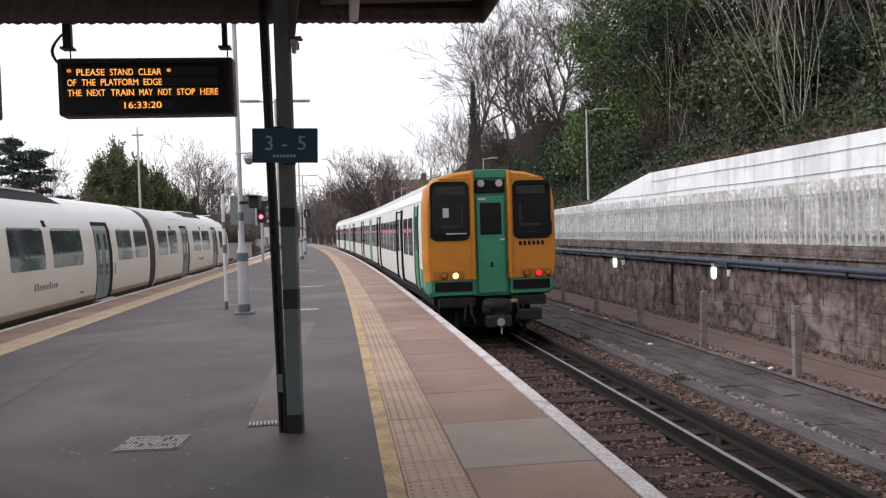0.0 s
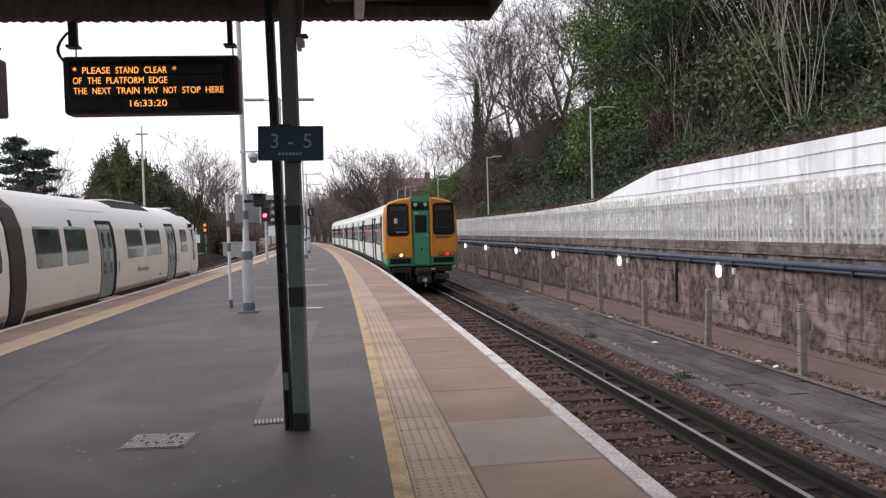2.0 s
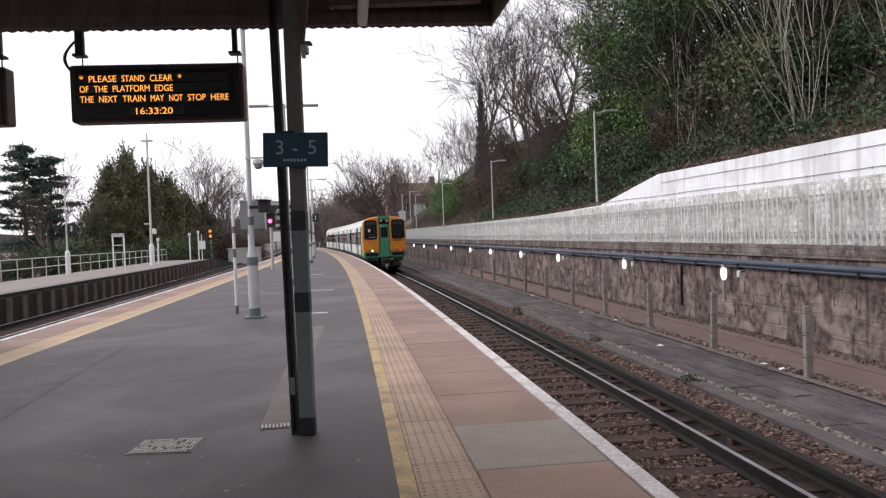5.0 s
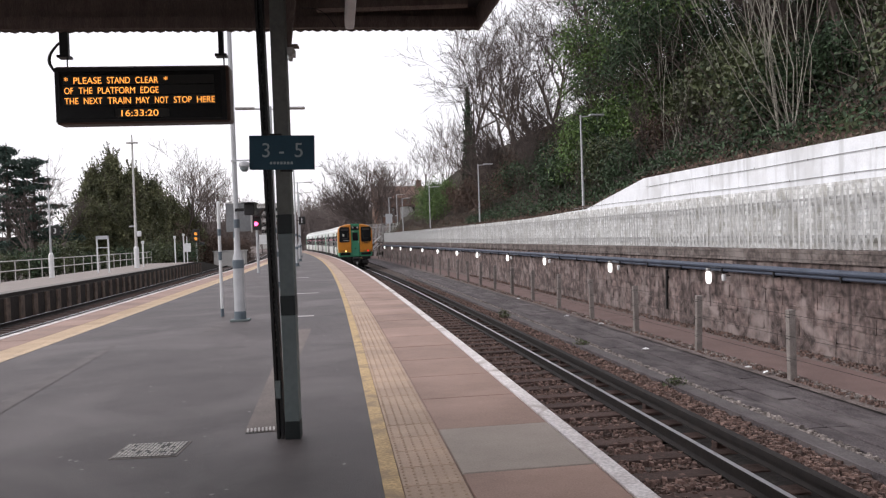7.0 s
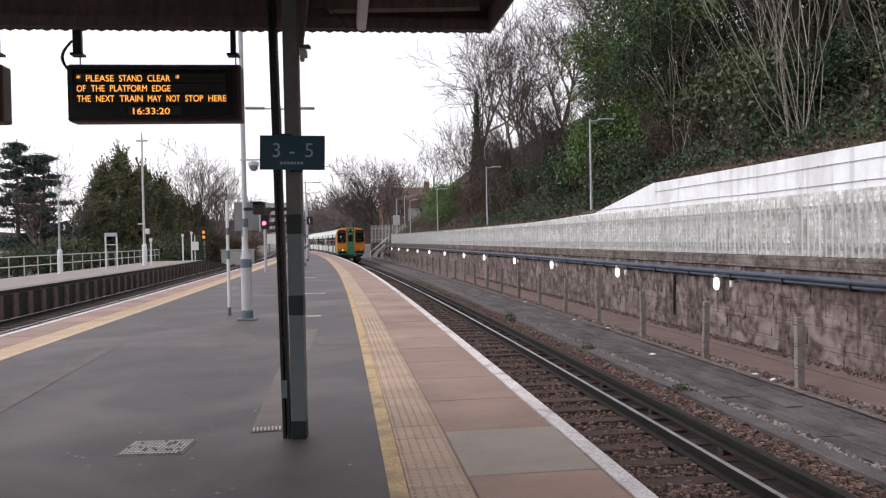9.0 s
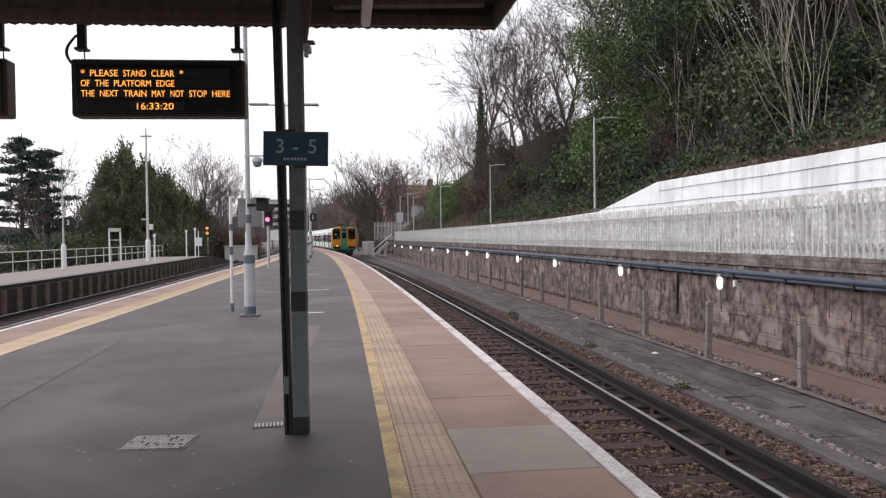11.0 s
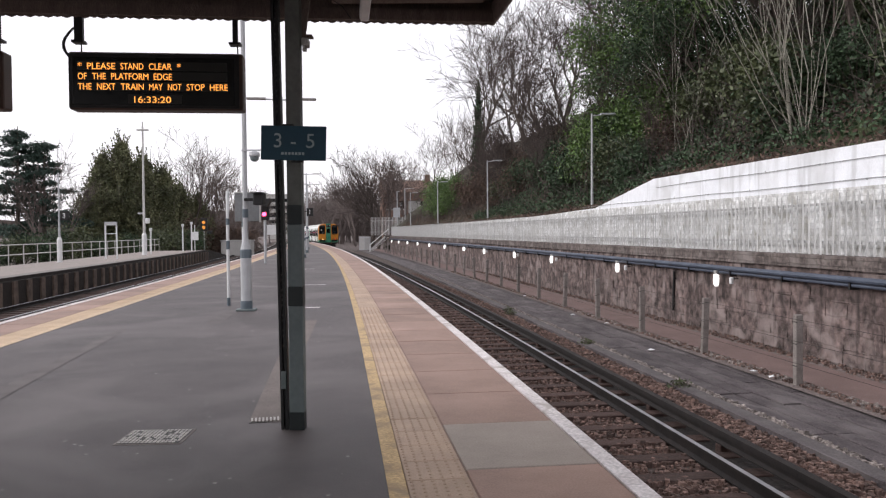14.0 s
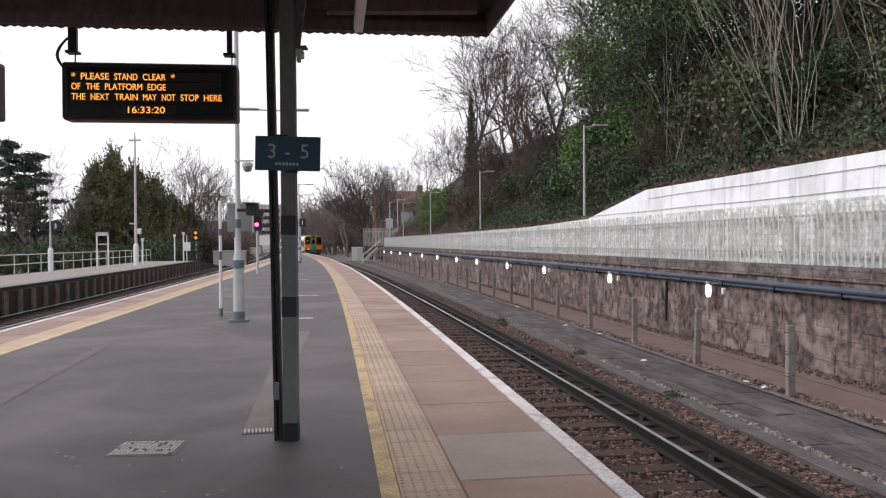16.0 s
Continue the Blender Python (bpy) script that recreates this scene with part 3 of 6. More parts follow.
def old_car(name, cab, label):
    """A carriage of the orange-nosed train; its cab end looks along -y."""
    th = thing(name, pose(0, 0, 0), label, "train car", "orange-nosed train")
    h = CAR_L / 2 - 0.12
    y0 = -h + (0.5 if cab else 0)
    bm = loft(bmesh.new(), (y0, h), [half_ring(SEC)] * 2, lambda k: 1 if 5 <= k <= 12 else 0)
    part("body", bm, [M_TWHITE, M_ROOF], th, smooth=True)
    part("underframe", box(box(box(bmesh.new(), -1.25, 1.25, -h + 0.4, h, 0.82, 1.01), -1.2, 1.2, -3.6, 1.0, 0.35, 0.82, 0.05), -1.2, 1.2, 2.0, 4.2, 0.4, 0.82, 0.05), M_UNDER, th)
    for yb in (-h + 3.1, h - 3.1):
        bg = part("bogie", box(box(bmesh.new(), -1.15, -0.95, yb - 1.7, yb + 1.7, 0.38, 0.62, 0.04), 0.95, 1.15, yb - 1.7, yb + 1.7, 0.38, 0.62, 0.04), M_UNDER, th)
        for dy in (-1.2, 1.2):
            for s in (-1, 1):
                part("wheel", tube(bmesh.new(), (s * 0.68, yb + dy, 0.42), (s * 0.82, yb + dy, 0.42), 0.42, sides=20), M_UNDER, bg)
    doors = (-h + 5.6, h - 5.6)
    for s in (-1, 1):
        for yd in doors:
            # Dark panel and proud bars imitate the shade of recessed doors.
            d = part("door", side_panel(bmesh.new(), SEC, yd - 0.75, yd + 0.75, 1.08, 3.02, s, 0.004), M_DOORDARK, th, "sliding door with recess shade painted round its leaves")
            for a, b in ((-0.64, -0.03), (0.03, 0.64)):
                part("door_leaf", side_panel(bmesh.new(), SEC, yd + a, yd + b, 1.1, 2.98, s, 0.012), M_TWHITE, d)
                part("door_post", side_panel(bmesh.new(), SEC, yd + (a - 0.16 if a < -0.1 else b + 0.02), yd + (a - 0.02 if a < -0.1 else b + 0.16), 1.08, 3.04, s, 0.05), M_DOORDARK, d)
                part("door_glass", side_panel(bmesh.new(), SEC, yd + a + 0.1, yd + b - 0.1, 1.9, 2.8, s, 0.018), M_GLASS, d)
        spans = []
        for a, b in ((-h + (2.3 if cab else 0.8), doors[0] - 0.95), (doors[0] + 0.95, doors[1] - 0.95), (doors[1] + 0.95, h - 0.8)):
            n = max(1, round((b - a) / 1.45))
            spans += [(a + (b - a) * i / n + 0.09, a + (b - a) * (i + 1) / n - 0.09) for i in range(n)]
        for a, b in spans:
            w = part("window", side_panel(bmesh.new(), SEC, a, b, 1.85, 2.78, s, 0.006, r=0.07), M_GLASS, th, "dark carriage window")
            # Pink strip just proud of each window's outer face.
            part("seat_back", side_panel(bmesh.new(), SEC, a + 0.15, b - 0.15, 2.42, 2.52, s, 0.009, 1), M_PINKSTRIP, w, "thin pink strip across the window glass")
        part("end_panel", side_panel(bmesh.new(), SEC, h - 0.7, h - 0.02, 1.05, 3.05, s, 0.004), M_TGREEN, th, "teal green end panel")
        part("end_panel", side_panel(bmesh.new(), SEC, -h + (0.52 if cab else 0.02), -h + (1.0 if cab else 0.7), 1.05, 1.6 if cab else 3.05, s, 0.004), M_TGREEN, th, "teal green end panel")
        if cab:
            cd = part("cab_door", side_panel(bmesh.new(), SEC, -h + 1.25, -h + 1.92, 1.08, 3.02, s, 0.007), M_TGREEN, th, "green cab side door")
            part("door_glass", side_panel(bmesh.new(), SEC, -h + 1.42, -h + 1.78, 2.0, 2.8, s, 0.012, r=0.06), M_GLASS, cd)
            for e in (1.18, 1.92):
                part("door_seal", side_panel(bmesh.new(), SEC, -h + e, -h + e + 0.07, 1.06, 3.06, s, 0.02), M_DOORDARK, cd)
        part("gutter", side_panel(bmesh.new(), SEC, y0 + 0.02, h - 0.02, 3.1, 3.13, s, 0.015), M_ROOF, th)
        part("sill_band", side_panel(bmesh.new(), SEC, y0 + 0.02, h - 0.02, 1.02, 1.16, s, 0.003, 1), M_UNDER, th, "dark dirty band along the sill")
    if cab:
        cabin(th, -h)
    return th


def cabin(th, f):
    """The cab front at y = f."""
    half = [(0.4, 1.34), (1.42, 1.34), (1.465, 1.7), (1.465, 2.6), (1.455, 3.05), (1.4, 3.36), (1.21, 3.57), (0.84, 3.69), (0.4, 3.74)]
    low = [(0.4, 0.99), (1.3, 0.99), (1.4, 1.08), (1.42, 1.336), (0.4, 1.336)]

    def nose(poly, s, ys, shrink):
        bm = bmesh.new()
        rings = []
        for y, k in zip(ys, shrink):
            rings.append([bm.verts.new((s * (0.4 + (x - 0.4) * k), y, 2.2 + (z - 2.2) * (1 - (1 - k) * 0.75))) for x, z in poly])
        n = len(poly)
        for p, q in zip(rings, rings[1:]):
            for k in range(n):
                bm.faces.new((p[k], p[(k + 1) % n], q[(k + 1) % n], q[k]))
        bm.faces.new(rings[0])
        bm.faces.new(rings[-1])
        return bm

    for s in (-1, 1):
        pn = part("front_panel", nose(half, s, (f, f + 0.05, f + 0.16, f + 0.5), (0.93, 0.965, 0.99, 1.0)), M_ORANGE, th, "orange painted front panel")
        part("lower_panel", nose(low, s, (f + 0.02, f + 0.07, f + 0.2, f + 0.5), (0.93, 0.965, 0.99, 1.0)), M_TGREEN, th, "green lower front panel")
        sx = sorted((s * 0.45, s * 1.27))
        # Flush dark box in place of the shade inside a step recess.
        part("step_recess", box(bmesh.new(), *sx, f - 0.004, f + 0.1, 1.13, 1.335), M_DOORDARK, th, "panel darkened for the shade of a step recess")
        wx = sorted((s * 0.48, s * 1.325))
        bm = box(bmesh.new(), *wx, f - 0.022, f + 0.06, 2.22, 3.49)
        vert = [e for e in bm.edges if abs(e.verts[0].co.x - e.verts[1].co.x) < 1e-4 and abs(e.verts[0].co.z - e.verts[1].co.z) < 1e-4]
        bmesh.ops.bevel(bm, geom=vert, offset=0.14, segments=4, affect="EDGES", profile=0.5)
        win = part("cab_window", bm, M_DOORDARK, th, "black-framed cab window")
        bm = box(bmesh.new(), *sorted((s * 0.525, s * 1.285)), f - 0.027, f, 2.31, 3.41)
        vert = [e for e in bm.edges if abs(e.verts[0].co.x - e.verts[1].co.x) < 1e-4 and abs(e.verts[0].co.z - e.verts[1].co.z) < 1e-4]
        bmesh.ops.bevel(bm, geom=vert, offset=0.1, segments=4, affect="EDGES", profile=0.5)
        part("pane", bm, M_GLASS, win)
        part("cab_fitting", box(box(bmesh.new(), *sorted((s * 0.62, s * 1.1)), f - 0.03, f - 0.02, 2.5, 2.56), *sorted((s * 0.62, s * 0.66)), f - 0.03, f - 0.02, 2.5, 3.0), M_UNDER2, win, "grey cab fittings behind the glass")
        part("sun_visor", box(bmesh.new(), *sorted((s * 0.56, s * 1.2)), f - 0.03, f - 0.02, 3.2, 3.38), M_UNDER2, win)
        part("wiper", box(bmesh.new(), *sorted((s * 0.55, s * 1.0)), f - 0.045, f - 0.03, 2.36, 2.385), M_PLATE if s < 0 else M_UNDER, win)
        for x, on in ((0.82, 1), (1.06, 0)) if s < 0 else ((0.76, 0), (1.02, 2), (1.24, 0)):
            lamp = part("headlight", lathe(bmesh.new(), [(0.08, 0), (0.08, 0.03), (0.07, 0.04)], sides=16), M_UNDER2, th)
            lamp.matrix_basis = pose(s * x, f + 0.005, 1.47, 90)
            lens = part("lens", lathe(bmesh.new(), [(0.068, 0.038), (0.055, 0.06), (0.02, 0.07)], sides=14), (M_ORANGE2, M_AMBERLAMP, M_RED)[on], lamp, ("unlit lens", "warm lit lens", "red lit lens")[on])
        px = sorted((s * 0.365, s * 0.455))
        part("pillar", box(bmesh.new(), *px, f - 0.05, f + 0.2, 1.36, 3.71, 0.03), M_ORANGE, th, "proud orange gangway pillar")
        part("brow", box(bmesh.new(), *sorted((s * 0.44, s * 1.12)), f - 0.012, f + 0.1, 3.53, 3.57, 0.015), M_ORANGE, th)
        part("handrail", tube(bmesh.new(), (s * 1.33, f - 0.035, 2.3), (s * 1.33, f - 0.035, 2.6), 0.014, sides=6), M_UNDER, th)
        part("valance", box(bmesh.new(), *sorted((s * 0.4, s * 1.18)), f + 0.0, f + 0.3, 0.78, 0.99, 0.02), M_UNDER, th, "black valance under the front")
        part("brake_hose", tube(tube(tube(bmesh.new(), (s * 0.5, f - 0.05, 0.9), (s * 0.52, f - 0.16, 0.66), 0.03, sides=8), (s * 0.52, f - 0.16, 0.66), (s * 0.44, f - 0.2, 0.46), 0.03, sides=8),
             (s * 0.62, f - 0.05, 0.9), (s * 0.66, f - 0.12, 0.5), 0.024, sides=8), M_UNDER, th, "hanging black brake hoses")
        part("guard_iron", box(bmesh.new(), *sorted((s * 0.72, s * 0.8)), f + 0.3, f + 0.36, 0.12, 0.8, 0.01), M_UNDER, th)
        part("lamp_plate", box(bmesh.new(), *sorted((s * 0.62, s * 1.3)), f - 0.003, f + 0.03, 1.37, 1.57, 0.01), M_ORANGE2, th)
    # gangway door
    part("gangway_frame", box(bmesh.new(), -0.4, 0.4, f + 0.13, f + 0.5, 1.0, 3.735, 0.02), M_TGREEN, th, "green recessed gangway surround")
    d = part("gangway_door", box(bmesh.new(), -0.31, 0.31, f + 0.06, f + 0.1, 1.06, 3.16, 0.02), M_TGREEN, th, "green gangway door")
    part("door_glass", box(bmesh.new(), -0.23, 0.23, f + 0.045, f + 0.06, 2.34, 3.02, 0.02), M_GLASS, d)
    part("door_handle", box(bmesh.new(), 0.2, 0.29, f + 0.03, f + 0.06, 2.2, 2.24), M_GALV, d)
    part("lock", box(bmesh.new(), -0.03, 0.03, f + 0.045, f + 0.06, 1.62, 1.74), M_UNDER, d)
    hc = part("headcode_box", box(bmesh.new(), -0.33, 0.33, f + 0.05, f + 0.1, 3.24, 3.52, 0.02), M_DOORDARK, th, "dark box with two marker lamps")
    for x in (-0.2, 0.2):
        part("marker_lamp", tube(bmesh.new(), (x, f + 0.05, 3.44), (x, f + 0.02, 3.44), 0.078, sides=18), M_GALV, hc)
    part("notice", box(bmesh.new(), -0.27, -0.1, f + 0.045, f + 0.06, 3.08, 3.13), M_PLATE, d)
    part("roof_dome", box(bmesh.new(), -0.4, 0.4, f + 0.08, f + 0.5, 3.56, 3.745, 0.02), M_TGREEN, th)
    for k in range(6):
        part("number_bar", box(bmesh.new(), 0.6 + 0.1 * k, 0.66 + 0.1 * k, f - 0.006, f + 0.02, 2.08, 2.17), M_DOORDARK, th, "dark numeral bar")
    part("window_notice", box(bmesh.new(), -1.06, -0.93, f - 0.036, f - 0.028, 2.72, 2.92), M_PLATE, th)
    cp = part("coupler", box(box(box(bmesh.new(), -0.15, 0.15, f - 0.5, f + 0.2, 0.52, 0.84, 0.05), -0.32, 0.32, f - 0.52, f - 0.2, 0.62, 0.98, 0.12), -0.27, 0.27, f - 0.58, f - 0.3, 0.38, 0.64, 0.04), M_UNDER2, th, "black automatic coupler")
    part("coupler_cover", box(bmesh.new(), -0.26, 0.26, f - 0.55, f - 0.3, 0.7, 0.95, 0.1), M_UNDER, cp, "shiny black rubber cover")
    part("coupler_pin", tube(bmesh.new(), (0.05, f - 0.5, 0.24), (0.05, f - 0.5, 0.4), 0.02, sides=8), M_GALV, cp)
    part("coupler_face", tube(bmesh.new(), (0.02, f - 0.57, 0.5), (0.02, f - 0.61, 0.5), 0.085, sides=14), M_GALV, cp)
    # Added filler: keeps the space beneath the cab dark.
    part("under_block", box(bmesh.new(), -1.05, 1.05, f + 0.9, f + 3.4, 0.25, 0.98), M_UNDER, th, "black block added to fill the dark under the cab")
    part("jumper_box", box(bmesh.new(), 0.52, 1.05, f - 0.12, f + 0.2, 0.46, 0.7, 0.03), M_UNDER2, th, "dark grey jumper cable box")
    part("warning_plate", box(bmesh.new(), 0.28, 0.5, f - 0.1, f - 0.08, 0.86, 0.93), M_YELLOW, th)


SEC2 = [(1.0, 0.42), (1.2, 0.8), (1.33, 1.12), (1.385, 1.6), (1.385, 2.15), (1.32, 2.72), (1.17, 3.13), (0.87, 3.4), (0.45, 3.56), (0.0, 3.6)]
NEW_L = 18.55


def new_car(name, nose, label):
    """A carriage of the white train; its nose, if any, is at +y."""
    th = thing(name, pose(0, 0, 0), label, "train car", "white train")
    h = NEW_L / 2 - 0.42
    bm = bmesh.new()
    mi = lambda k: 1 if 5 <= k <= 12 else 0
    if nose:
        rings = []
        for dy, sx, top, rake in ((-2 * h, 1, 1, 0), (-2.1, 1, 1, 0), (-0.9, 1, 0.985, 0.1), (0.2, 0.985, 0.96, 0.3), (0.67, 0.93, 0.93, 0.42), (0.92, 0.82, 0.9, 0.48), (1.07, 0.6, 0.86, 0.5)):
            ring = []
            for x, z in half_ring(SEC2):
                back = rake * max(0.0, z - 1.1) / 2.5 + (0.6 * (0.9 - z) * min(1, rake * 2) if z < 0.9 else 0)
                ring.append(bm.verts.new((x * sx, h + dy - back, 0.42 + (z - 0.42) * top)))
            rings.append(ring)
        n = len(rings[0])
        for p, q in zip(rings, rings[1:]):
            for k in range(n):
                bm.faces.new((p[k], p[(k + 1) % n], q[(k + 1) % n], q[k])).material_index = mi(k)
        bm.faces.new(rings[0][::-1])
        bm.faces.new(rings[-1])
    else:
        loft(bm, (-h, h), [half_ring(SEC2)] * 2, mi)
    part("body", bm, [M_CREAM, M_WHITEROOF], th, smooth=True)
    part("bellows", loft(bmesh.new(), (-h - 0.68, -h - 0.003), [half_ring(SEC2, 0.985)] * 2), M_BELLOWS, th, "dark rubber bellows between the cars")
    part("underframe", box(bmesh.new(), -1.1, 1.1, -h + 0.3, h - 1.2, 0.25, 0.44), M_UNDER, th)
    for yb in (-h + 2.6, h - 3.2):
        bg = part("bogie", box(bmesh.new(), -1.05, 1.05, yb - 1.5, yb + 1.5, 0.15, 0.5, 0.05), M_UNDER, th)
        for dy in (-1.15, 1.15):
            for s in (-1, 1):
                part("wheel", tube(bmesh.new(), (s * 0.7, yb + dy, 0.4), (s * 0.84, yb + dy, 0.4), 0.4, sides=20), M_UNDER, bg)
    b = -NEW_L / 2 + 0.1
    wins = [(0.78, 2.25), (2.55, 4.0), (7.4, 9.15), (9.6, 11.55)] + ([(14.75, 15.95)] if nose else [(14.5, 15.95), (16.3, 17.75)])
    for s in (-1, 1):
        for u, v in wins:
            w = part("window", side_panel(bmesh.new(), SEC2, b + u, b + v, 1.9, 2.76, s, 0.005, 4, 0.09), M_GLASS2, th, "large dark window with painted teal reflections")
        for yc in (5.45, 13.05):
            # The surround lies flush; its black colour stands for recess shade.
            d = part("door", side_panel(bmesh.new(), SEC2, b + yc - 0.52, b + yc + 0.86, 0.9, 2.94, s, 0.004, 6, 0.06), M_DOORDARK, th, "double sliding door on a black surround painted as recess shade")
            for u, v in ((-0.48, 0.04), (0.06, 0.57)):
                lf = part("door_leaf", side_panel(bmesh.new(), SEC2, b + yc + u, b + yc + v, 0.98, 2.84, s, 0.01, 6), M_DOORGREY, d)
                part("door_glass", side_panel(bmesh.new(), SEC2, b + yc + u + 0.15, b + yc + v - 0.15, 1.58, 2.64, s, 0.016, 4, 0.09), M_GLASS2, d)
            part("door_step", box(bmesh.new(), *sorted((s * 1.2, s * 1.44)), b + yc - 0.5, b + yc + 0.8, 0.9, 0.94), M_GALV, th)
            part("door_button", side_panel(bmesh.new(), SEC2, b + yc + 1.05, b + yc + 1.12, 1.55, 1.85, s, 0.008, 1), M_DOORGREY, th)
        for k in range(10):
            tall = 0.15 if k in (0, 1, 6) else 0.1
            part("lettering_bar", side_panel(bmesh.new(), SEC2, b + 8.5 + 0.135 * k, b + 8.58 + 0.135 * k, 1.47, 1.47 + tall, s, 0.005, 1), M_DOORGREY, th, "thin grey lettering bar")
        part("maker_plate", side_panel(bmesh.new(), SEC2, b + 11.3, b + 11.6, 1.22, 1.27, s, 0.006, 1), M_DOORGREY, th)
        for k, u in enumerate((3.0, 9.3)):
            part("door_lamp", side_panel(bmesh.new(), SEC2, b + u, b + u + 0.12, 2.78, 2.92, s, 0.03, 1), M_UNDER, th, "small dark door indicator")
        part("camera_pod", box(bmesh.new(), *sorted((s * 1.28, s * 1.4)), b + (16.7 if nose else 1.2), b + (16.95 if nose else 1.5), 2.82, 2.96, 0.02), M_UNDER, th)
        # Two bands hold brown dirt plus the painted shade of the tucked-in skirt.
        part("sole_band", side_panel(bmesh.new(), SEC2, b + 0.36, b + (16.9 if nose else 18.0), 0.44, 1.0, s, 0.003, 3), M_SOLE, th, "lower skirt painted with brown grime and tuck-in shade")
        part("grime_band", side_panel(bmesh.new(), SEC2, b + 0.36, b + (17.2 if nose else 18.0), 1.0, 1.13, s, 0.0025, 3), M_GRIMESHADE, th, "brown band above the skirt, grime with painted shade")
        part("roof_rib", side_panel(bmesh.new(), SEC2, b + 3.5, b + 6.2, 3.17, 3.185, s, 0.012, 1), M_DOORGREY, th)
        if nose:
            for u in (16.8, 17.55):
                part("panel_gap", side_panel(bmesh.new(), SEC2, b + u, b + u + 0.025, 0.7, 3.0, s, 0.004 if u < 17 else -0.002, 4), M_DOORGREY, th)
            part("cab_door", side_panel(bmesh.new(), SEC2, b + 17.08, b + 17.3, 1.5, 2.75, s, 0.01, 4, 0.05), M_GLASS, th, "narrow dark cab door window")
    for u, v in ((7.4, 12.2), (15.4, 17.0)) if nose else ((2.8, 11.7),):
        bm = box(bmesh.new(), -1.0, 1.0, b + u, b + v, 3.28, 3.6)
        for vv in bm.verts:
            if vv.co.z > 3.45:
                vv.co.y += 0.8 if vv.co.y < b + (u + v) / 2 else -0.8
                vv.co.x *= 0.66
        ru = part("roof_unit", bm, M_UNDER, th, "dark roof equipment box with sloping ends")
        for k in range(max(1, int((v - u - 1.5) / 0.42))):
            y = b + u + 0.75 + 0.42 * k
            part("roof_slat", box(bmesh.new(), -0.7, 0.7, y, y + 0.36, 3.58, 3.625, 0.015), M_WHITEROOF, ru, "white roof slat")
    if nose:
        part("windscreen", box(bmesh.new(), -0.55, 0.55, -0.03, 0.03, -0.4, 0.4, 0.02, m=pose(0, h + 0.8, 2.5, 11.3)), M_GLASS, th)
    return th


M_BELLOWS = mat("bellows_rubber", (0.06, 0.047, 0.04), (0.035, 0.028, 0.025), scale=3, rough=0.7, stretch=(1, 12, 1), local=True)
# Skirt colours: dirt with the shade of the inward curve mixed in.
M_GRIMESHADE = mat("grimy_shaded_cream", (0.55, 0.46, 0.36), (0.36, 0.28, 0.205), scale=1.5, rough=0.5, local=True, fleck=0.1, stretch=(1, 0.4, 1))
M_SOLE = mat("grimy_shaded_skirt", (0.12, 0.09, 0.068), (0.05, 0.038, 0.03), scale=2, rough=0.6, local=True, fleck=0.1)
old_train = [old_car("train_car", True, "orange-nosed green and white train car with a gangway door"),
             old_car("train_car", False, "white and green train car with dark windows"),
             old_car("train_car", False, "white and green train car with dark windows")]
new_train = [new_car("train_car", True, "cream white end car of a modern train, dark windows"),
             new_car("train_car", False, "cream white middle car of a modern train"),
             new_car("train_car", False, "cream white middle car of a modern train")]


def motions():
    """Both trains run along their curved lines at a steady pace."""
    times = [k * 0.5 for k in range(33)]
    for i, car in enumerate(old_train):
        walk(car, [(t, EDGE.stand(16.8 + 6.95 * t + (i + 0.5) * CAR_L * 0.99, TRACK_O + 0.04, -0.915)) for t in times])
    for i, car in enumerate(new_train):
        walk(car, [(t, LEFT.stand(43.9 - 4.85 * t - 0.3 * t * t - (i + 0.5) * NEW_L * 0.992, -1.48, -0.915)) for t in times])


# ---- on the island platform ----
RG = np.random.default_rng(3)
M_GUM = mat("trodden_gum", (0.3, 0.28, 0.27), (0.2, 0.19, 0.185), scale=20, rough=0.8, bump=0, vary=0.3, island=True)


def mid(y):
    return (LEFT.at(y, 0.22) + EDGE.at(y, 0.22)) / 2


def text_part(name, words, size, m, material, parent, label="", align="LEFT", depth=0.002):
    cu = bpy.data.curves.new(name, "FONT")
    cu.body, cu.size, cu.align_x, cu.extrude = words, size, align, depth
    tmp = bpy.data.objects.new(name, cu)
    me = bpy.data.meshes.new_from_object(tmp)
    bpy.data.objects.remove(tmp)
    me.materials.append(material)
    ob = new(name, me)
    ob.parent = parent
    ob.matrix_basis = m
    if label:
        ob["label"] = label
    return ob


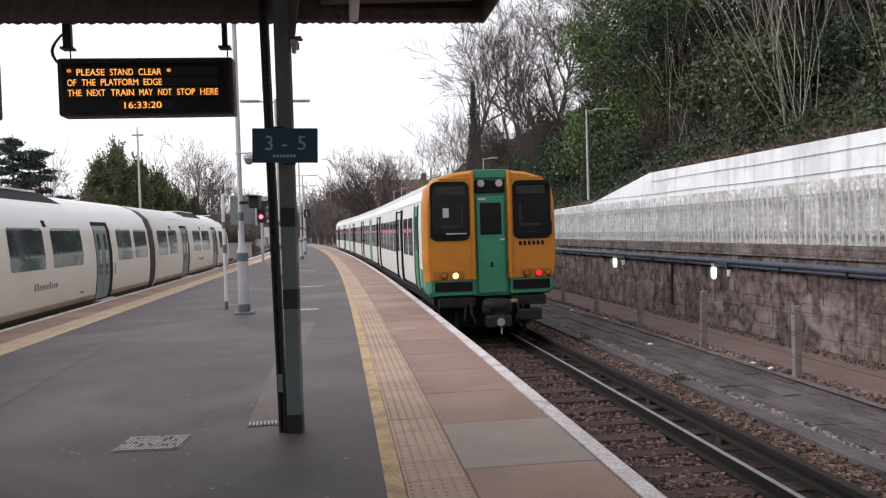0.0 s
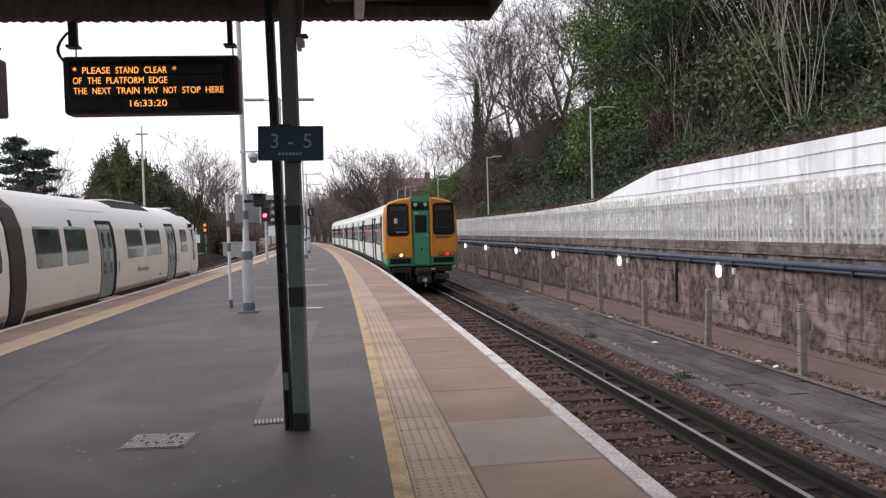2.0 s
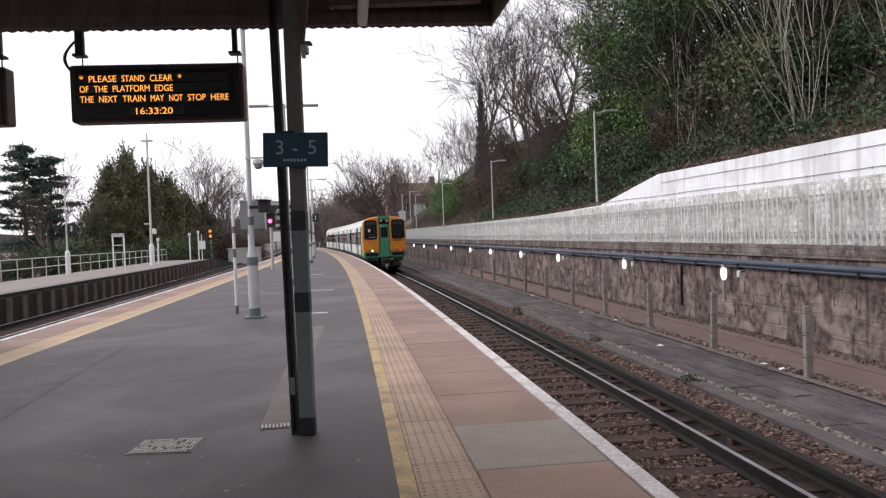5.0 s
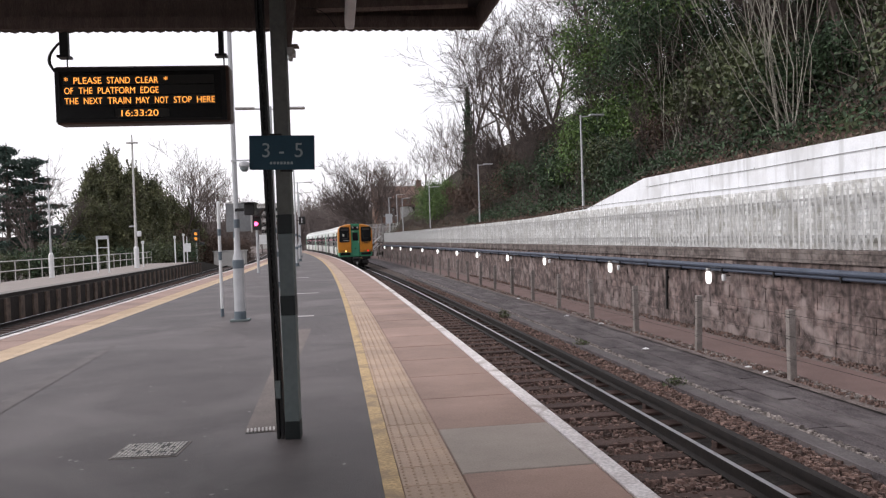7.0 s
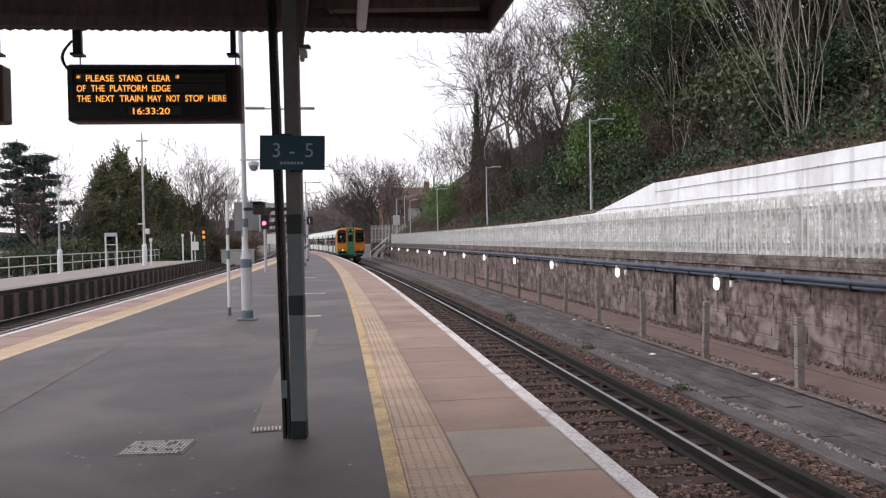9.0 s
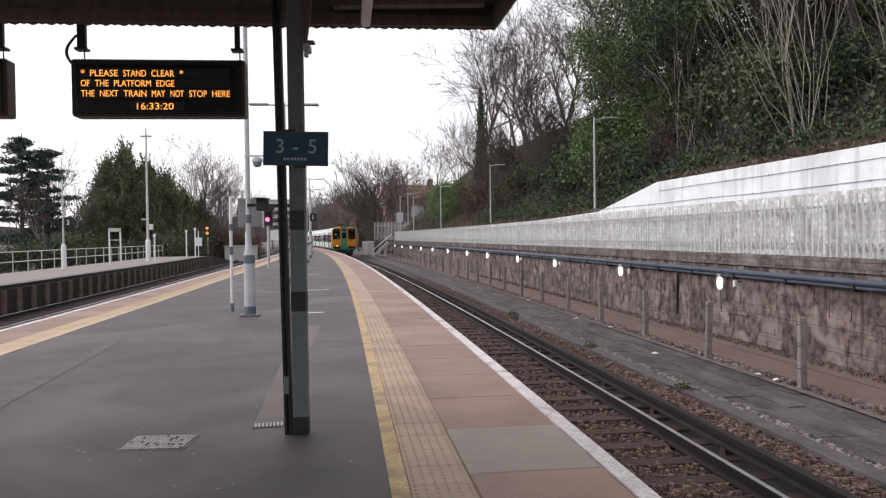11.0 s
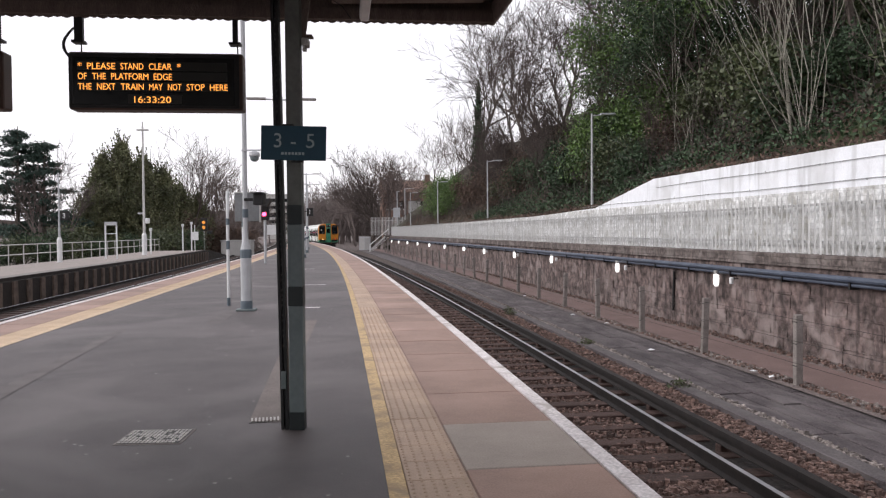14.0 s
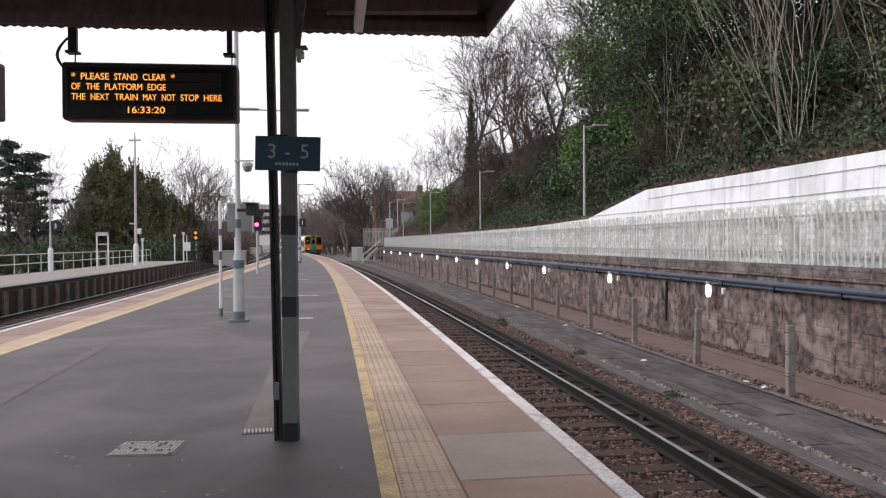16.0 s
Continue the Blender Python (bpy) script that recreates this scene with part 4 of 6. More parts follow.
def canopy_post():
    th = thing("canopy_post", pose(-1.12, 6.14, 0), "grey-green square steel canopy post with dark bands", "post")
    for z0, z1, mt, nm in ((0.0, 0.14, M_DARKBAND, "band"), (0.14, 0.97, M_GREENPOST, "shaft"), (0.97, 1.123, M_DARKBAND, "band"), (1.123, 1.607, M_GREENPOST, "shaft"),
                           (1.607, 1.757, M_DARKBAND, "band"), (1.757, 3.6, M_GREENPOST2, "shaft")):
        w = 0.058 if nm == "band" else 0.056
        part(nm, box(bmesh.new(), -w, w, -w, w, z0, z1, 0.004), mt, th)
    bm = bmesh.new()
    lean = Matrix.Shear("XY", 4, (-0.013, 0))
    for x0, x1 in ((-0.128, -0.107), (-0.092, -0.07)):
        box(bm, x0, x1, -0.03, 0.05, 0.0, 3.5, m=lean)
    for k in range(88):
        z = 0.02 + k * 0.04
        box(bm, -0.119, -0.077, 0.01, 0.016, z, z + (0.027 if (k * 7) % 11 > 2 and k > 14 else 0.04), m=lean)
    part("cable_channel", bm, M_BLACK, th, "black perforated steel cable channel")
    part("junction_cover", box(bmesh.new(), -0.125, -0.085, -0.04, -0.03, 0.32, 0.46, 0.004), M_GREENPOST, th)
    bm = bmesh.new()
    v = [bm.verts.new(p) for p in ((0.068, -0.02, 3.05), (0.068, -0.02, 3.55), (0.16, -0.02, 3.55), (0.09, -0.02, 3.05))]
    f = bm.faces.new(v)
    r = bmesh.ops.extrude_face_region(bm, geom=[f])
    bmesh.ops.translate(bm, verts=[g for g in r["geom"] if isinstance(g, bmesh.types.BMVert)], vec=(0, 0.04, 0))
    part("bracket", bm, M_CANOPY, th, "brown knee bracket under the canopy")
    part("bracket_flange", box(bmesh.new(), 0.08, 0.15, -0.05, 0.05, 3.06, 3.075), M_CANOPY, th)
    part("floodlight", box(box(bmesh.new(), 0.07, 0.12, -0.06, 0.06, 2.99, 3.05, 0.008), 0.075, 0.105, -0.05, 0.0, 2.95, 3.0, 0.006), M_GALV, th, "small grey fitting on the bracket")


M_GREENPOST2 = mat("weathered_green_paint", (0.155, 0.16, 0.15), (0.115, 0.12, 0.11), scale=2, rough=0.65, bump=0.1, fleck=0.12, fine=30)
canopy_post()


def platform_sign():
    th = thing("platform_sign", pose(-1.1, 5.985, 2.225, 0, 1.6, 0), "dark blue platform number sign on the canopy post", "sign")
    part("panel", box(bmesh.new(), -0.247, 0.247, -0.012, 0.012, -0.13, 0.13, 0.003), M_SIGNBLUE, th)
    for x, s in ((-0.118, "3"), (0.0, "-"), (0.13, "5")):
        text_part("lettering", s, 0.155, pose(x, -0.0135, -0.035, 90), M_SIGNTEXT, th, "pale lettering", "CENTER", 0.001)
    for k in range(7):
        part("small_print", box(bmesh.new(), -0.09 + k * 0.026, -0.072 + k * 0.026, -0.0145, -0.012, -0.09, -0.07), M_SIGNTEXT, th)
    for dx, dz in ((-0.05, 0.13), (0.03, -0.13)):
        part("clip", box(bmesh.new(), dx - 0.045, dx + 0.045, 0.0, 0.03, dz - 0.015, dz + 0.015), M_BLACK, th)


platform_sign()
M_CASE = mat("display_case", (0.1, 0.055, 0.04), (0.07, 0.04, 0.03), scale=3, rough=0.5, bump=0.05, fleck=0.1)
M_SCREEN = mat("display_screen", (0.009, 0.009, 0.009), (0.006, 0.006, 0.006), rough=0.25, bump=0, fleck=0)
M_SCREENROW = mat("display_row", (0.022, 0.021, 0.018), (0.018, 0.017, 0.015), rough=0.4, bump=0, fleck=0)


def departure_board(x0, y0, lit):
    th = thing("departure_board", pose(x0, y0, 2.62, 0, 0, 5.5), "black amber-lit departure board hung from the canopy", "display", "departure boards")
    W, H = 1.47, 0.5
    part("case", box(bmesh.new(), 0, W, 0.0, 0.19, 0, H, 0.02), M_CASE, th, "brown metal case")
    part("bezel", box(bmesh.new(), 0.005, W - 0.03, -0.012, 0.004, 0.015, H - 0.015, 0.005), M_BLACK, th)
    sc = part("screen", box(bmesh.new(), 0.04, W - 0.07, -0.016, -0.01, 0.04, H - 0.05, 0.002), M_SCREEN, th)
    for k, z in enumerate((0.345, 0.258, 0.17, 0.06)):
        part("text_strip", box(bmesh.new(), 0.08 if k < 3 else 0.5, W - 0.13 if k < 3 else 0.95, -0.0185, -0.0155, z - 0.008, z + 0.068, 0.0), M_SCREENROW, sc)
    if lit:
        for z, line, x in ((0.345, "* PLEASE STAND CLEAR *", 0.085), (0.258, "OF THE PLATFORM EDGE", 0.085), (0.17, "THE NEXT TRAIN MAY NOT STOP HERE", 0.085), (0.06, "16:33:20", 0.55)):
            at = 0
            for word in line.split(" "):
                t = text_part("led_word", word, 0.083, pose(0, 0, 0), M_LED, th, "glowing amber lettering", depth=0.0008)
                lo, hi = min(v.co.x for v in t.data.vertices), max(v.co.x for v in t.data.vertices)
                k = (len(word) * 0.0395 - 0.006) / (hi - lo)
                t.matrix_basis = pose(x + at * 0.0395 - lo * k, -0.0195, z, 90) @ Matrix.Diagonal((k, 0.95, 1, 1))
                at += len(word) + 1
    for x in (0.07, W - 0.07):
        w = 0.036 if x < 0.5 else 0.022
        hg = part("hanger", box(bmesh.new(), x - w, x + w, 0.05, 0.1, H + 0.1, 1.15, 0.004), M_BLACK, th, "dark hanging tube")
        part("hanger_foot", box(bmesh.new(), x - 0.05, x + 0.05, 0.02, 0.13, H + 0.085, H + 0.105), M_BLACK, th)
        tubes = bmesh.new()
        tube(tubes, (x + 0.02, 0.07, H - 0.005), (x + 0.02, 0.07, H + 0.09), 0.006)
        part("drop_rod", tubes, M_BLACK, th)
    bm = bmesh.new()
    pts = [Vector((0.03 + 0.0 - 0.09 * math.sin(math.pi * k / 10) * (1 if k < 9 else 1), 0.07, H + 0.22 - 0.03 * k)) for k in range(11)]
    rings = [[bm.verts.new(p + Vector((0.014 * math.cos(k * math.tau / 7), 0.014 * math.sin(k * math.tau / 7), 0))) for k in range(7)] for p in pts]
    for a, b in zip(rings, rings[1:]):
        for k in range(7):
            bm.faces.new((a[k], a[(k + 1) % 7], b[(k + 1) % 7], b[k]))
    part("cable", bm, M_BLACK, th, "looped black cable")
    return th


departure_board(-3.175, 6.78, True)
departure_board(-5.17, 6.59, True)


def canopy():
    y1 = 7.08
    z = 3.415
    bm = bmesh.new()
    ys = steps(Y0, y1, 3)
    rings = [[bm.verts.new((p.x, p.y, zz)) for p, zz in ((LEFT.at(y, 0.4), 3.62), (mid(y), 3.95), (EDGE.at(y, -0.4), 3.62), (EDGE.at(y, -0.4), 3.72), (mid(y), 4.05), (LEFT.at(y, 0.4), 3.72))] for y in ys]
    for v in rings[-1]:
        v.co.y += 0.1 * (v.co.x - 0.5) + 0.1
    for p, q in zip(rings, rings[1:]):
        for k in range(6):
            bm.faces.new((p[k], p[(k + 1) % 6], q[(k + 1) % 6], q[k]))
    bm.faces.new(rings[0])
    bm.faces.new(rings[-1])
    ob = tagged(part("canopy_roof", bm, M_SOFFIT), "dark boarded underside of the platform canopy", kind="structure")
    # front fascia of upright boards with a scalloped lower edge
    a, b = LEFT.at(y1, 0.4), EDGE.at(y1, -0.4)
    n = int((b.x - a.x) / 0.075)
    bm = bmesh.new()
    for k in range(n):
        x0, x1 = a.x + (b.x - a.x) * k / n, a.x + (b.x - a.x) * (k + 1) / n
        zz = z + 0.006 * (k % 2)
        vs = [bm.verts.new((x, yy, h)) for yy in (y1, y1 + 0.02) for x, h in ((x0, zz + 0.012), ((x0 + x1) / 2, zz), (x1, zz + 0.012), (x1, 4.0), (x0, 4.0))]
        bm.faces.new(vs[:5][::-1])
        bm.faces.new(vs[5:])
        for i in range(5):
            bm.faces.new((vs[i], vs[(i + 1) % 5], vs[5 + (i + 1) % 5], vs[5 + i]))
    for v in bm.verts:
        v.co.y += 0.1 * (v.co.x - 0.5) + 0.1
    part("fascia", bm, M_CANOPY, ob, "brown boarded fascia with a notched lower edge")
    rail = box(bmesh.new(), a.x, b.x, y1 - 0.06, y1, z + 0.02, z + 0.12)
    for v in rail.verts:
        v.co.y += 0.1 * (v.co.x - 0.5) + 0.1
    part("fascia_rail", rail, M_CANOPY, ob)
    bm = bmesh.new()
    rr = [[bm.verts.new(EDGE.at(y, o, h)) for o, h in ((-0.42, z), (-0.4, z), (-0.4, 3.75), (-0.42, 3.75))] for y in steps(Y0, y1 + 0.1, 3)]
    for p, q in zip(rr, rr[1:]):
        for k in range(4):
            bm.faces.new((p[k], p[(k + 1) % 4], q[(k + 1) % 4], q[k]))
    part("side_fascia", bm, M_CANOPY, ob)
    part("valance_rail", box(bmesh.new(), -0.9, 0.4, 6.7, 6.82, 3.52, 3.66), M_CANOPY, ob)
    lt = thing("batten_light", pose(-0.455, 5.4, 3.37, 0, 0, 6.9), "white batten light fitting under the canopy", "lamp")
    part("housing", box(bmesh.new(), -0.042, 0.042, -1.0, 1.5, 0.03, 0.12, 0.01), M_WHITEPAINT, lt)
    part("diffuser", box(bmesh.new(), -0.036, 0.036, -0.95, 1.45, 0.0, 0.03, 0.01), M_WHITEPAINT, lt)
    wire = bmesh.new()
    pts = [Vector((-1.0 + 0.07 * k, 6.6, 3.5 - 0.002 * k ** 3.2)) for k in range(5)]
    for p, q in zip(pts, pts[1:]):
        tube(wire, p, q, 0.004, sides=5)
    tagged(part("loose_wire", wire, M_BLACK), "thin black wire dangling from the canopy", "wire")


canopy()


def platform_lamp(y, arms=True, first=None):
    p = mid(y)
    m = pose(p.x, p.y, 0, 0, 0, 8)
    if first:
        return copy_thing(first, m)
    th = thing("street_lamp", m, "pale grey platform lamp post with two lamp heads", "lamp", "platform lamps")
    part("foot_plate", box(bmesh.new(), -0.19, 0.19, -0.17, 0.17, 0.0, 0.04, 0.008), M_GREENPOST, th)
    part("base_band", lathe(bmesh.new(), [(0.118, 0.03), (0.118, 0.19), (0.11, 0.2)]), M_BAND, th, "blue-grey painted band")
    part("base_column", lathe(bmesh.new(), [(0.108, 0.2), (0.108, 1.05)]), M_LIGHTPOLE, th)
    part("base_band", lathe(bmesh.new(), [(0.112, 1.05), (0.112, 1.2), (0.105, 1.22)]), M_BAND, th, "blue-grey painted band")
    part("shaft", lathe(bmesh.new(), [(0.104, 1.22), (0.054, 1.44), (0.048, 2.0), (0.042, 6.1)]), M_LIGHTPOLE, th)
    part("shaft_band", lathe(bmesh.new(), [(0.06, 1.85), (0.06, 2.02)]), M_BAND, th)
    for s in (-1, 1):
        part("arm", tube(bmesh.new(), (0, 0, 6.0), (s * 0.75, 0, 6.03), 0.025), M_LIGHTPOLE, th)
        part("lamp_head", box(bmesh.new(), *sorted((s * 0.5, s * 1.15)), -0.13, 0.13, 6.0, 6.07, 0.03), M_GALV, th)
    return th


M_BAND = mat("blue_grey_band", (0.13, 0.16, 0.185), (0.1, 0.125, 0.15), rough=0.55, bump=0.05, fleck=0.1)
lamp_one = platform_lamp(15.57)
for y in (26.4, 37.5, 48.5, 60, 73, 87, 101):
    platform_lamp(y, first=lamp_one)


def dome_camera():
    th = thing("dome_camera", pose(-3.62, 15.5, 3.0), "white dome camera on the lamp post", "camera")
    part("arm", box(bmesh.new(), -0.26, 0.12, -0.015, 0.015, 0.16, 0.19), M_LIGHTPOLE, th)
    part("housing", lathe(bmesh.new(), [(0.02, 0.16), (0.1, 0.13), (0.11, 0.07), (0.1, 0.05)]), M_LIGHTPOLE, th)
    part("dome", lathe(bmesh.new(), [(0.09, 0.05), (0.08, -0.01), (0.04, -0.045)]), M_DOORGREY, th)


dome_camera()


def banded_pole(name, x, y, h, bands, r=0.034, mt=None):
    th = thing(name, pose(x, y, 0), "white pole with dark bands on the platform", "pole", "banded poles")
    part("shaft", lathe(bmesh.new(), [(r, 0), (r, h), (r * 0.7, h + 0.01)]), M_WHITEPAINT, th)
    for a, b in bands:
        part("band", lathe(bmesh.new(), [(r + 0.004, a), (r + 0.004, b)]), M_BAND, th)
    return th


banded_pole("sign_pole", -4.49, 16.7, 2.44, ((0, 0.17), (1.2, 1.38), (1.72, 1.86)))
banded_pole("sign_pole", -4.42, 17.75, 2.42, ((0, 0.2), (1.68, 1.84)))
M_GREYPANEL = mat("grey_panel", (0.23, 0.24, 0.25), (0.15, 0.155, 0.16), scale=2, rough=0.4)
bd = thing("mirror_board", pose(-4.46, 17.2, 2.1), "grey panel fixed between two poles", "panel")
part("panel", box(bmesh.new(), 0.0, 0.54, -0.03, 0.03, -0.3, 0.32, 0.01), M_GREYPANEL, bd)
part("frame", box(box(bmesh.new(), 0.0, 0.56, -0.04, 0.04, 0.32, 0.345), 0.54, 0.565, -0.04, 0.04, -0.32, 0.32), M_GALV, bd)
mo = thing("platform_monitor", pose(-3.62, 15.45, 2.2), "black hooded monitor on the lamp post", "monitor")
part("case", box(bmesh.new(), 0.0, 0.2, -0.14, 0.14, -0.11, 0.12, 0.02), M_BLACK, mo)
part("hood", box(bmesh.new(), -0.02, 0.22, -0.25, 0.16, 0.12, 0.135), M_BLACK, mo)
part("bracket", box(bmesh.new(), -0.2, 0.0, -0.03, 0.03, -0.03, 0.03), M_BLACK, mo)


def red_signal():
    th = thing("railway_signal", pose(-8.85, 40, 0), "railway signal showing red on a platform post", "signal")
    part("post", tube(bmesh.new(), (0, 0, 0), (0, 0, 2.7), 0.07), M_LIGHTPOLE, th)
    part("head", box(bmesh.new(), -0.22, 0.22, -0.12, 0.12, 2.2, 3.0, 0.04), M_BLACK, th)
    bm = bmesh.new()
    v = [bm.verts.new(q) for q in ((-0.2, -0.5, 2.86), (0.2, -0.5, 2.86), (0.42, -0.5, 3.28), (-0.42, -0.5, 3.28), (-0.2, 0.1, 2.86), (0.2, 0.1, 2.86), (0.42, 0.1, 3.28), (-0.42, 0.1, 3.28))]
    for f in ((0, 1, 2, 3), (4, 5, 6, 7), (0, 1, 5, 4), (3, 2, 6, 7), (0, 3, 7, 4), (1, 2, 6, 5)):
        bm.faces.new([v[i] for i in f])
    part("hood", bm, M_BLACK, th, "flared black hood")
    part("lens", tube(bmesh.new(), (0, -0.12, 2.5), (0, -0.16, 2.5), 0.1, sides=18), M_REDSIG, th, "glowing red lens")
    part("bracket", box(bmesh.new(), 0.1, 0.9, -0.03, 0.03, 2.35, 2.41), M_BLACK, th)
    part("plate", box(bmesh.new(), 0.1, 0.7, -0.02, 0.02, 1.45, 1.95), M_WHITEPAINT, th)


M_REDSIG = mat("signal_red", (1.0, 0.08, 0.2), emit=5.0, bump=0, fleck=0)
red_signal()
sg = thing("platform_number", pose(-9.0, 55.0, 2.98), "black platform number box on a lamp post", "sign")
part("panel", box(bmesh.new(), -0.22, 0.22, -0.1, 0.1, -0.28, 0.28, 0.02), M_BLACK, sg)
text_part("lettering", "1", 0.45, pose(0, -0.106, -0.16, 90), M_WHITEPAINT, sg, "white numeral", "CENTER")
part("bracket", box(bmesh.new(), -0.6, -0.2, -0.03, 0.03, 0.0, 0.06), M_BLACK, sg)
part("post", tube(bmesh.new(), (-0.45, 0, -2.98), (-0.45, 0, 0.4), 0.05), M_LIGHTPOLE, sg)


def access_cover():
    th = thing("drain_cover", pose(-2.16, 5.92, 0.0, 0, 0, 2), "grey steel chequer access cover in the asphalt", "cover")
    part("frame", box(bmesh.new(), -0.245, 0.245, -0.215, 0.215, -0.03, 0.005), M_TROUGH, th)
    bm = bmesh.new()
    rng = random.Random(4)
    for i in range(16):
        for j in range(9):
            if rng.random() < 0.1:
                continue
            x, y = -0.225 + i * 0.0285, -0.19 + j * 0.043
            box(bm, x, x + 0.018, y, y + 0.03, 0.004, 0.011)
    part("tread", bm, M_GALV2, th, "raised pale tread pattern")["kind"] = "stuff"
    part("plate", box(bmesh.new(), -0.228, 0.228, -0.2, 0.2, -0.01, 0.0075), M_DARKSTEEL, th)


M_GALV2 = mat("worn_tread", (0.6, 0.58, 0.56), (0.45, 0.43, 0.42), scale=9, rough=0.6, metal=0.2)
M_DARKSTEEL = mat("dark_steel", (0.085, 0.08, 0.078), (0.06, 0.055, 0.054), rough=0.6, metal=0.3)
access_cover()
dg = thing("gully_grate", pose(-1.44, 6.42, 0.0, 0, 0, 12), "small cast gully grate by the post", "grate")
part("frame", box(bmesh.new(), -0.13, 0.13, -0.08, 0.08, -0.03, 0.004), M_DARKSTEEL, dg)
for k in range(8):
    part("bar", box(bmesh.new(), -0.115 + k * 0.03, -0.1 + k * 0.03, -0.06, 0.06, 0.003, 0.012), M_GALV2, dg)


# trodden chewing gum and grit on the asphalt
V, F = [], []
for k in range(260):
    y = 3.6 + 14 * RG.random() ** 1.4
    a, b = LEFT.at(y, 1.5).x, EDGE.at(y, -1.7).x
    x, r, z = a + (b - a) * RG.random(), RG.uniform(0.006, 0.02), 0.0035
    F.append(tuple(range(len(V), len(V) + 7)))
    V += [(x + r * RG.uniform(0.7, 1.2) * math.cos(j * 0.9), y + r * math.sin(j * 0.9), z) for j in range(7)]
gum = bpy.data.meshes.new("gum_spots")
gum.from_pydata(V, [], F)
gum.materials.append(M_GUM)
tagged(new("gum_spots", gum), "pale gum spots and grit on the asphalt", kind="stuff")

# ---- the wall and the cess ----
def fence_post(first=None, m=None):
    th = thing("fence_post", m, "weathered grey concrete fence post in the gravel", "post", "fence posts by the path")
    bm = box(bmesh.new(), -0.06, 0.06, -0.05, 0.05, -0.1, 1.12, 0.012)
    part("shaft", bm, M_POST, th)
    for z in (0.3, 0.65, 1.0):
        part("wire_tie", box(bmesh.new(), -0.066, -0.05, -0.055, 0.055, z, z + 0.012), M_RAILSIDE, th)
    return th


M_POST = mat("weathered_concrete", (0.27, 0.24, 0.225), (0.17, 0.15, 0.14), scale=6, rough=0.9, vary=0.15)
fp = fence_post(m=WALL.stand(12.4, 5.42, -0.95))
for k in range(1, 27):
    ob = copy_thing(fp, WALL.stand(12.4 + 3.22 * k, 5.42 + 0.012 * k, -0.95) @ pose(0, 0, 0, random.uniform(-2, 2), random.uniform(-2.5, 2.5), random.uniform(-8, 8)))
copy_thing(fp, WALL.stand(9.2, 5.42, -0.95))
bm = bmesh.new()
for z in (0.35, 0.7, 1.05):
    for a, b in zip(steps(9.2, 96, 3.22), steps(9.2, 96, 3.22)[1:]):
        tube(bm, WALL.at(a, 5.36, -0.95 + z), WALL.at(b, 5.36, -0.95 + z), 0.0035, sides=4, cap=False)
tagged(part("fence_wire", bm, M_RAILSIDE), "thin rusty wires strung between fence posts", "wire")

pp = thing("cable_pipe", pose(0, 0, 0), "thick blue-grey pipes clipped along the wall", "pipe")
for o, z, r in ((7.1, 0.63, 0.06), (7.12, 0.535, 0.035)):
    prof = [(o + r * math.cos(k * math.tau / 10), z + r * math.sin(k * math.tau / 10)) for k in range(10)]
    sweep("pipe", WALL, prof, Y0, WEND, M_PIPE, 3, pp)
for k in range(44):
    c = part("pipe_bracket", box(bmesh.new(), -0.12, 0.07, -0.02, 0.02, -0.14, 0.08), M_BLACK, pp)
    c.matrix_basis = WALL.stand(9.5 + 2.1 * k, 7.18, 0.6)


def wall_lamp(m):
    th = thing("wall_lamp", m, "white glowing bulkhead lamp hanging below the pipe", "lamp", "wall lamps")
    part("globe", lathe(bmesh.new(), [(0.03, 0.14), (0.062, 0.12), (0.07, 0.02), (0.062, -0.1), (0.035, -0.15)], sides=12), M_BULB, th, "glowing white globe")
    part("cap", lathe(bmesh.new(), [(0.06, 0.15), (0.06, 0.22)], sides=12), M_GALV, th)
    part("stay", box(bmesh.new(), 0.0, 0.17, -0.012, 0.012, 0.2, 0.22), M_BLACK, th)
    part("sensor", box(bmesh.new(), -0.03, 0.05, -0.75, -0.66, -0.05, 0.1, 0.02), M_WHITEPAINT, th, "small white box")
    part("sensor_stem", box(bmesh.new(), 0.0, 0.16, -0.72, -0.7, 0.06, 0.08), M_BLACK, th)
    return th


wl = wall_lamp(WALL.stand(18.5, 7.06, 0.34))
for y in (11.2, 25.0, 32.5, 39.0, 46.5, 53.2, 61.4, 69.7, 77.5, 85.5, 93.5, 101.0):
    copy_thing(wl, WALL.stand(y, 7.06, 0.34))

# a crack-like iron strip on the wall
tagged(part("drain_pipe", tube(tube(bmesh.new(), WALL.at(21.13, 7.2, 0.42), WALL.at(21.2, 7.2, -0.65), 0.035), WALL.at(21.1, 7.2, 0.2), WALL.at(21.1, 7.2, 0.26), 0.05), M_BLACK), "black iron drain pipe on the wall", "pipe")


def upper_cables():
    for z, y1 in ((2.8, 23.2), (2.425, 30.0)):
        bm = bmesh.new()
        ys = steps(Y0, y1, 2)
        for a, b in zip(ys, ys[1:]):
            tube(bm, WALL.at(a, 7.6, z + 0.012 * math.sin(a)), WALL.at(b, 7.6, z + 0.012 * math.sin(b)), 0.007, sides=6, cap=False)
        for y in ys:
            tube(bm, WALL.at(y, 7.58, z - 0.02), WALL.at(y, 7.58, z + 0.02), 0.009, sides=6)
        tagged(part("wall_cable", bm, M_GALV3), "grey cable clipped along the white wall", "cable")


M_GALV3 = mat("cable_grey", (0.3, 0.3, 0.3), (0.22, 0.22, 0.22), rough=0.7, bump=0)
upper_cables()


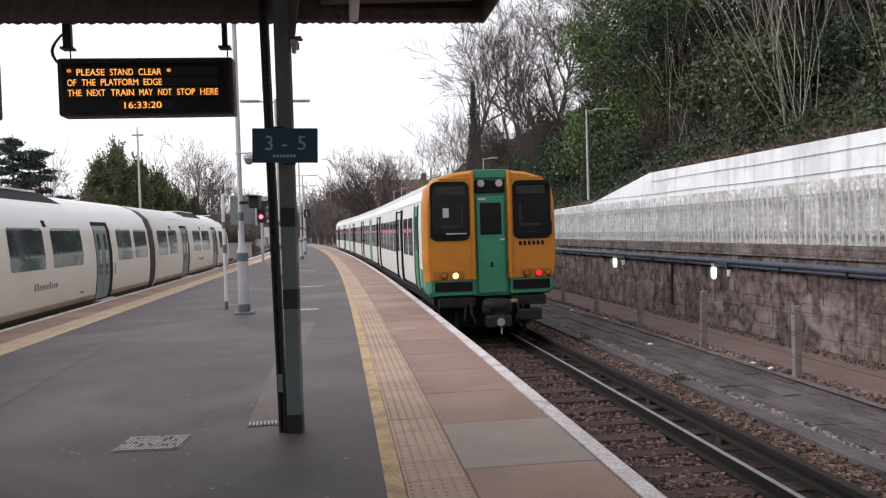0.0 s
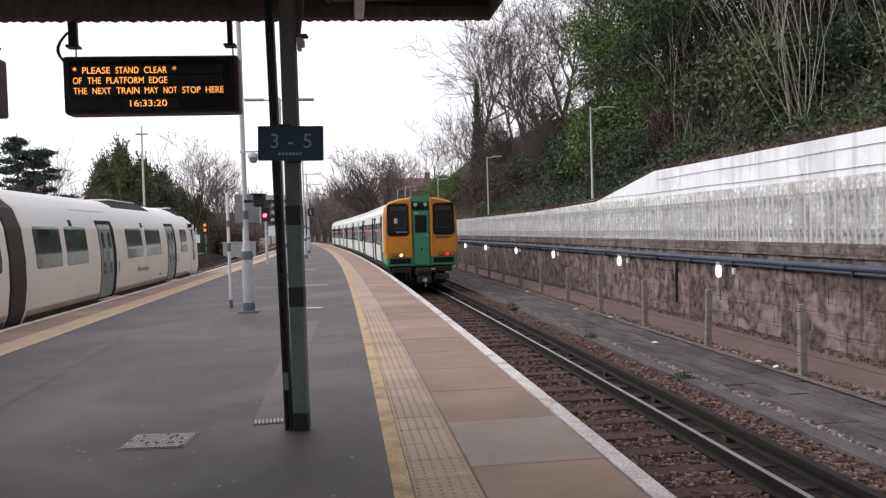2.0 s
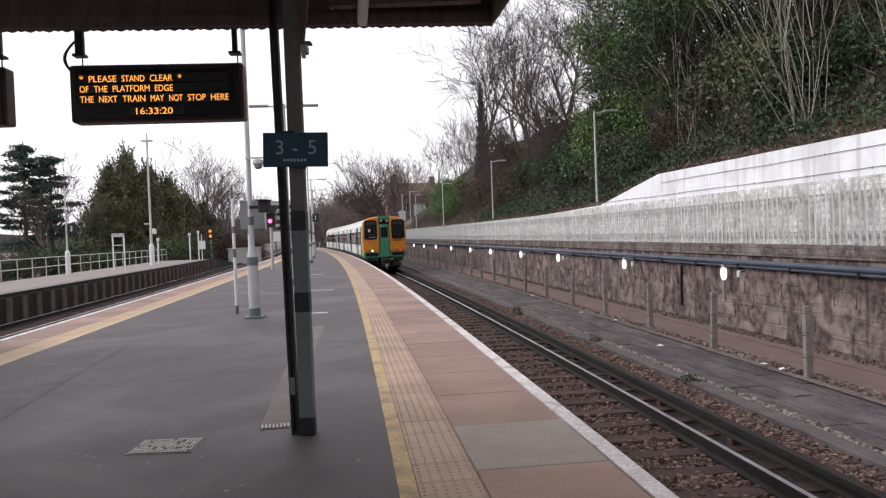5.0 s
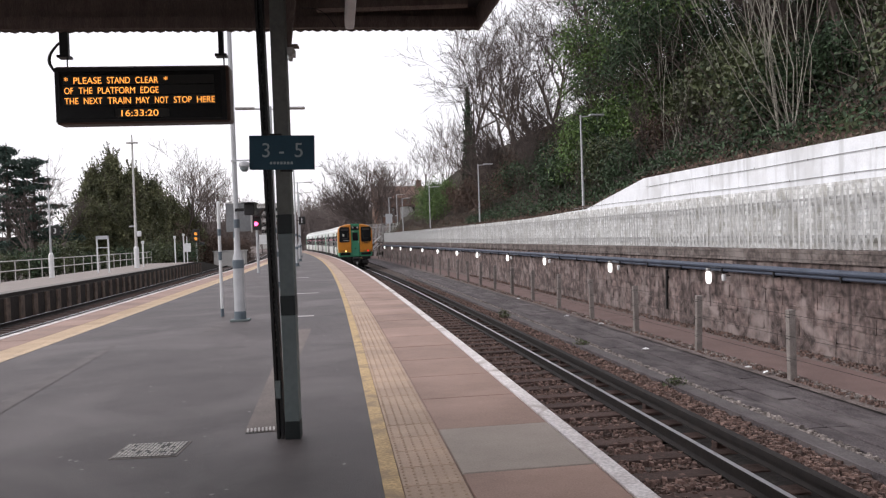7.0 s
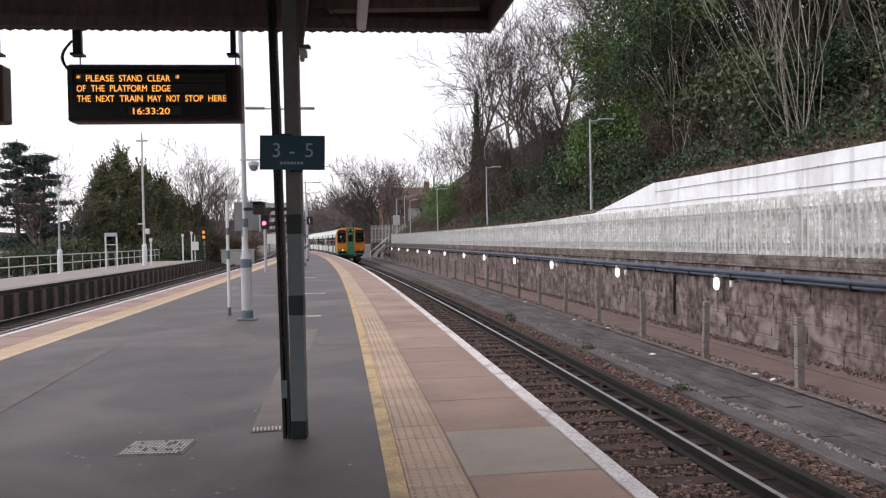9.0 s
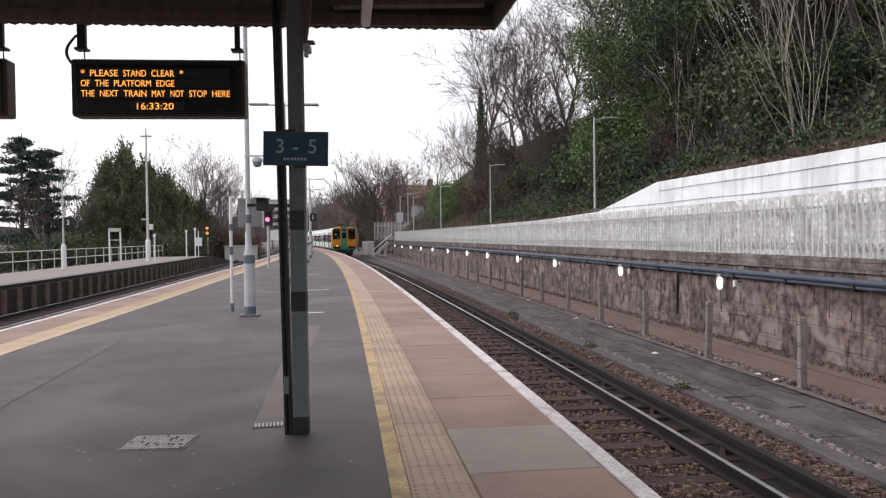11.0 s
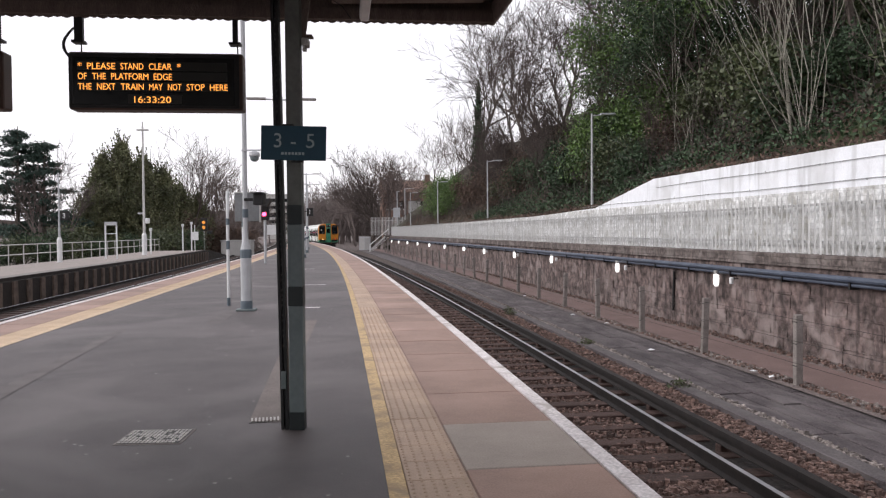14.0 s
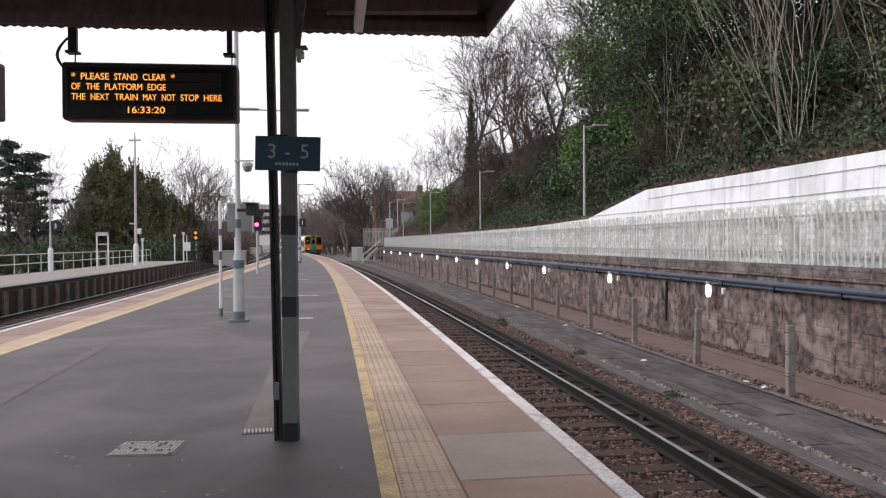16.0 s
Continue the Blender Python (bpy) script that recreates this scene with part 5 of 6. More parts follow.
def bank_lamp(m):
    th = thing("street_lamp", m, "slim pale lamp post behind the white wall", "lamp", "lamps along the bank")
    part("shaft", lathe(bmesh.new(), [(0.06, -1.6), (0.055, 0), (0.048, 1.0), (0.036, 3.7)]), M_LIGHTPOLE, th)
    part("arm", tube(bmesh.new(), (0, 0, 3.62), (0.55, 0, 3.68), 0.022), M_LIGHTPOLE, th)
    part("lamp_head", box(bmesh.new(), 0.35, 0.95, -0.08, 0.08, 3.66, 3.73, 0.025), M_LIGHTPOLE, th)
    return th


bl = bank_lamp(WALL.stand(30.3, 8.02, 2.34))
for y in (50.0, 70.8, 90.0):
    copy_thing(bl, WALL.stand(y, 8.02, 2.35))


# ---- the opposite platform ----
def guard_rail():
    th = thing("guard_rail", pose(0, 0, 0), "grey tubular guard rail along the opposite platform", "railing")
    for z in (0.55, 1.05):
        bm = bmesh.new()
        ys = steps(20, 73, 3)
        for a, b in zip(ys, ys[1:]):
            tube(bm, LEFT.at(a, P3 - 4.3, z), LEFT.at(b, P3 - 4.3, z), 0.03, sides=6, cap=False)
        part("rail", bm, M_GALV, th)
    for y in steps(20, 73, 1.9):
        p = LEFT.at(y, P3 - 4.3)
        o = part("rail_post", tube(bmesh.new(), (0, 0, 0), (0, 0, 1.06), 0.03, sides=6), M_GALV, th)
        o.location = p


guard_rail()
nl = thing("street_lamp", pose(-21.2, 43.9, 0), "white lamp post with a black platform number box", "lamp")
part("base_column", lathe(bmesh.new(), [(0.14, 0), (0.14, 1.25), (0.07, 1.4)]), M_WHITEPAINT, nl)
part("shaft", lathe(bmesh.new(), [(0.06, 1.4), (0.05, 2.4), (0.035, 5.0)]), M_LIGHTPOLE, nl)
nb = part("number_box", box(bmesh.new(), 0.1, 0.55, -0.1, 0.1, 2.35, 2.85, 0.02), M_BLACK, nl)
text_part("lettering", "3", 0.4, pose(0.32, -0.105, 2.46, 90), M_WHITEPAINT, nb, "white numeral", "CENTER")
fr = thing("poster_frame", pose(-20.5, 49.1, 0), "white empty sign frame on two posts", "sign")
for x in (-0.38, 0.32):
    part("post", box(bmesh.new(), x, x + 0.08, -0.04, 0.04, 0, 2.3), M_WHITEPAINT, fr)
part("header", box(bmesh.new(), -0.38, 0.4, -0.05, 0.05, 2.1, 2.32), M_LIGHTPOLE, fr)
part("rail", box(bmesh.new(), -0.3, 0.32, -0.02, 0.02, 1.55, 1.6), M_WHITEPAINT, fr)
tp = thing("street_lamp", pose(-21.6, 57.6, 0), "very tall slender grey mast with a white base", "lamp")
part("base_column", lathe(bmesh.new(), [(0.18, 0), (0.18, 1.45), (0.1, 1.6)]), M_WHITEPAINT, tp)
part("shaft", lathe(bmesh.new(), [(0.1, 1.6), (0.085, 4.0), (0.06, 9.4)]), M_GALV, tp)
part("crosshead", box(bmesh.new(), -0.42, 0.42, -0.1, 0.1, 9.1, 9.22, 0.03), M_GALV, tp)
part("finial", tube(bmesh.new(), (0, 0, 9.4), (0, 0, 9.75), 0.04), M_GALV, tp)
part("bracket_lamp", box(bmesh.new(), 0.1, 0.4, -0.1, 0.1, 2.3, 2.7, 0.05), M_WHITEPAINT, tp)
part("camera_arm", box(bmesh.new(), -0.45, 0.0, -0.05, 0.05, 3.0, 3.12, 0.02), M_LIGHTPOLE, tp)
for x, y, h in ((-22.5, 69.0, 2.4), (-22.2, 70.5, 2.6), (-22.0, 60.0, 2.0)):
    q = thing("platform_pole", pose(x, y, 0), "slim white pole on the opposite platform", "pole")
    part("shaft", tube(bmesh.new(), (0, 0, 0), (0, 0, h), 0.06), M_WHITEPAINT, q)
    part("cap", box(bmesh.new(), -0.1, 0.1, -0.08, 0.08, h - 0.25, h, 0.03), M_WHITEPAINT, q)
q = thing("notice_board", pose(-21.6, 69.5, 0), "white square notice on a post", "sign")
part("post", tube(bmesh.new(), (0, 0, 0), (0, 0, 2.3), 0.04), M_WHITEPAINT, q)
part("board", box(bmesh.new(), -0.33, 0.33, -0.03, 0.0, 0.95, 1.7, 0.01), M_WHITEPAINT, q)
M_AMB = mat("signal_amber", (1.0, 0.38, 0.06), emit=0.5, bump=0, fleck=0)
q = thing("railway_signal", pose(-23.6, 79.0, -1.1), "signal with two amber lights beyond the platform", "signal")
part("post", tube(bmesh.new(), (0, 0, 0), (0, 0, 3.4), 0.08), M_GALV, q)
part("head", box(bmesh.new(), -0.32, 0.32, -0.15, 0.15, 2.9, 4.2, 0.05), M_BLACK, q)
for z in (3.25, 3.75):
    part("lens", tube(bmesh.new(), (0, -0.15, z), (0, -0.2, z), 0.16, sides=14), M_AMB, q, "amber lens")
part("hood", box(bmesh.new(), -0.1, 1.2, -0.3, 0.3, 4.5, 4.95, 0.1, m=pose(0, 0, 0, 0, -35, 0) @ pose(-2.7, 0, -0.6)), M_BLACK, q)
part("side_hood", box(bmesh.new(), 0.3, 0.8, -0.2, 0.2, 2.6, 2.9, 0.05), M_BLACK, q)

# ---- sleepers, slabs and stones ----
def sleeper_mesh():
    ob = part("sleeper", box(bmesh.new(), -1.3, 1.3, -0.127, 0.127, -0.12, 0, 0.012), M_SLEEPER)
    return ob


sl = sleeper_mesh()
sl.parent, sl.matrix_basis = track_right, EDGE.stand(4.0 - 9.8, TRACK_O, -1.068)
for k in range(1, 166):
    twin("sleeper", sl.data, EDGE.stand(4.0 - 9.8 + 0.7 * k, TRACK_O + random.uniform(-0.03, 0.03), -1.068 + random.uniform(-0.01, 0.004)) @ pose(0, 0, 0, 0, 0, random.uniform(-1.5, 1.5)), track_right)
for tr, cen in ((track_left, -1.46), (track_far, P3 + 1.46)):
    for k in range(90):
        twin("sleeper", sl.data, LEFT.stand(12 + 0.72 * k, cen, -1.072), tr)
# insulators under the conductor rail
ins = part("insulator", box(bmesh.new(), -0.07, 0.07, -0.07, 0.07, -0.1, 0.09, 0.02), M_SLEEPER, track_right, "grimy ceramic insulator")
ins.matrix_basis = EDGE.stand(5.0, TRACK_O + 1.2, -1.09)
for k in range(1, 30):
    twin("insulator", ins.data, EDGE.stand(5.0 + 2.1 * k, TRACK_O + 1.2, -1.09), track_right, "grimy ceramic insulator")


def stones(name, line, spans, n, label, rng, size=(0.02, 0.045), material=M_STONE):
    """Loose angular stones, denser near the platform end that is walked on."""
    cube = np.array([(-1, -1, -1), (1, -1, -1), (1, 1, -1), (-1, 1, -1), (-0.7, -0.7, 0.8), (0.7, -0.7, 0.8), (0.7, 0.7, 0.8), (-0.7, 0.7, 0.8)], float)
    quads = np.array([(4, 5, 6, 7), (0, 1, 5, 4), (1, 2, 6, 5), (2, 3, 7, 6), (3, 0, 4, 7)])
    V, F = [], []
    for i in range(n):
        o0, o1, z = spans[rng.integers(len(spans))]
        y = 3.5 + 45 * rng.random() ** 1.7
        p = line.at(y, o0 + (o1 - o0) * rng.random(), z)
        s = rng.uniform(*size) * rng.uniform(0.6, 1.0, 3)
        a = rng.uniform(0, 6.28)
        c = cube * (1 + rng.uniform(-0.35, 0.35, (8, 3))) * s
        x, yy = c[:, 0] * math.cos(a) - c[:, 1] * math.sin(a), c[:, 0] * math.sin(a) + c[:, 1] * math.cos(a)
        V.append(np.stack([x + p.x, yy + p.y, c[:, 2] + p.z + s[2] * 0.5], 1))
        F.append(quads + 8 * i)
    me = bpy.data.meshes.new(name)
    me.from_pydata(np.concatenate(V).tolist(), [], np.concatenate(F).tolist())
    me.materials.append(material)
    return tagged(new(name, me), label, kind="stuff")


RNG = np.random.default_rng(7)
stones("ballast_stones", EDGE, ((0.1, 0.7, -1.14), (0.76, 2.14, -1.13), (0.76, 2.14, -1.115), (2.8, 3.56, -1.11), (2.8, 3.56, -1.08), (2.85, 3.5, -1.06)), 40000, "loose brown ballast stones between the sleepers", RNG)
stones("gravel", WALL, ((5.37, 5.62, -0.95), (6.85, 7.22, -0.95)), 6000, "loose gravel along the path and wall foot", RNG, (0.015, 0.035))
stones("pale_gravel", WALL, ((3.81, 3.94, -1.03), (3.81, 3.93, -1.01), (5.4, 5.6, -0.945)), 5000, "pale chippings in the joints of the old boards", RNG, (0.015, 0.034), M_PALESTONE)

# paving: slabs and tactile paving, laid along both edges
pav = tagged(new("pavement_right"), "paved platform edge with tactile strip", kind="structure")
pav_l = tagged(new("pavement_left"), "paved platform edge with tactile strip", kind="structure")


def flag(name, w, l, mt):
    bm = box(bmesh.new(), -w / 2, w / 2, -l / 2, l / 2, -0.06, 0.0)
    top = [e for e in bm.edges if all(v.co.z > -0.01 for v in e.verts)]
    bmesh.ops.bevel(bm, geom=top, offset=0.006, segments=1, affect="EDGES")
    return part(name, bm, mt)


def blister(rows, mt):
    bm = box(bmesh.new(), -0.197, 0.197, -0.197, 0.197, -0.06, 0.0)
    top = [e for e in bm.edges if all(v.co.z > -0.01 for v in e.verts)]
    bmesh.ops.bevel(bm, geom=top, offset=0.005, segments=1, affect="EDGES")
    if rows:
        for i in range(6):
            for j in range(6):
                x, y = -0.1665 + 0.0666 * i, -0.1665 + 0.0666 * j
                lo = [bm.verts.new((x + 0.0125 * math.cos(k * 1.047), y + 0.0125 * math.sin(k * 1.047), 0.0)) for k in range(6)]
                hi = [bm.verts.new((x + 0.007 * math.cos(k * 1.047), y + 0.007 * math.sin(k * 1.047), 0.006)) for k in range(6)]
                for k in range(6):
                    bm.faces.new((lo[k], lo[(k + 1) % 6], hi[(k + 1) % 6], hi[k]))
                bm.faces.new(hi)
    else:
        for i in range(6):
            x = -0.1665 + 0.0666 * i
            box(bm, x - 0.009, x + 0.009, -0.19, 0.19, -0.002, 0.005)
    return part("tactile_slab", bm, mt)


def lay(line, parent, sgn, y_a, y_b, gap, width, tact):
    mt = M_TACTILE if sgn < 0 else M_TACTILE_L
    ts = blister(True, mt), blister(False, mt)
    y, k = y_a, 0
    while y < y_b:
        src = ts[0] if y < 16 else ts[1]
        m = line.stand(y, sgn * tact, random.uniform(-0.002, 0.002)) @ pose(0, 0, 0, 0, 0, random.uniform(-0.3, 0.3))
        if not src.parent:
            src.parent, src.matrix_basis = parent, m
        else:
            twin("tactile_slab", src.data, m, parent)
        y += 0.4 * 0.993
        k += 1
    s0, s1 = flag("slab", width, 1.185, M_SLAB), flag("slab", width, 1.185, M_GREYSLAB)
    y = gap
    while y < y_b + 20:
        src = s1 if sgn < 0 and abs(y - 5.68) < 0.5 else s0
        m = line.stand(y, sgn * (0.125 + width / 2), random.uniform(-0.003, 0.002))
        if not src.parent:
            src.parent, src.matrix_basis = parent, m
        else:
            twin("slab", src.data, m, parent)
        y += 1.19
    if not s1.parent:
        bpy.data.objects.remove(s1)
    return ts


lay(EDGE, pav, -1, 3.05 - 0.3972 * 20, 76, 3.3 - 1.19 * 9, 0.89, 1.225)
lay(LEFT, pav_l, 1, 9, 68, 8.2, 0.69, 1.01)
sweep("paving_bed", EDGE, rect(-1.43, -0.11, -0.1, -0.012), Y0, Y1, M_SLAB, 3, label="paving bed under the slabs")
sweep("paving_bed", LEFT, rect(0.11, 1.22, -0.1, -0.012), Y0, Y1, M_SLAB, 3, label="paving bed under the slabs")
# planks of the old trackbed, nearest stretch
pk = part("plank", box(bmesh.new(), -0.136, 0.136, -1.19, 1.19, -0.05, 0.0, 0.006), M_BOARD, old_bed)
first = True
for k in range(5):
    for j in range(22):
        m = WALL.stand(6.0 + 2.4 * j + 0.8 * ((k * 3) % 4), 3.94 + 0.285 * k + 0.136, -1.0 + 0.006 * k + random.uniform(-0.006, 0.006)) @ pose(0, 0, 0, random.uniform(-0.15, 0.15), random.uniform(-0.8, 0.8), random.uniform(-0.25, 0.25))
        if first:
            pk.matrix_basis, first = m, False
        else:
            twin("plank", pk.data, m, old_bed)


# stones of the retaining wall, nearest stretch
wall_low = bpy.data.objects["wall_lower"]


def stone_mesh(w, hh):
    bm = box(bmesh.new(), -0.03, 0.05, -w / 2, w / 2, -hh / 2, hh / 2)
    front = [e for e in bm.edges if all(v.co.x < -0.02 for v in e.verts)]
    bmesh.ops.bevel(bm, geom=front, offset=0.012, segments=1, affect="EDGES")
    for v in bm.verts:
        v.co += Vector((random.uniform(-0.006, 0.006), random.uniform(-0.03, 0.03), random.uniform(-0.022, 0.022)))
    return part("stone", bm, M_WALL, wall_low)


stone_kinds = [stone_mesh(w, 0.282) for w in (0.5, 0.62, 0.74, 0.62)]
used = set()
for row in range(6):
    y = 10.0 + 0.2 * (row % 3)
    while y < 38.0:
        kd = random.randrange(4)
        w = (0.5, 0.62, 0.74, 0.62)[kd]
        m = WALL.stand(y + w / 2, 7.25 + random.uniform(0.004, 0.02), -0.82 + 0.285 * row)
        if kd in used:
            twin("stone", stone_kinds[kd].data, m, wall_low)
        else:
            stone_kinds[kd].matrix_basis = m
            used.add(kd)
        y += w + 0.008

# litter by the fence
for y, o, z in ((12.9, 5.3, -0.93), (13.4, 5.25, -0.93), (20.6, 5.2, -0.94), (22.9, 5.0, -0.95), (16.2, 4.6, -0.97), (29.5, 5.2, -0.94)):
    lt = bmesh.new()
    vs = [lt.verts.new((0.09 * math.cos(a) * random.uniform(0.5, 1.2), 0.07 * math.sin(a), random.uniform(0.0, 0.04))) for a in (0, 1.1, 2.2, 3.3, 4.4, 5.5)]
    ctr = lt.verts.new((0, 0, 0.05))
    for k in range(6):
        lt.faces.new((vs[k], vs[(k + 1) % 6], ctr))
    ob = tagged(part("paper_scrap", lt, M_WHITEPAINT), "crumpled white paper scrap by the fence", "litter", "litter by the fence")
    ob.matrix_basis = WALL.stand(y, o, z)

# chain-link netting between the concrete posts
net = bmesh.new()
for k in range(int(20 / 0.09)):
    for sgn in (-1, 1):
        y = 9.2 + 0.09 * k
        tube(net, WALL.at(y, 5.35, -0.93), WALL.at(y + sgn * 0.9, 5.35, 0.1), 0.0006, sides=3, cap=False)
tagged(part("netting", net, M_POST), "sagging chain-link netting between the posts", kind="stuff")
# palisade fence on the ledge
pal = thing("palisade_fence", pose(0, 0, 0), "grey steel palisade fence on the wall ledge", "fence")
for z in (1.25, 1.98):
    sweep("fence_rail", WALL, rect(7.44, 7.48, z, z + 0.05), 8, WEND - 2, M_PALE, 3, pal)


def pale_mesh():
    bm = bmesh.new()
    rows = [(z, w) for z, w in ((0, 0.033), (1.08, 0.033), (1.17, 0.008))]
    vs = [[bm.verts.new((-0.012, -w, z)), bm.verts.new((-0.022, 0, z)), bm.verts.new((-0.012, w, z)), bm.verts.new((0.0, 0, z))] for z, w in rows]
    for p, q in zip(vs, vs[1:]):
        for k in range(4):
            bm.faces.new((p[k], p[(k + 1) % 4], q[(k + 1) % 4], q[k]))
    bm.faces.new(vs[0])
    bm.faces.new(vs[-1])
    return bm


pl = part("pale", pale_mesh(), M_PALE, pal)
pl.matrix_basis = WALL.stand(9.0, 7.43, 1.035)
for k in range(1, 290):
    twin("pale", pl.data, WALL.stand(9.0 + 0.19 * k, 7.43, 1.035) @ pose(0, 0, 0, random.uniform(-1, 1), 0, random.uniform(-6, 6)), pal)
bm = bmesh.new()
src = [(v.co.copy()) for v in pl.data.vertices]
fac = [tuple(p.vertices) for p in pl.data.polygons]
for k in range(210):
    m = WALL.stand(64.2 + 0.19 * k, 7.43, 1.035)
    vs = [bm.verts.new(m @ c) for c in src]
    for f in fac:
        bm.faces.new([vs[i] for i in f])
o = part("pale_run", bm, M_PALE, pal)
o["kind"] = "stuff"


# ---- trees, shrubs and undergrowth ----
GR = np.random.default_rng(11)
M_MIDLEAF = mat("laurel_leaves", (0.095, 0.112, 0.05), (0.042, 0.053, 0.026), scale=0.8, rough=0.5, bump=0, vary=0.5, island=True)


def branch(segs, tips, p, d, length, r, depth, spread, up, kids, rng):
    """Grows one branch in short bent pieces, with thinner branches along it."""
    n = 4 if depth > 1 else 3
    pts = [p]
    dd = d
    for i in range(n):
        dd = dd + rng.normal(0, 0.13, 3) + np.array((0, 0, up * 0.12))
        dd = dd / np.linalg.norm(dd)
        q = pts[-1] + dd * length / n
        segs.append((pts[-1], q, r * (1 - 0.75 * i / n), r * (1 - 0.75 * (i + 1) / n)))
        pts.append(q)
    if depth == 0:
        tips.append(pts[-1])
        return
    for k in range(kids[depth]):
        t = rng.uniform(0.3, 1.0)
        i = min(n - 1, int(t * n))
        q = pts[i] + (pts[i + 1] - pts[i]) * (t * n - i)
        side = rng.normal(0, 1, 3)
        side -= side.dot(dd) * dd
        side /= np.linalg.norm(side)
        nd = dd * math.cos(spread) + side * math.sin(spread) + np.array((0, 0, up * 0.25))
        branch(segs, tips, q, nd / np.linalg.norm(nd), length * rng.uniform(0.45, 0.68), max(0.004, r * (1 - 0.6 * t) * 0.6), depth - 1, spread, up, kids, rng)


def tubes_mesh(name, segs, material, thin=0.0, sides=4):
    V, F = [], []
    for a, b, r0, r1 in segs:
        ax = b - a
        ln = np.linalg.norm(ax)
        if ln < 1e-5:
            continue
        ax = ax / ln
        u = np.cross(ax, (0.31, 0.17, 0.93))
        u /= np.linalg.norm(u) + 1e-9
        v = np.cross(ax, u)
        s = sides if r0 > 0.05 else 3
        r0, r1 = max(r0, thin), max(r1, thin)
        base = len(V)
        for c, r in ((a, r0), (b, r1)):
            for k in range(s):
                w = k * math.tau / s
                V.append(tuple(c + r * (math.cos(w) * u + math.sin(w) * v)))
        F += [(base + k, base + (k + 1) % s, base + s + (k + 1) % s, base + s + k) for k in range(s)]
    me = bpy.data.meshes.new(name)
    me.from_pydata(V, [], F)
    me.materials.append(material)
    return me


def leaves_mesh(name, centres, size, material, rng, droop=0.3, long=1.6):
    """One small folded leaf at each centre."""
    c = np.asarray(centres, float)
    n = len(c)
    d = rng.normal(0, 1, (n, 3))
    d[:, 2] -= droop
    d /= np.linalg.norm(d, axis=1)[:, None]
    e = np.cross(d, rng.normal(0, 1, (n, 3)))
    e /= np.linalg.norm(e, axis=1)[:, None]
    s = rng.uniform(0.6, 1.25, n)[:, None] * size
    V = np.stack([c - d * s * long / 2, c + e * s * 0.45, c + d * s * long / 2, c - e * s * 0.45], 1).reshape(-1, 3)
    me = bpy.data.meshes.new(name)
    me.from_pydata(V.tolist(), [], np.arange(4 * n).reshape(n, 4).tolist())
    me.materials.append(material)
    return me


def clumps(rng, tips, per, spread):
    t = np.asarray(tips)
    return (t[:, None, :] + rng.normal(0, 1, (len(t), per, 3)) * spread).reshape(-1, 3)


def tree(name, m, trunk_me, crown_me, label, twig_me=None, group="", crown_name="crown"):
    th = thing(name, m, label, "tree" if "tree" in name else "shrub", group)
    if trunk_me:
        twin("trunk", trunk_me, pose(0, 0, 0), th)
    if crown_me:
        twin(crown_name, crown_me, pose(0, 0, 0), th)
    if twig_me:
        twin("crown", twig_me, pose(0, 0, 0), th)
    return th


def bare(height, rng, kids, spread=0.55, up=0.5, r=0.16, lean=(0, 0), thin=0.006, bark=None, fork=0.3):
    segs, tips = [], []
    branch(segs, tips, np.array((0.0, 0.0, -0.3)), np.array((lean[0], lean[1], 1.0)), height * 0.62, r, 4, spread, up, kids, rng)
    big = [s for s in segs if s[2] >= 0.035]
    small = [s for s in segs if s[2] < 0.035]
    return tubes_mesh("trunk", big, bark or M_BARK, sides=7), tubes_mesh("branches", small, M_TWIG if not bark else bark, thin), tips


KB = {4: 8, 3: 6, 2: 4, 1: 3}
bare_kinds = [bare(13, np.random.default_rng(s), KB, 0.68, 0.4, 0.2, thin=0.013) for s in (1, 2, 3, 4)]
thicket_kinds = [bare(7, np.random.default_rng(s), {4: 7, 3: 5, 2: 4, 1: 3}, 0.5, 0.5, 0.08, thin=0.009) for s in (5, 6, 7)]


def ivy_kind(seed, h, per, leaf, material, wide=0.42, n_tips=170):
    rng = np.random.default_rng(seed)
    segs, tips = [], []
    branch(segs, tips, np.array((0.0, 0.0, -0.3)), np.array((0.0, 0.0, 1.0)), h * 0.75, h * 0.022, 3, 0.7, 0.25, {3: 13, 2: 6, 1: 2}, rng)
    t = np.array(tips)
    keep = t[rng.permutation(len(t))[:n_tips]]
    return tubes_mesh("trunk", segs, M_BARK, 0.01, 5), leaves_mesh("crown", clumps(rng, keep, per, h * wide * 0.1), leaf, material, rng)


def bush_kind(seed, w, h, n, leaf, material):
    rng = np.random.default_rng(seed)
    cs = []
    for i in range(26):
        a, rr = rng.uniform(0, 6.28), w * 0.42 * math.sqrt(rng.random())
        cs.append((rr * math.cos(a), rr * math.sin(a), h * (0.15 + 0.75 * rng.random() * (1 - 0.5 * rr / w))))
    pts = clumps(rng, cs, n // 26, w * 0.11)
    pts[:, 2] = np.abs(pts[:, 2])
    segs = []
    for c in cs:
        c = np.array(c)
        segs.append((np.array((c[0] * 0.2, c[1] * 0.2, -0.2)), c, 0.035, 0.008))
    return tubes_mesh("stems", segs, M_BARK, 0.008, 4), leaves_mesh("crown", pts, leaf, material, rng)


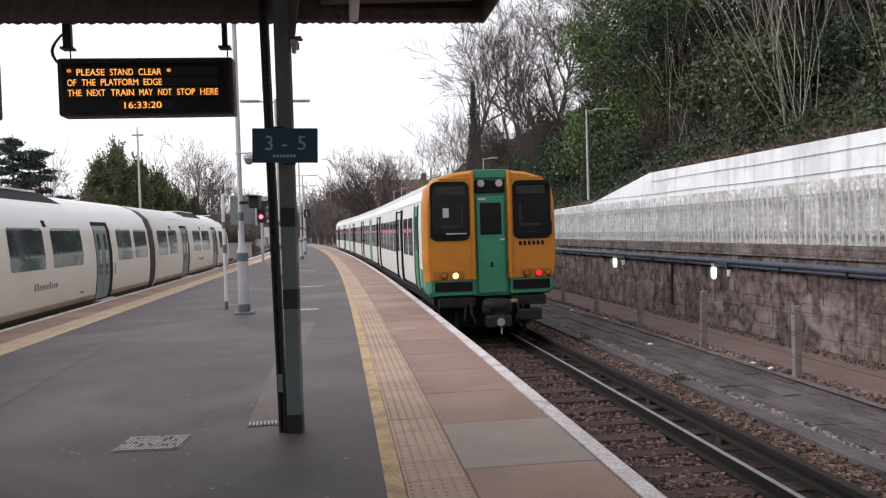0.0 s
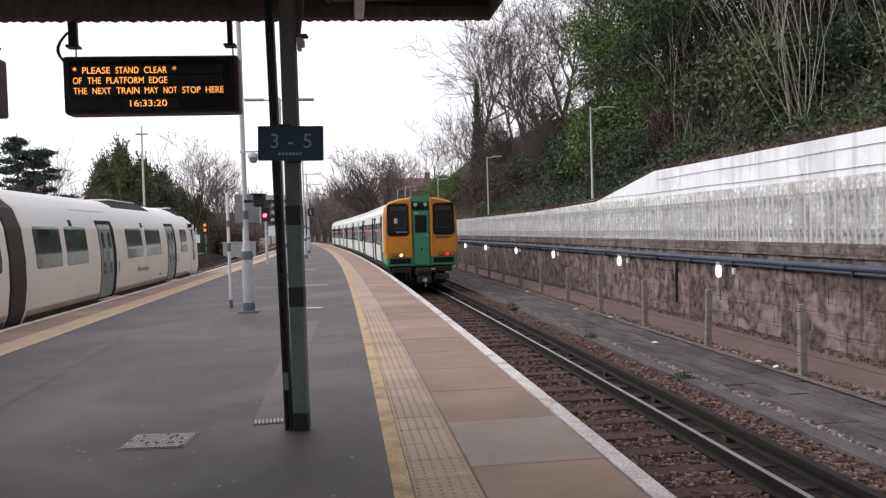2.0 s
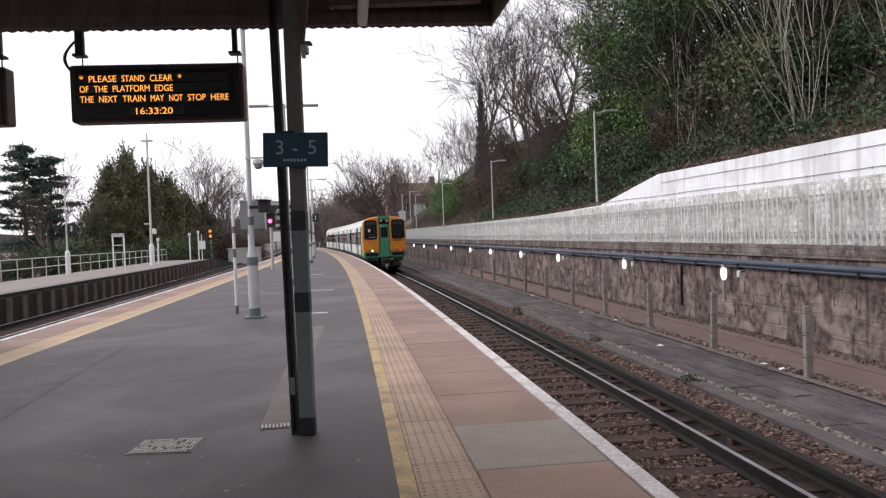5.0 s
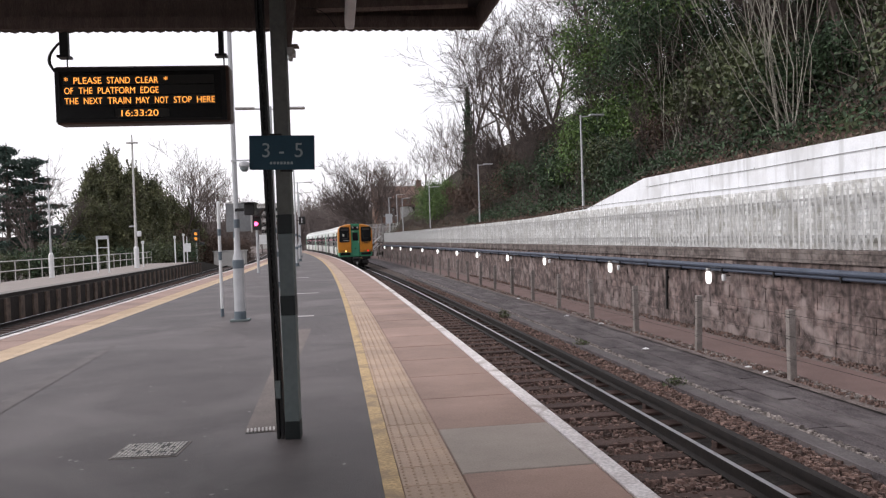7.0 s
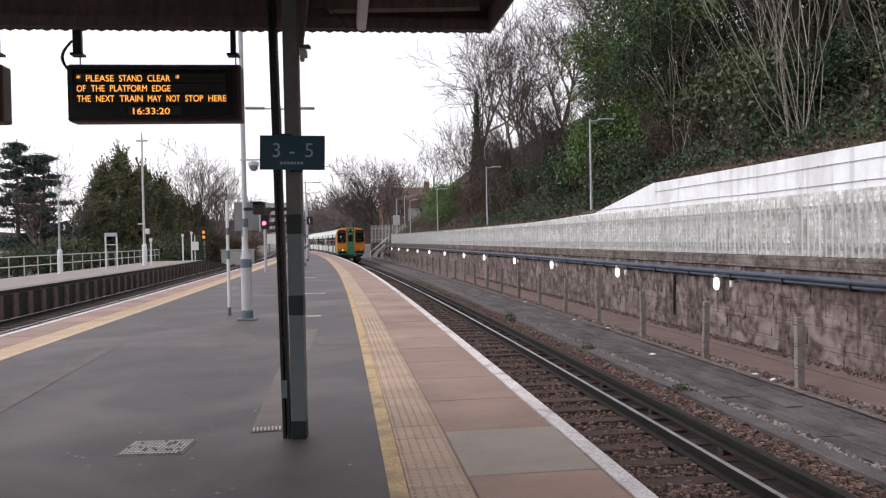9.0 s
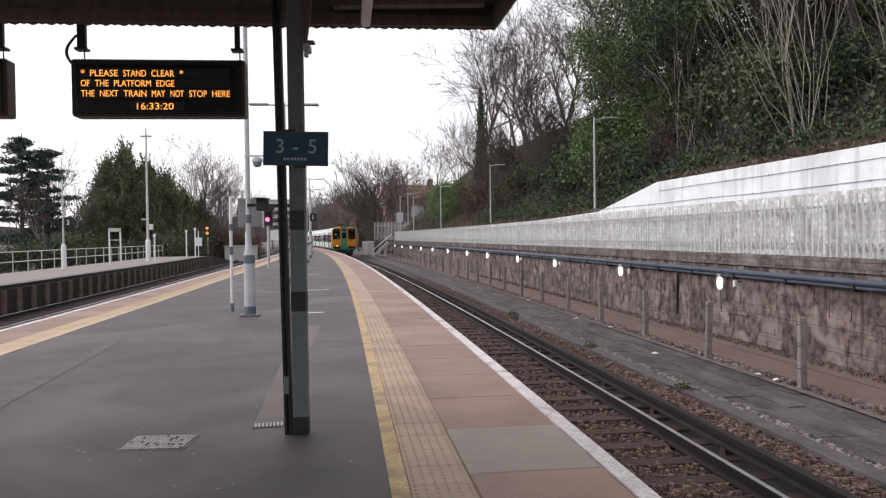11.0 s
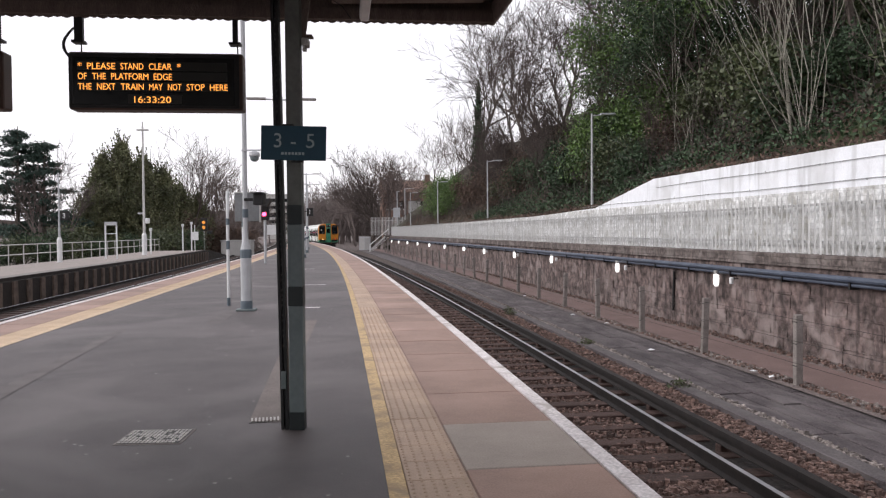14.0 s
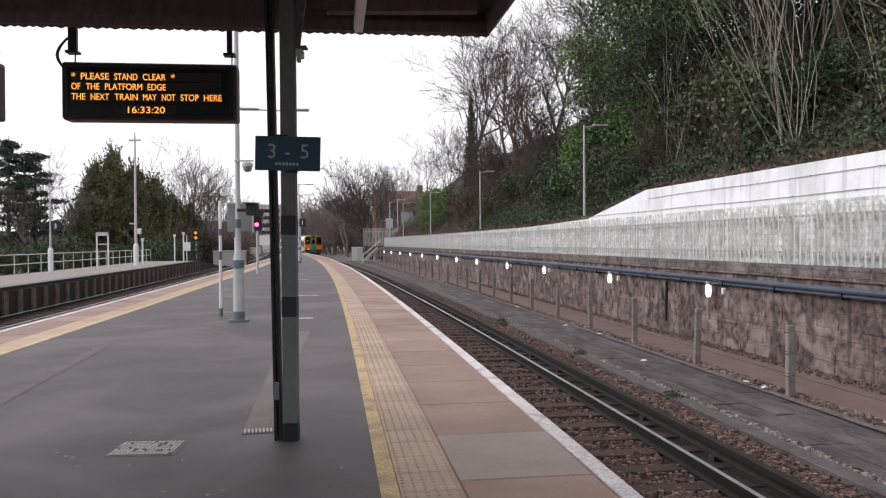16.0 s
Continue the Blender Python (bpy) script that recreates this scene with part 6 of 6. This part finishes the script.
ivy_dark = [ivy_kind(s, 9, 62, 0.115, M_DARKLEAF) for s in (21, 22, 23)]
ivy_green = [ivy_kind(s, 8, 62, 0.11, M_GREENLEAF) for s in (31, 32)]
ivy_mid = [ivy_kind(s, 9, 55, 0.15, M_MIDLEAF) for s in (24, 25)]
bush_green = [bush_kind(s, 4.5, 5.0, 7500, 0.12, M_GREENLEAF) for s in (41, 42)]
bush_dark = [bush_kind(43, 3.2, 2.6, 4300, 0.1, M_DARKLEAF), bush_kind(44, 3.2, 2.6, 4300, 0.1, M_MIDLEAF)]
bush_brown = [bush_kind(s, 3.0, 2.6, 3800, 0.09, M_BROWNLEAF) for s in (45, 46)]


def on_bank(y, o, turn=0.0, size=1.0, sink=0.15):
    p = WALL.at(y, o)
    return pose(p.x, p.y, bank_z(y, o) - sink, 0, 0, turn) @ Matrix.Diagonal((size, size, size, 1))


def sized(th, m):
    """Sets a pose together with an even size."""
    th.matrix_basis = m
    return th


def plant(kind, pick, y, o, size, label, name="tree", group=""):
    t = kind[pick % len(kind)]
    th = tree(name, pose(0, 0, 0), t[0], t[1], label, None, group)
    return sized(th, on_bank(y, o, GR.uniform(0, 360), size))


# dark ivy-clad trees on the bank behind the white wall
for i, (y, o, s) in enumerate(((13, 13.5, 1.1), (16, 16.5, 1.15), (19.5, 13.2, 1.0), (23, 16.5, 1.15), (26.5, 13.0, 1.0), (30, 16.5, 1.2), (33, 13.2, 1.05), (21, 20, 1.3), (28, 21, 1.3),
                               (12, 18, 1.2), (17.5, 22, 1.3), (24.5, 24, 1.4), (33, 25, 1.4), (14.5, 11.3, 0.75), (20.5, 11.6, 0.7), (25.0, 11.4, 0.65), (28.5, 11.4, 0.65), (31.5, 11.0, 0.6), (17.5, 12, 0.7))):
    plant(ivy_dark, i, y, o, s, "dark ivy-clad tree on the bank", group="ivy-clad trees")
for i, (y, o, s) in enumerate(((33.5, 12.4, 0.9), (31.0, 14.0, 1.0), (35.0, 11.6, 0.7), (24, 12.4, 0.7), (28, 15.5, 0.9), (18.5, 15, 0.8), (14, 15, 0.8))):
    plant(ivy_green, i, y, o, s, "bright green leafy tree on the bank", group="green trees")
plant(bush_green, 0, 34.6, 9.9, 0.72, "bright green bush above the wall", "shrub")
plant(bush_green, 1, 36.6, 10.6, 0.6, "bright green bush above the wall", "shrub")
plant(bush_green, 0, 32.0, 11.2, 0.7, "bright green bush above the wall", "shrub")
plant(bush_green, 1, 72.0, 9.4, 0.78, "round green bush above the wall", "shrub")
plant(bush_green, 1, 76.0, 9.2, 0.82, "round green bush above the wall", "shrub")
plant(bush_green, 0, 79.5, 9.6, 0.8, "round green bush above the wall", "shrub")
for i in range(36):
    plant(bush_dark, i, 9 + 1.1 * i + GR.uniform(-0.8, 0.8), GR.uniform(9.3, 13.5), GR.uniform(0.6, 1.0), "low dark ivy shrub on the bank", "shrub", "ivy shrubs")
for i in range(8):
    plant(bush_brown, i, 15 + 6.4 * i + GR.uniform(-1, 1), GR.uniform(8.9, 11), GR.uniform(0.5, 0.8), "brown withered shrub on the bank", "shrub", "withered shrubs")
for i, (y, o) in enumerate(((62, 9.8), (66, 10.0), (58, 10.5))):
    plant(bush_brown, i, y, o, 1.0, "large russet withered shrub", "shrub", "withered shrubs")


def plant_bare(pick, y, o, size, label="bare winter tree on the bank", kinds=None, m=None):
    t = (kinds or bare_kinds)[pick % len(kinds or bare_kinds)]
    th = tree("tree", pose(0, 0, 0), t[0], None, label, t[1], "bare trees")
    return sized(th, m or on_bank(y, o, GR.uniform(0, 360), size))


for i, (y, o, s) in enumerate(((44, 11.5, 0.75), (48, 14.5, 0.85), (52, 12.0, 0.8), (57, 15.0, 0.95), (61, 12.5, 0.85), (68, 15, 1.0), (50, 18, 1.0), (60, 19, 1.05), (75, 17, 0.8),
                               (63, 10.8, 0.5), (54, 10.2, 0.5), (46, 10.3, 0.5), (41, 15.5, 0.9))):
    plant_bare(i, y, o, s)
for i in range(24):
    y = 12 + 3.2 * i + GR.uniform(-1, 1)
    plant_bare(i, y, GR.uniform(9.2, 15), GR.uniform(0.45, 0.85), "thin bare sapling thicket on the bank", thicket_kinds)

for i in range(26):
    plant_bare(i, 37 + 1.5 * i + GR.uniform(-1, 1), GR.uniform(9.0, 14), GR.uniform(0.45, 0.7), "dense bare thicket on the bank", thicket_kinds)
for i in range(6):
    plant(bush_dark, i, 40 + 2.2 * i + GR.uniform(-1, 1), GR.uniform(9.5, 13), GR.uniform(0.6, 0.9), "low dark ivy shrub on the bank", "shrub", "ivy shrubs")
for i in range(14):
    plant(bush_brown, i, 39 + 2.3 * i + GR.uniform(-1, 1), GR.uniform(10, 17), GR.uniform(0.7, 1.0), "brown withered shrub on the bank", "shrub", "withered shrubs")
for i, (y, o, z) in enumerate(((37.0, 13.5, 0.6), (41, 12.5, 0.45))):
    plant(ivy_mid, i, y, o, z, "ivy-hung tree on the bank", group="ivy-clad trees")

# the tall ivy-wrapped tree
rngs = np.random.default_rng(77)
tt = plant_bare(1, 75, 12.6, 1.35, "tall bare tree with an ivy-wrapped trunk")
pts = np.stack([rngs.normal(0, 0.24, 2600), rngs.normal(0, 0.24, 2600), 8.0 * rngs.beta(1.1, 1.9, 2600)], 1)
pts[:, :2] *= (1.15 - pts[:, 2:] / 9.5)
twin("ivy", leaves_mesh("ivy", pts, 0.16, M_DARKLEAF, rngs), pose(0, 0, 0), tt, "dark ivy round the trunk")


# coppiced pale stems fanning out from one stool
def coppice(m, n, h, seed, label):
    rng = np.random.default_rng(seed)
    th = thing("coppice_shrub", m, label, "shrub", "coppiced shrubs")
    for k in range(n):
        segs, tips = [], []
        a = rng.uniform(0, 6.28)
        lean = np.array((-0.16 + rng.normal(0, 0.15), rng.normal(0, 0.15), 1.0))
        p = np.array((0.25 * math.cos(a) + rng.normal(0, 0.2), 0.35 * math.sin(a), -0.2))
        branch(segs, tips, p, lean / np.linalg.norm(lean), h * rng.uniform(0.75, 1.1), rng.uniform(0.011, 0.021), 1, 0.3, 0.1, {1: 2}, rng)
        twin("stem", tubes_mesh("stem", segs, M_PALEBARK, 0.006, 6), pose(0, 0, 0), th)
    return th


coppice(on_bank(18.0, 9.0), 20, 6.2, 3, "fan of pale coppiced stems above the wall")
coppice(on_bank(15.6, 9.6), 7, 6.0, 5, "thin pale stems above the wall")
coppice(on_bank(26.5, 10.0), 7, 4.2, 6, "thin pale stems above the wall")
coppice(on_bank(22.5, 10.4), 8, 5.0, 8, "thin pale stems above the wall")
coppice(on_bank(13.5, 9.4), 6, 6.0, 9, "thin pale stems above the wall")


# ground cover on the bank
def bank_points(n, o0, o1, y0, y1, h):
    y, o = GR.uniform(y0, y1, n), o0 + (o1 - o0) * GR.random(n) ** 1.3
    out = []
    for a, b in zip(y, o):
        p = WALL.at(a, b)
        out.append((p.x, p.y, max(bank_z(a, b), wall_top(a) if b < 8 else -9) + h * GR.random()))
    return np.array(out)


tagged(new("ground_ivy", leaves_mesh("ground_ivy", bank_points(66000, 8.2, 22, 8, 56, 0.5), 0.078, M_DARKLEAF, GR)), "dark ivy leaves covering the bank", kind="stuff")
tagged(new("leaf_litter", leaves_mesh("leaf_litter", bank_points(26000, 7.7, 13, 8, 100, 0.15), 0.075, M_BROWNLEAF, GR)), "brown fallen leaves and bracken on the bank", kind="stuff")
segs = []
for c in bank_points(5200, 8.6, 17, 9, 100, 0.1):
    d = GR.normal(0, 0.6, 3) + np.array((0, 0, 0.8))
    ln = GR.uniform(0.3, 1.5)
    q = c + d * ln * 0.5
    segs += [(c, q, 0.011, 0.008), (q, q + (d + GR.normal(0, 0.5, 3)) * ln * 0.5, 0.008, 0.004)]
tagged(new("undergrowth", tubes_mesh("undergrowth", segs, M_TWIG, 0.005, 3)), "tangle of bare brambles and sticks", kind="stuff")


# weeds beside the line
weed = bush_kind(61, 0.34, 0.2, 160, 0.035, M_MIDLEAF)
for y, o in ((24.0, 3.45), (25.0, 3.6), (17.5, 3.7), (12.6, 3.62)):
    p = WALL.at(y, o)
    w = tree("weed", pose(p.x, p.y, -1.08, 0, 0, y * 50), weed[0], weed[1], "small green weed in the ballast", None, "weeds")
    w["category"] = "plant"

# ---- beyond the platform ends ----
# Bark paled for distance, its haze worked into the colour.
M_FARBARK = mat("hazed_bark", (0.17, 0.138, 0.128), (0.1, 0.08, 0.074), scale=2, rough=0.95, bump=0, vary=0.2)
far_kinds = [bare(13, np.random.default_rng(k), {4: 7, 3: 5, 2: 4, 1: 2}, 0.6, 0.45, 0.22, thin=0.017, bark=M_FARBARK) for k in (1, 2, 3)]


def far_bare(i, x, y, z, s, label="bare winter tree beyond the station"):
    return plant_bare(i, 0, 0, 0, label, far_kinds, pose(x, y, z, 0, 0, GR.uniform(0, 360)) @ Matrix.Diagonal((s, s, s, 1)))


for i, (x, y, z, s) in enumerate(((-10.0, 150, 0.5, 1.0), (-6.0, 148, 1.5, 1.0), (-12, 146, 0.5, 0.9), (-8.4, 130, 1.0, 0.8), (-7.0, 112, 1.0, 0.95), (-4.2, 116, 1.5, 1.0), (-2.0, 110, 2.0, 0.95), (1.5, 112, 3.0, 1.05), (-13.5, 128, -0.5, 0.9),
                                  (5, 118, 4.5, 1.1), (-15, 140, 0, 1.0), (-8.5, 135, 2, 1.1))):
    far_bare(i, x, y, z, s)
# the far woods are too dense to count
segs, lf = [], []
for k in range(250):
    x, y = GR.uniform(-52, 12), GR.uniform(165, 270)
    if x < -30 - (y - 170) * 0.1 and GR.random() < 0.35:
        continue
    if abs(x - EDGE.x(y) - 1) < 5:
        x += 12
    h = GR.uniform(8, 13.5)
    base = np.array((x, y, -1.0 + max(0, (x + 8) * 0.25)))
    for j in range(26):
        a = GR.uniform(0, 6.28)
        p = base + np.array((0, 0, h * GR.uniform(0.1, 0.75)))
        q = p + np.array((math.cos(a) * GR.uniform(0.5, 2.4), math.sin(a) * 1.6, h * GR.uniform(0.1, 0.3)))
        segs.append((p, q, 0.09, 0.05))
        for m_ in range(5):
            segs.append((q, q + GR.normal(0, 1.0, 3) + np.array((0, 0, 0.5)), 0.055, 0.03))
    segs.append((base, base + np.array((0, 0, h * 0.8)), 0.2, 0.08))
tagged(new("far_wood", tubes_mesh("far_wood", segs, M_FARTWIG, 0.02, 3)), "grey-brown winter woodland with distance haze in its colour", kind="stuff")

# trees behind the opposite platform
rc = np.random.default_rng(91)


def cedar(m, h, label):
    segs, tips = [], []
    segs.append((np.array((0, 0, -0.5)), np.array((0.2, 0, h)), 0.3, 0.04))
    for k in range(34):
        z = h * (0.18 + 0.8 * k / 34)
        a = rc.uniform(0, 6.28)
        ln = (h - z) * 0.42 + 0.55
        ln *= rc.uniform(0.6, 1.15)
        d = np.array((math.cos(a), math.sin(a), 0.12))
        b = np.array((0, 0, z))
        segs.append((b, b + d * ln, 0.06, 0.02))
        for j in range(9):
            t = rc.uniform(0.35, 1.0)
            tips.append(b + d * ln * t + np.array((rc.normal(0, 0.3), rc.normal(0, 0.3), rc.normal(0, 0.06))))
    th = thing("cedar_tree", m, label, "tree")
    twin("trunk", tubes_mesh("trunk", segs, M_BARK, 0.02, 6), pose(0, 0, 0), th)
    c = np.array(tips)
    pts = (c[:, None, :] + rc.normal(0, 1, (len(c), 34, 3)) * np.array((0.34, 0.34, 0.1))).reshape(-1, 3)
    twin("crown", leaves_mesh("crown", pts, 0.15, M_BLUELEAF, rc, 0.1, 2.4), pose(0, 0, 0), th)
    return th


cedar(pose(-40.2, 75, -1.1), 13.0, "dark blue-green cedar with tiered branches")
cedar(pose(-38.2, 76, -1.1), 11.8, "dark blue-green cedar with tiered branches")
for i, (x, y, s) in enumerate(((-37.3, 74, 0.85), (-36.2, 73, 0.7), (-35.2, 74, 0.6), (-41.5, 76, 0.7))):
    far_bare(i + 1, x, y, -1.1, s, "bare spreading tree behind the opposite platform")


def plain(kind, pick, x, y, z, s, label, name="tree", group=""):
    t = kind[pick % len(kind)]
    th = tree(name, pose(0, 0, 0), t[0], t[1], label, None, group)
    return sized(th, pose(x, y, z, 0, 0, GR.uniform(0, 360)) @ Matrix.Diagonal((s, s, s, 1)))


M_OLIVE = mat("olive_needles", (0.19, 0.195, 0.1), (0.07, 0.08, 0.045), scale=0.6, rough=0.7, bump=0, vary=0.4, island=True)


def evergreen_kind(seed, h, w, n, leaf, material):
    """A dense, ragged, pointed evergreen."""
    rng = np.random.default_rng(seed)
    cs, segs = [], [(np.array((0, 0, -0.4)), np.array((0, 0, h * 0.85)), 0.3, 0.05)]
    for i in range(n):
        u = rng.random() ** 0.9
        rad = w * (0.62 + 0.38 * math.sin(min(1, u * 2.2) * 1.57)) * (1 - u ** 3.4) * (0.8 + 0.2 * math.sin(3 * seed + 9 * u))
        a, rr = rng.uniform(0, 6.28), rad * rng.random() ** 0.4
        c = np.array((rr * math.cos(a), rr * math.sin(a), h * u))
        cs.append(c)
        if i % 4 == 0:
            segs.append((np.array((0, 0, h * u * 0.8)), c * 1.04, 0.04, 0.015))
    pts = clumps(rng, cs, 62, np.array((0.3, 0.3, 0.34)))
    for k in range(210):  # shoots that break the outline
        c = cs[rng.integers(len(cs))]
        d = np.array((c[0] * 0.12 + rng.normal(0, 0.25), c[1] * 0.12 + rng.normal(0, 0.25), 1.0))
        ln = rng.uniform(0.8, 2.4)
        segs.append((c, c + d * ln, 0.03, 0.012))
        t = rng.random(26)[:, None]
        pts = np.concatenate([pts, c + d * ln * t + rng.normal(0, 0.13, (26, 3)) * (1.1 - t)])
    return tubes_mesh("trunk", segs, M_BARK, 0.015, 5), leaves_mesh("crown", pts, leaf, material, rng, 0.5, 1.8)


ever = [evergreen_kind(1, 11.6, 3.6, 360, 0.16, M_OLIVE), evergreen_kind(2, 10.5, 3.5, 320, 0.16, M_OLIVE)]
for i, (x, y, s) in enumerate(((-33.9, 84, 1.02), (-32.0, 85, 1.0), (-35.4, 83, 0.9), (-30.2, 86, 0.88), (-36.5, 84, 0.74), (-29.3, 89, 0.74), (-28.2, 92, 0.6))):
    plain(ever, i, x, y, -1.1, s, "dense dark evergreen tree behind the opposite platform", group="evergreens behind the platform")
slim = bare(13, np.random.default_rng(14), {4: 9, 3: 6, 2: 4, 1: 3}, 0.7, 0.4, 0.28, thin=0.02)
for x, y, s, k in ((-10.2, 119, 1.18, 1.1), (-9.3, 121, 1.1, 1.0), (-8.2, 118, 0.8, 0.8)):
    th = tree("tree", pose(0, 0, 0), slim[0], None, "tall slim bare tree beyond the wall", slim[1], "bare trees")
    sized(th, pose(x, y, -1.0, 0, 0, 40 * k) @ Matrix.Diagonal((k, k, s, 1)))
for i, (x, y, s) in enumerate(((-28.6, 90, 0.95), (-27.0, 94, 0.9), (-27.5, 98, 0.85), (-25.4, 99, 0.75), (-29.5, 92, 0.9), (-26.0, 104, 0.75), (-30, 96, 0.95), (-33.5, 88, 0.95), (-36, 90, 0.85))):
    far_bare(i, x, y, -1.1, s, "bare thicket tree behind the opposite platform")
for i in range(9):
    plain(bush_brown, i, -29.5 + 0.55 * i, 88 + 2.0 * i, -1.1, 1.9 - 0.08 * i, "brownish twiggy hedge shrub", "shrub", "hedge behind the platform")
for i in range(13):
    plain(bush_dark, i, -44 + 1.6 * i, 62 + 1.2 * i + GR.uniform(-1, 1), -1.1, GR.uniform(0.9, 1.4), "low dark shrub behind the opposite platform", "shrub", "shrubs behind the platform")

# house on the rise, relay cabinet, stairs, far tower
hs = thing("house", pose(-5.0, 156, 1.2, 0, 0, 8), "far brick house half hidden by trees", "house")
part("wall", box(bmesh.new(), -6, 4, 0, 8, -1, 8.2), M_BRICK, hs)
bm = bmesh.new()
v = [bm.verts.new(q) for q in ((-6.3, -0.3, 8.2), (4.3, -0.3, 8.2), (4.3, 8.3, 8.2), (-6.3, 8.3, 8.2), (-6.3, 4, 10.8), (4.3, 4, 10.8))]
for f in ((0, 1, 5, 4), (2, 3, 4, 5), (0, 4, 3), (1, 2, 5), (0, 3, 2, 1)):
    bm.faces.new([v[i] for i in f])
rf = part("roof", bm, M_BRICK, hs)
for x in (-4.4, 3.4):
    part("chimney", box(bmesh.new(), x - 0.5, x + 0.5, 3.4, 4.6, 9.8, 12.0, 0.04), M_BRICK, rf)
for x in (-4.6, -2.4, -0.2, 2.0):
    for z in (1.6, 4.8):
        w = part("window", box(bmesh.new(), x - 0.55, x + 0.55, -0.05, 0.05, z, z + 1.6), M_GLASS, hs)
        part("window_frame", box(box(bmesh.new(), x - 0.62, x + 0.62, -0.08, -0.05, z - 0.1, z), x - 0.04, x + 0.04, -0.07, -0.05, z, z + 1.6), M_WHITEPAINT, w)
an = thing("house", pose(-3.6, 118, 0, 0, 0, 0), "white rendered gable end of a small building", "house")
part("wall", box(bmesh.new(), -0.9, 0.9, 0, 3, 2.0, 6.2), M_FAR, an)
part("roof", box(bmesh.new(), -1.1, 1.1, -0.2, 3.2, 6.2, 6.45, 0.05), M_BRICK, an)
for x, h in ((-5.55, 7.0), (-4.5, 7.4)):
    q = thing("street_lamp", pose(x, 106, 1.4), "slim lamp post by the footbridge stair", "lamp", "lamps along the bank")
    part("shaft", lathe(bmesh.new(), [(0.07, 0), (0.05, h - 1.4)]), M_LIGHTPOLE, q)
    part("arm", tube(bmesh.new(), (0, 0, h - 1.45), (1.2 if x > -5 else 0.4, 0, h - 1.4), 0.03), M_LIGHTPOLE, q)
sb = thing("notice_board", pose(-5.6, 105.5, 1.4), "grey sign board on the stair landing", "sign")
part("board", box(bmesh.new(), -0.45, 0.45, -0.03, 0.03, 2.1, 3.4), M_LIGHTPOLE, sb)
part("post", tube(bmesh.new(), (0, 0, 0), (0, 0, 2.2), 0.05), M_GALV, sb)
fe = thing("palisade_fence", pose(-6.6, 104.6, 0.9), "grey palisade fence at the end of the wall", "fence")
for k in range(26):
    part("pale", box(bmesh.new(), -2.4 + 0.19 * k, -2.32 + 0.19 * k, -0.02, 0.02, 0.2, 2.6), M_GALV, fe)
part("fence_rail", box(bmesh.new(), -2.5, 2.6, 0.02, 0.06, 0.6, 0.68), M_GALV, fe)
part("fence_rail", box(bmesh.new(), -2.5, 2.6, 0.02, 0.06, 2.1, 2.18), M_GALV, fe)
st = thing("staircase", pose(-6.6, 100.5, -1.0), "grey steel stair with white handrails", "stairs")
for k in range(11):
    part("tread", box(bmesh.new(), -2.2 + 0.22 * k, -1.95 + 0.22 * k, -0.5, 0.5, 0.18 * k, 0.18 * k + 0.06), M_GALV, st)
for s in (-0.5, 0.5):
    part("handrail", tube(tube(bmesh.new(), (-2.2, s, 0.9), (0.2, s, 2.9), 0.03), (-2.2, s, 0), (-2.2, s, 0.95), 0.03), M_WHITEPAINT, st)
    part("stringer", box(bmesh.new(), -0.1, 0.1, s - 0.02, s + 0.02, 0, 2.4, m=pose(0, 0, 0, 0, 48, 0) @ pose(-1.6, 0, -1.3)), M_GALV, st)
for x, y, w, h in ((-10.8, 115, 1.6, 1.9),):
    rb = thing("relay_cabinet", pose(x, y, -1.1), "pale grey trackside relay cabinet", "cabinet")
    part("body", box(bmesh.new(), -w / 2, w / 2, -0.5, 0.5, 0, h, 0.03), M_LIGHTPOLE, rb)
    part("roof", box(bmesh.new(), -w / 2 - 0.06, w / 2 + 0.06, -0.56, 0.56, h, h + 0.08, 0.02), M_WHITEPAINT, rb)
    for s in (-1, 1):
        part("door", box(bmesh.new(), *sorted((s * 0.03, s * (w / 2 - 0.06))), -0.515, -0.5, 0.1, h - 0.1), M_GALV, rb)
cw = thing("retaining_block", pose(-24.4, 90, -1.1), "low pale concrete wall beyond the opposite platform", "wall")
part("block", box(bmesh.new(), -0.6, 3.0, 0, 1.0, 0, 1.75, 0.05), M_FAR, cw)
part("coping", box(bmesh.new(), -0.7, 3.1, -0.1, 1.1, 1.75, 1.87, 0.03), M_FAR, cw)
tw = thing("tower_block", pose(-66, 320, 0), "distant pale tower block", "building")
part("wall", box(bmesh.new(), -5, 5, 0, 9, -1, 17), M_FAR, tw)
for k in range(5):
    part("window", box(bmesh.new(), -4.4, 4.4, -0.05, 0.05, 2.5 + 2.9 * k, 3.9 + 2.9 * k), M_GLASS, tw)
part("roof", box(bmesh.new(), -5.2, 5.2, -0.2, 9.2, 17, 17.4), M_FAR, tw)
sheet("backdrop", [[Vector((x, 620 + 40 * math.sin(x * 0.01), z + (18 + 9 * noise.noise(Vector((x * 0.008, 0, 0)))) * t)) for t in (0, 0.6, 1.0)] for z in (-2,) for x in steps(-700, 260, 20)], M_TWIG,
      "distant wooded ridge on the skyline")


motions()
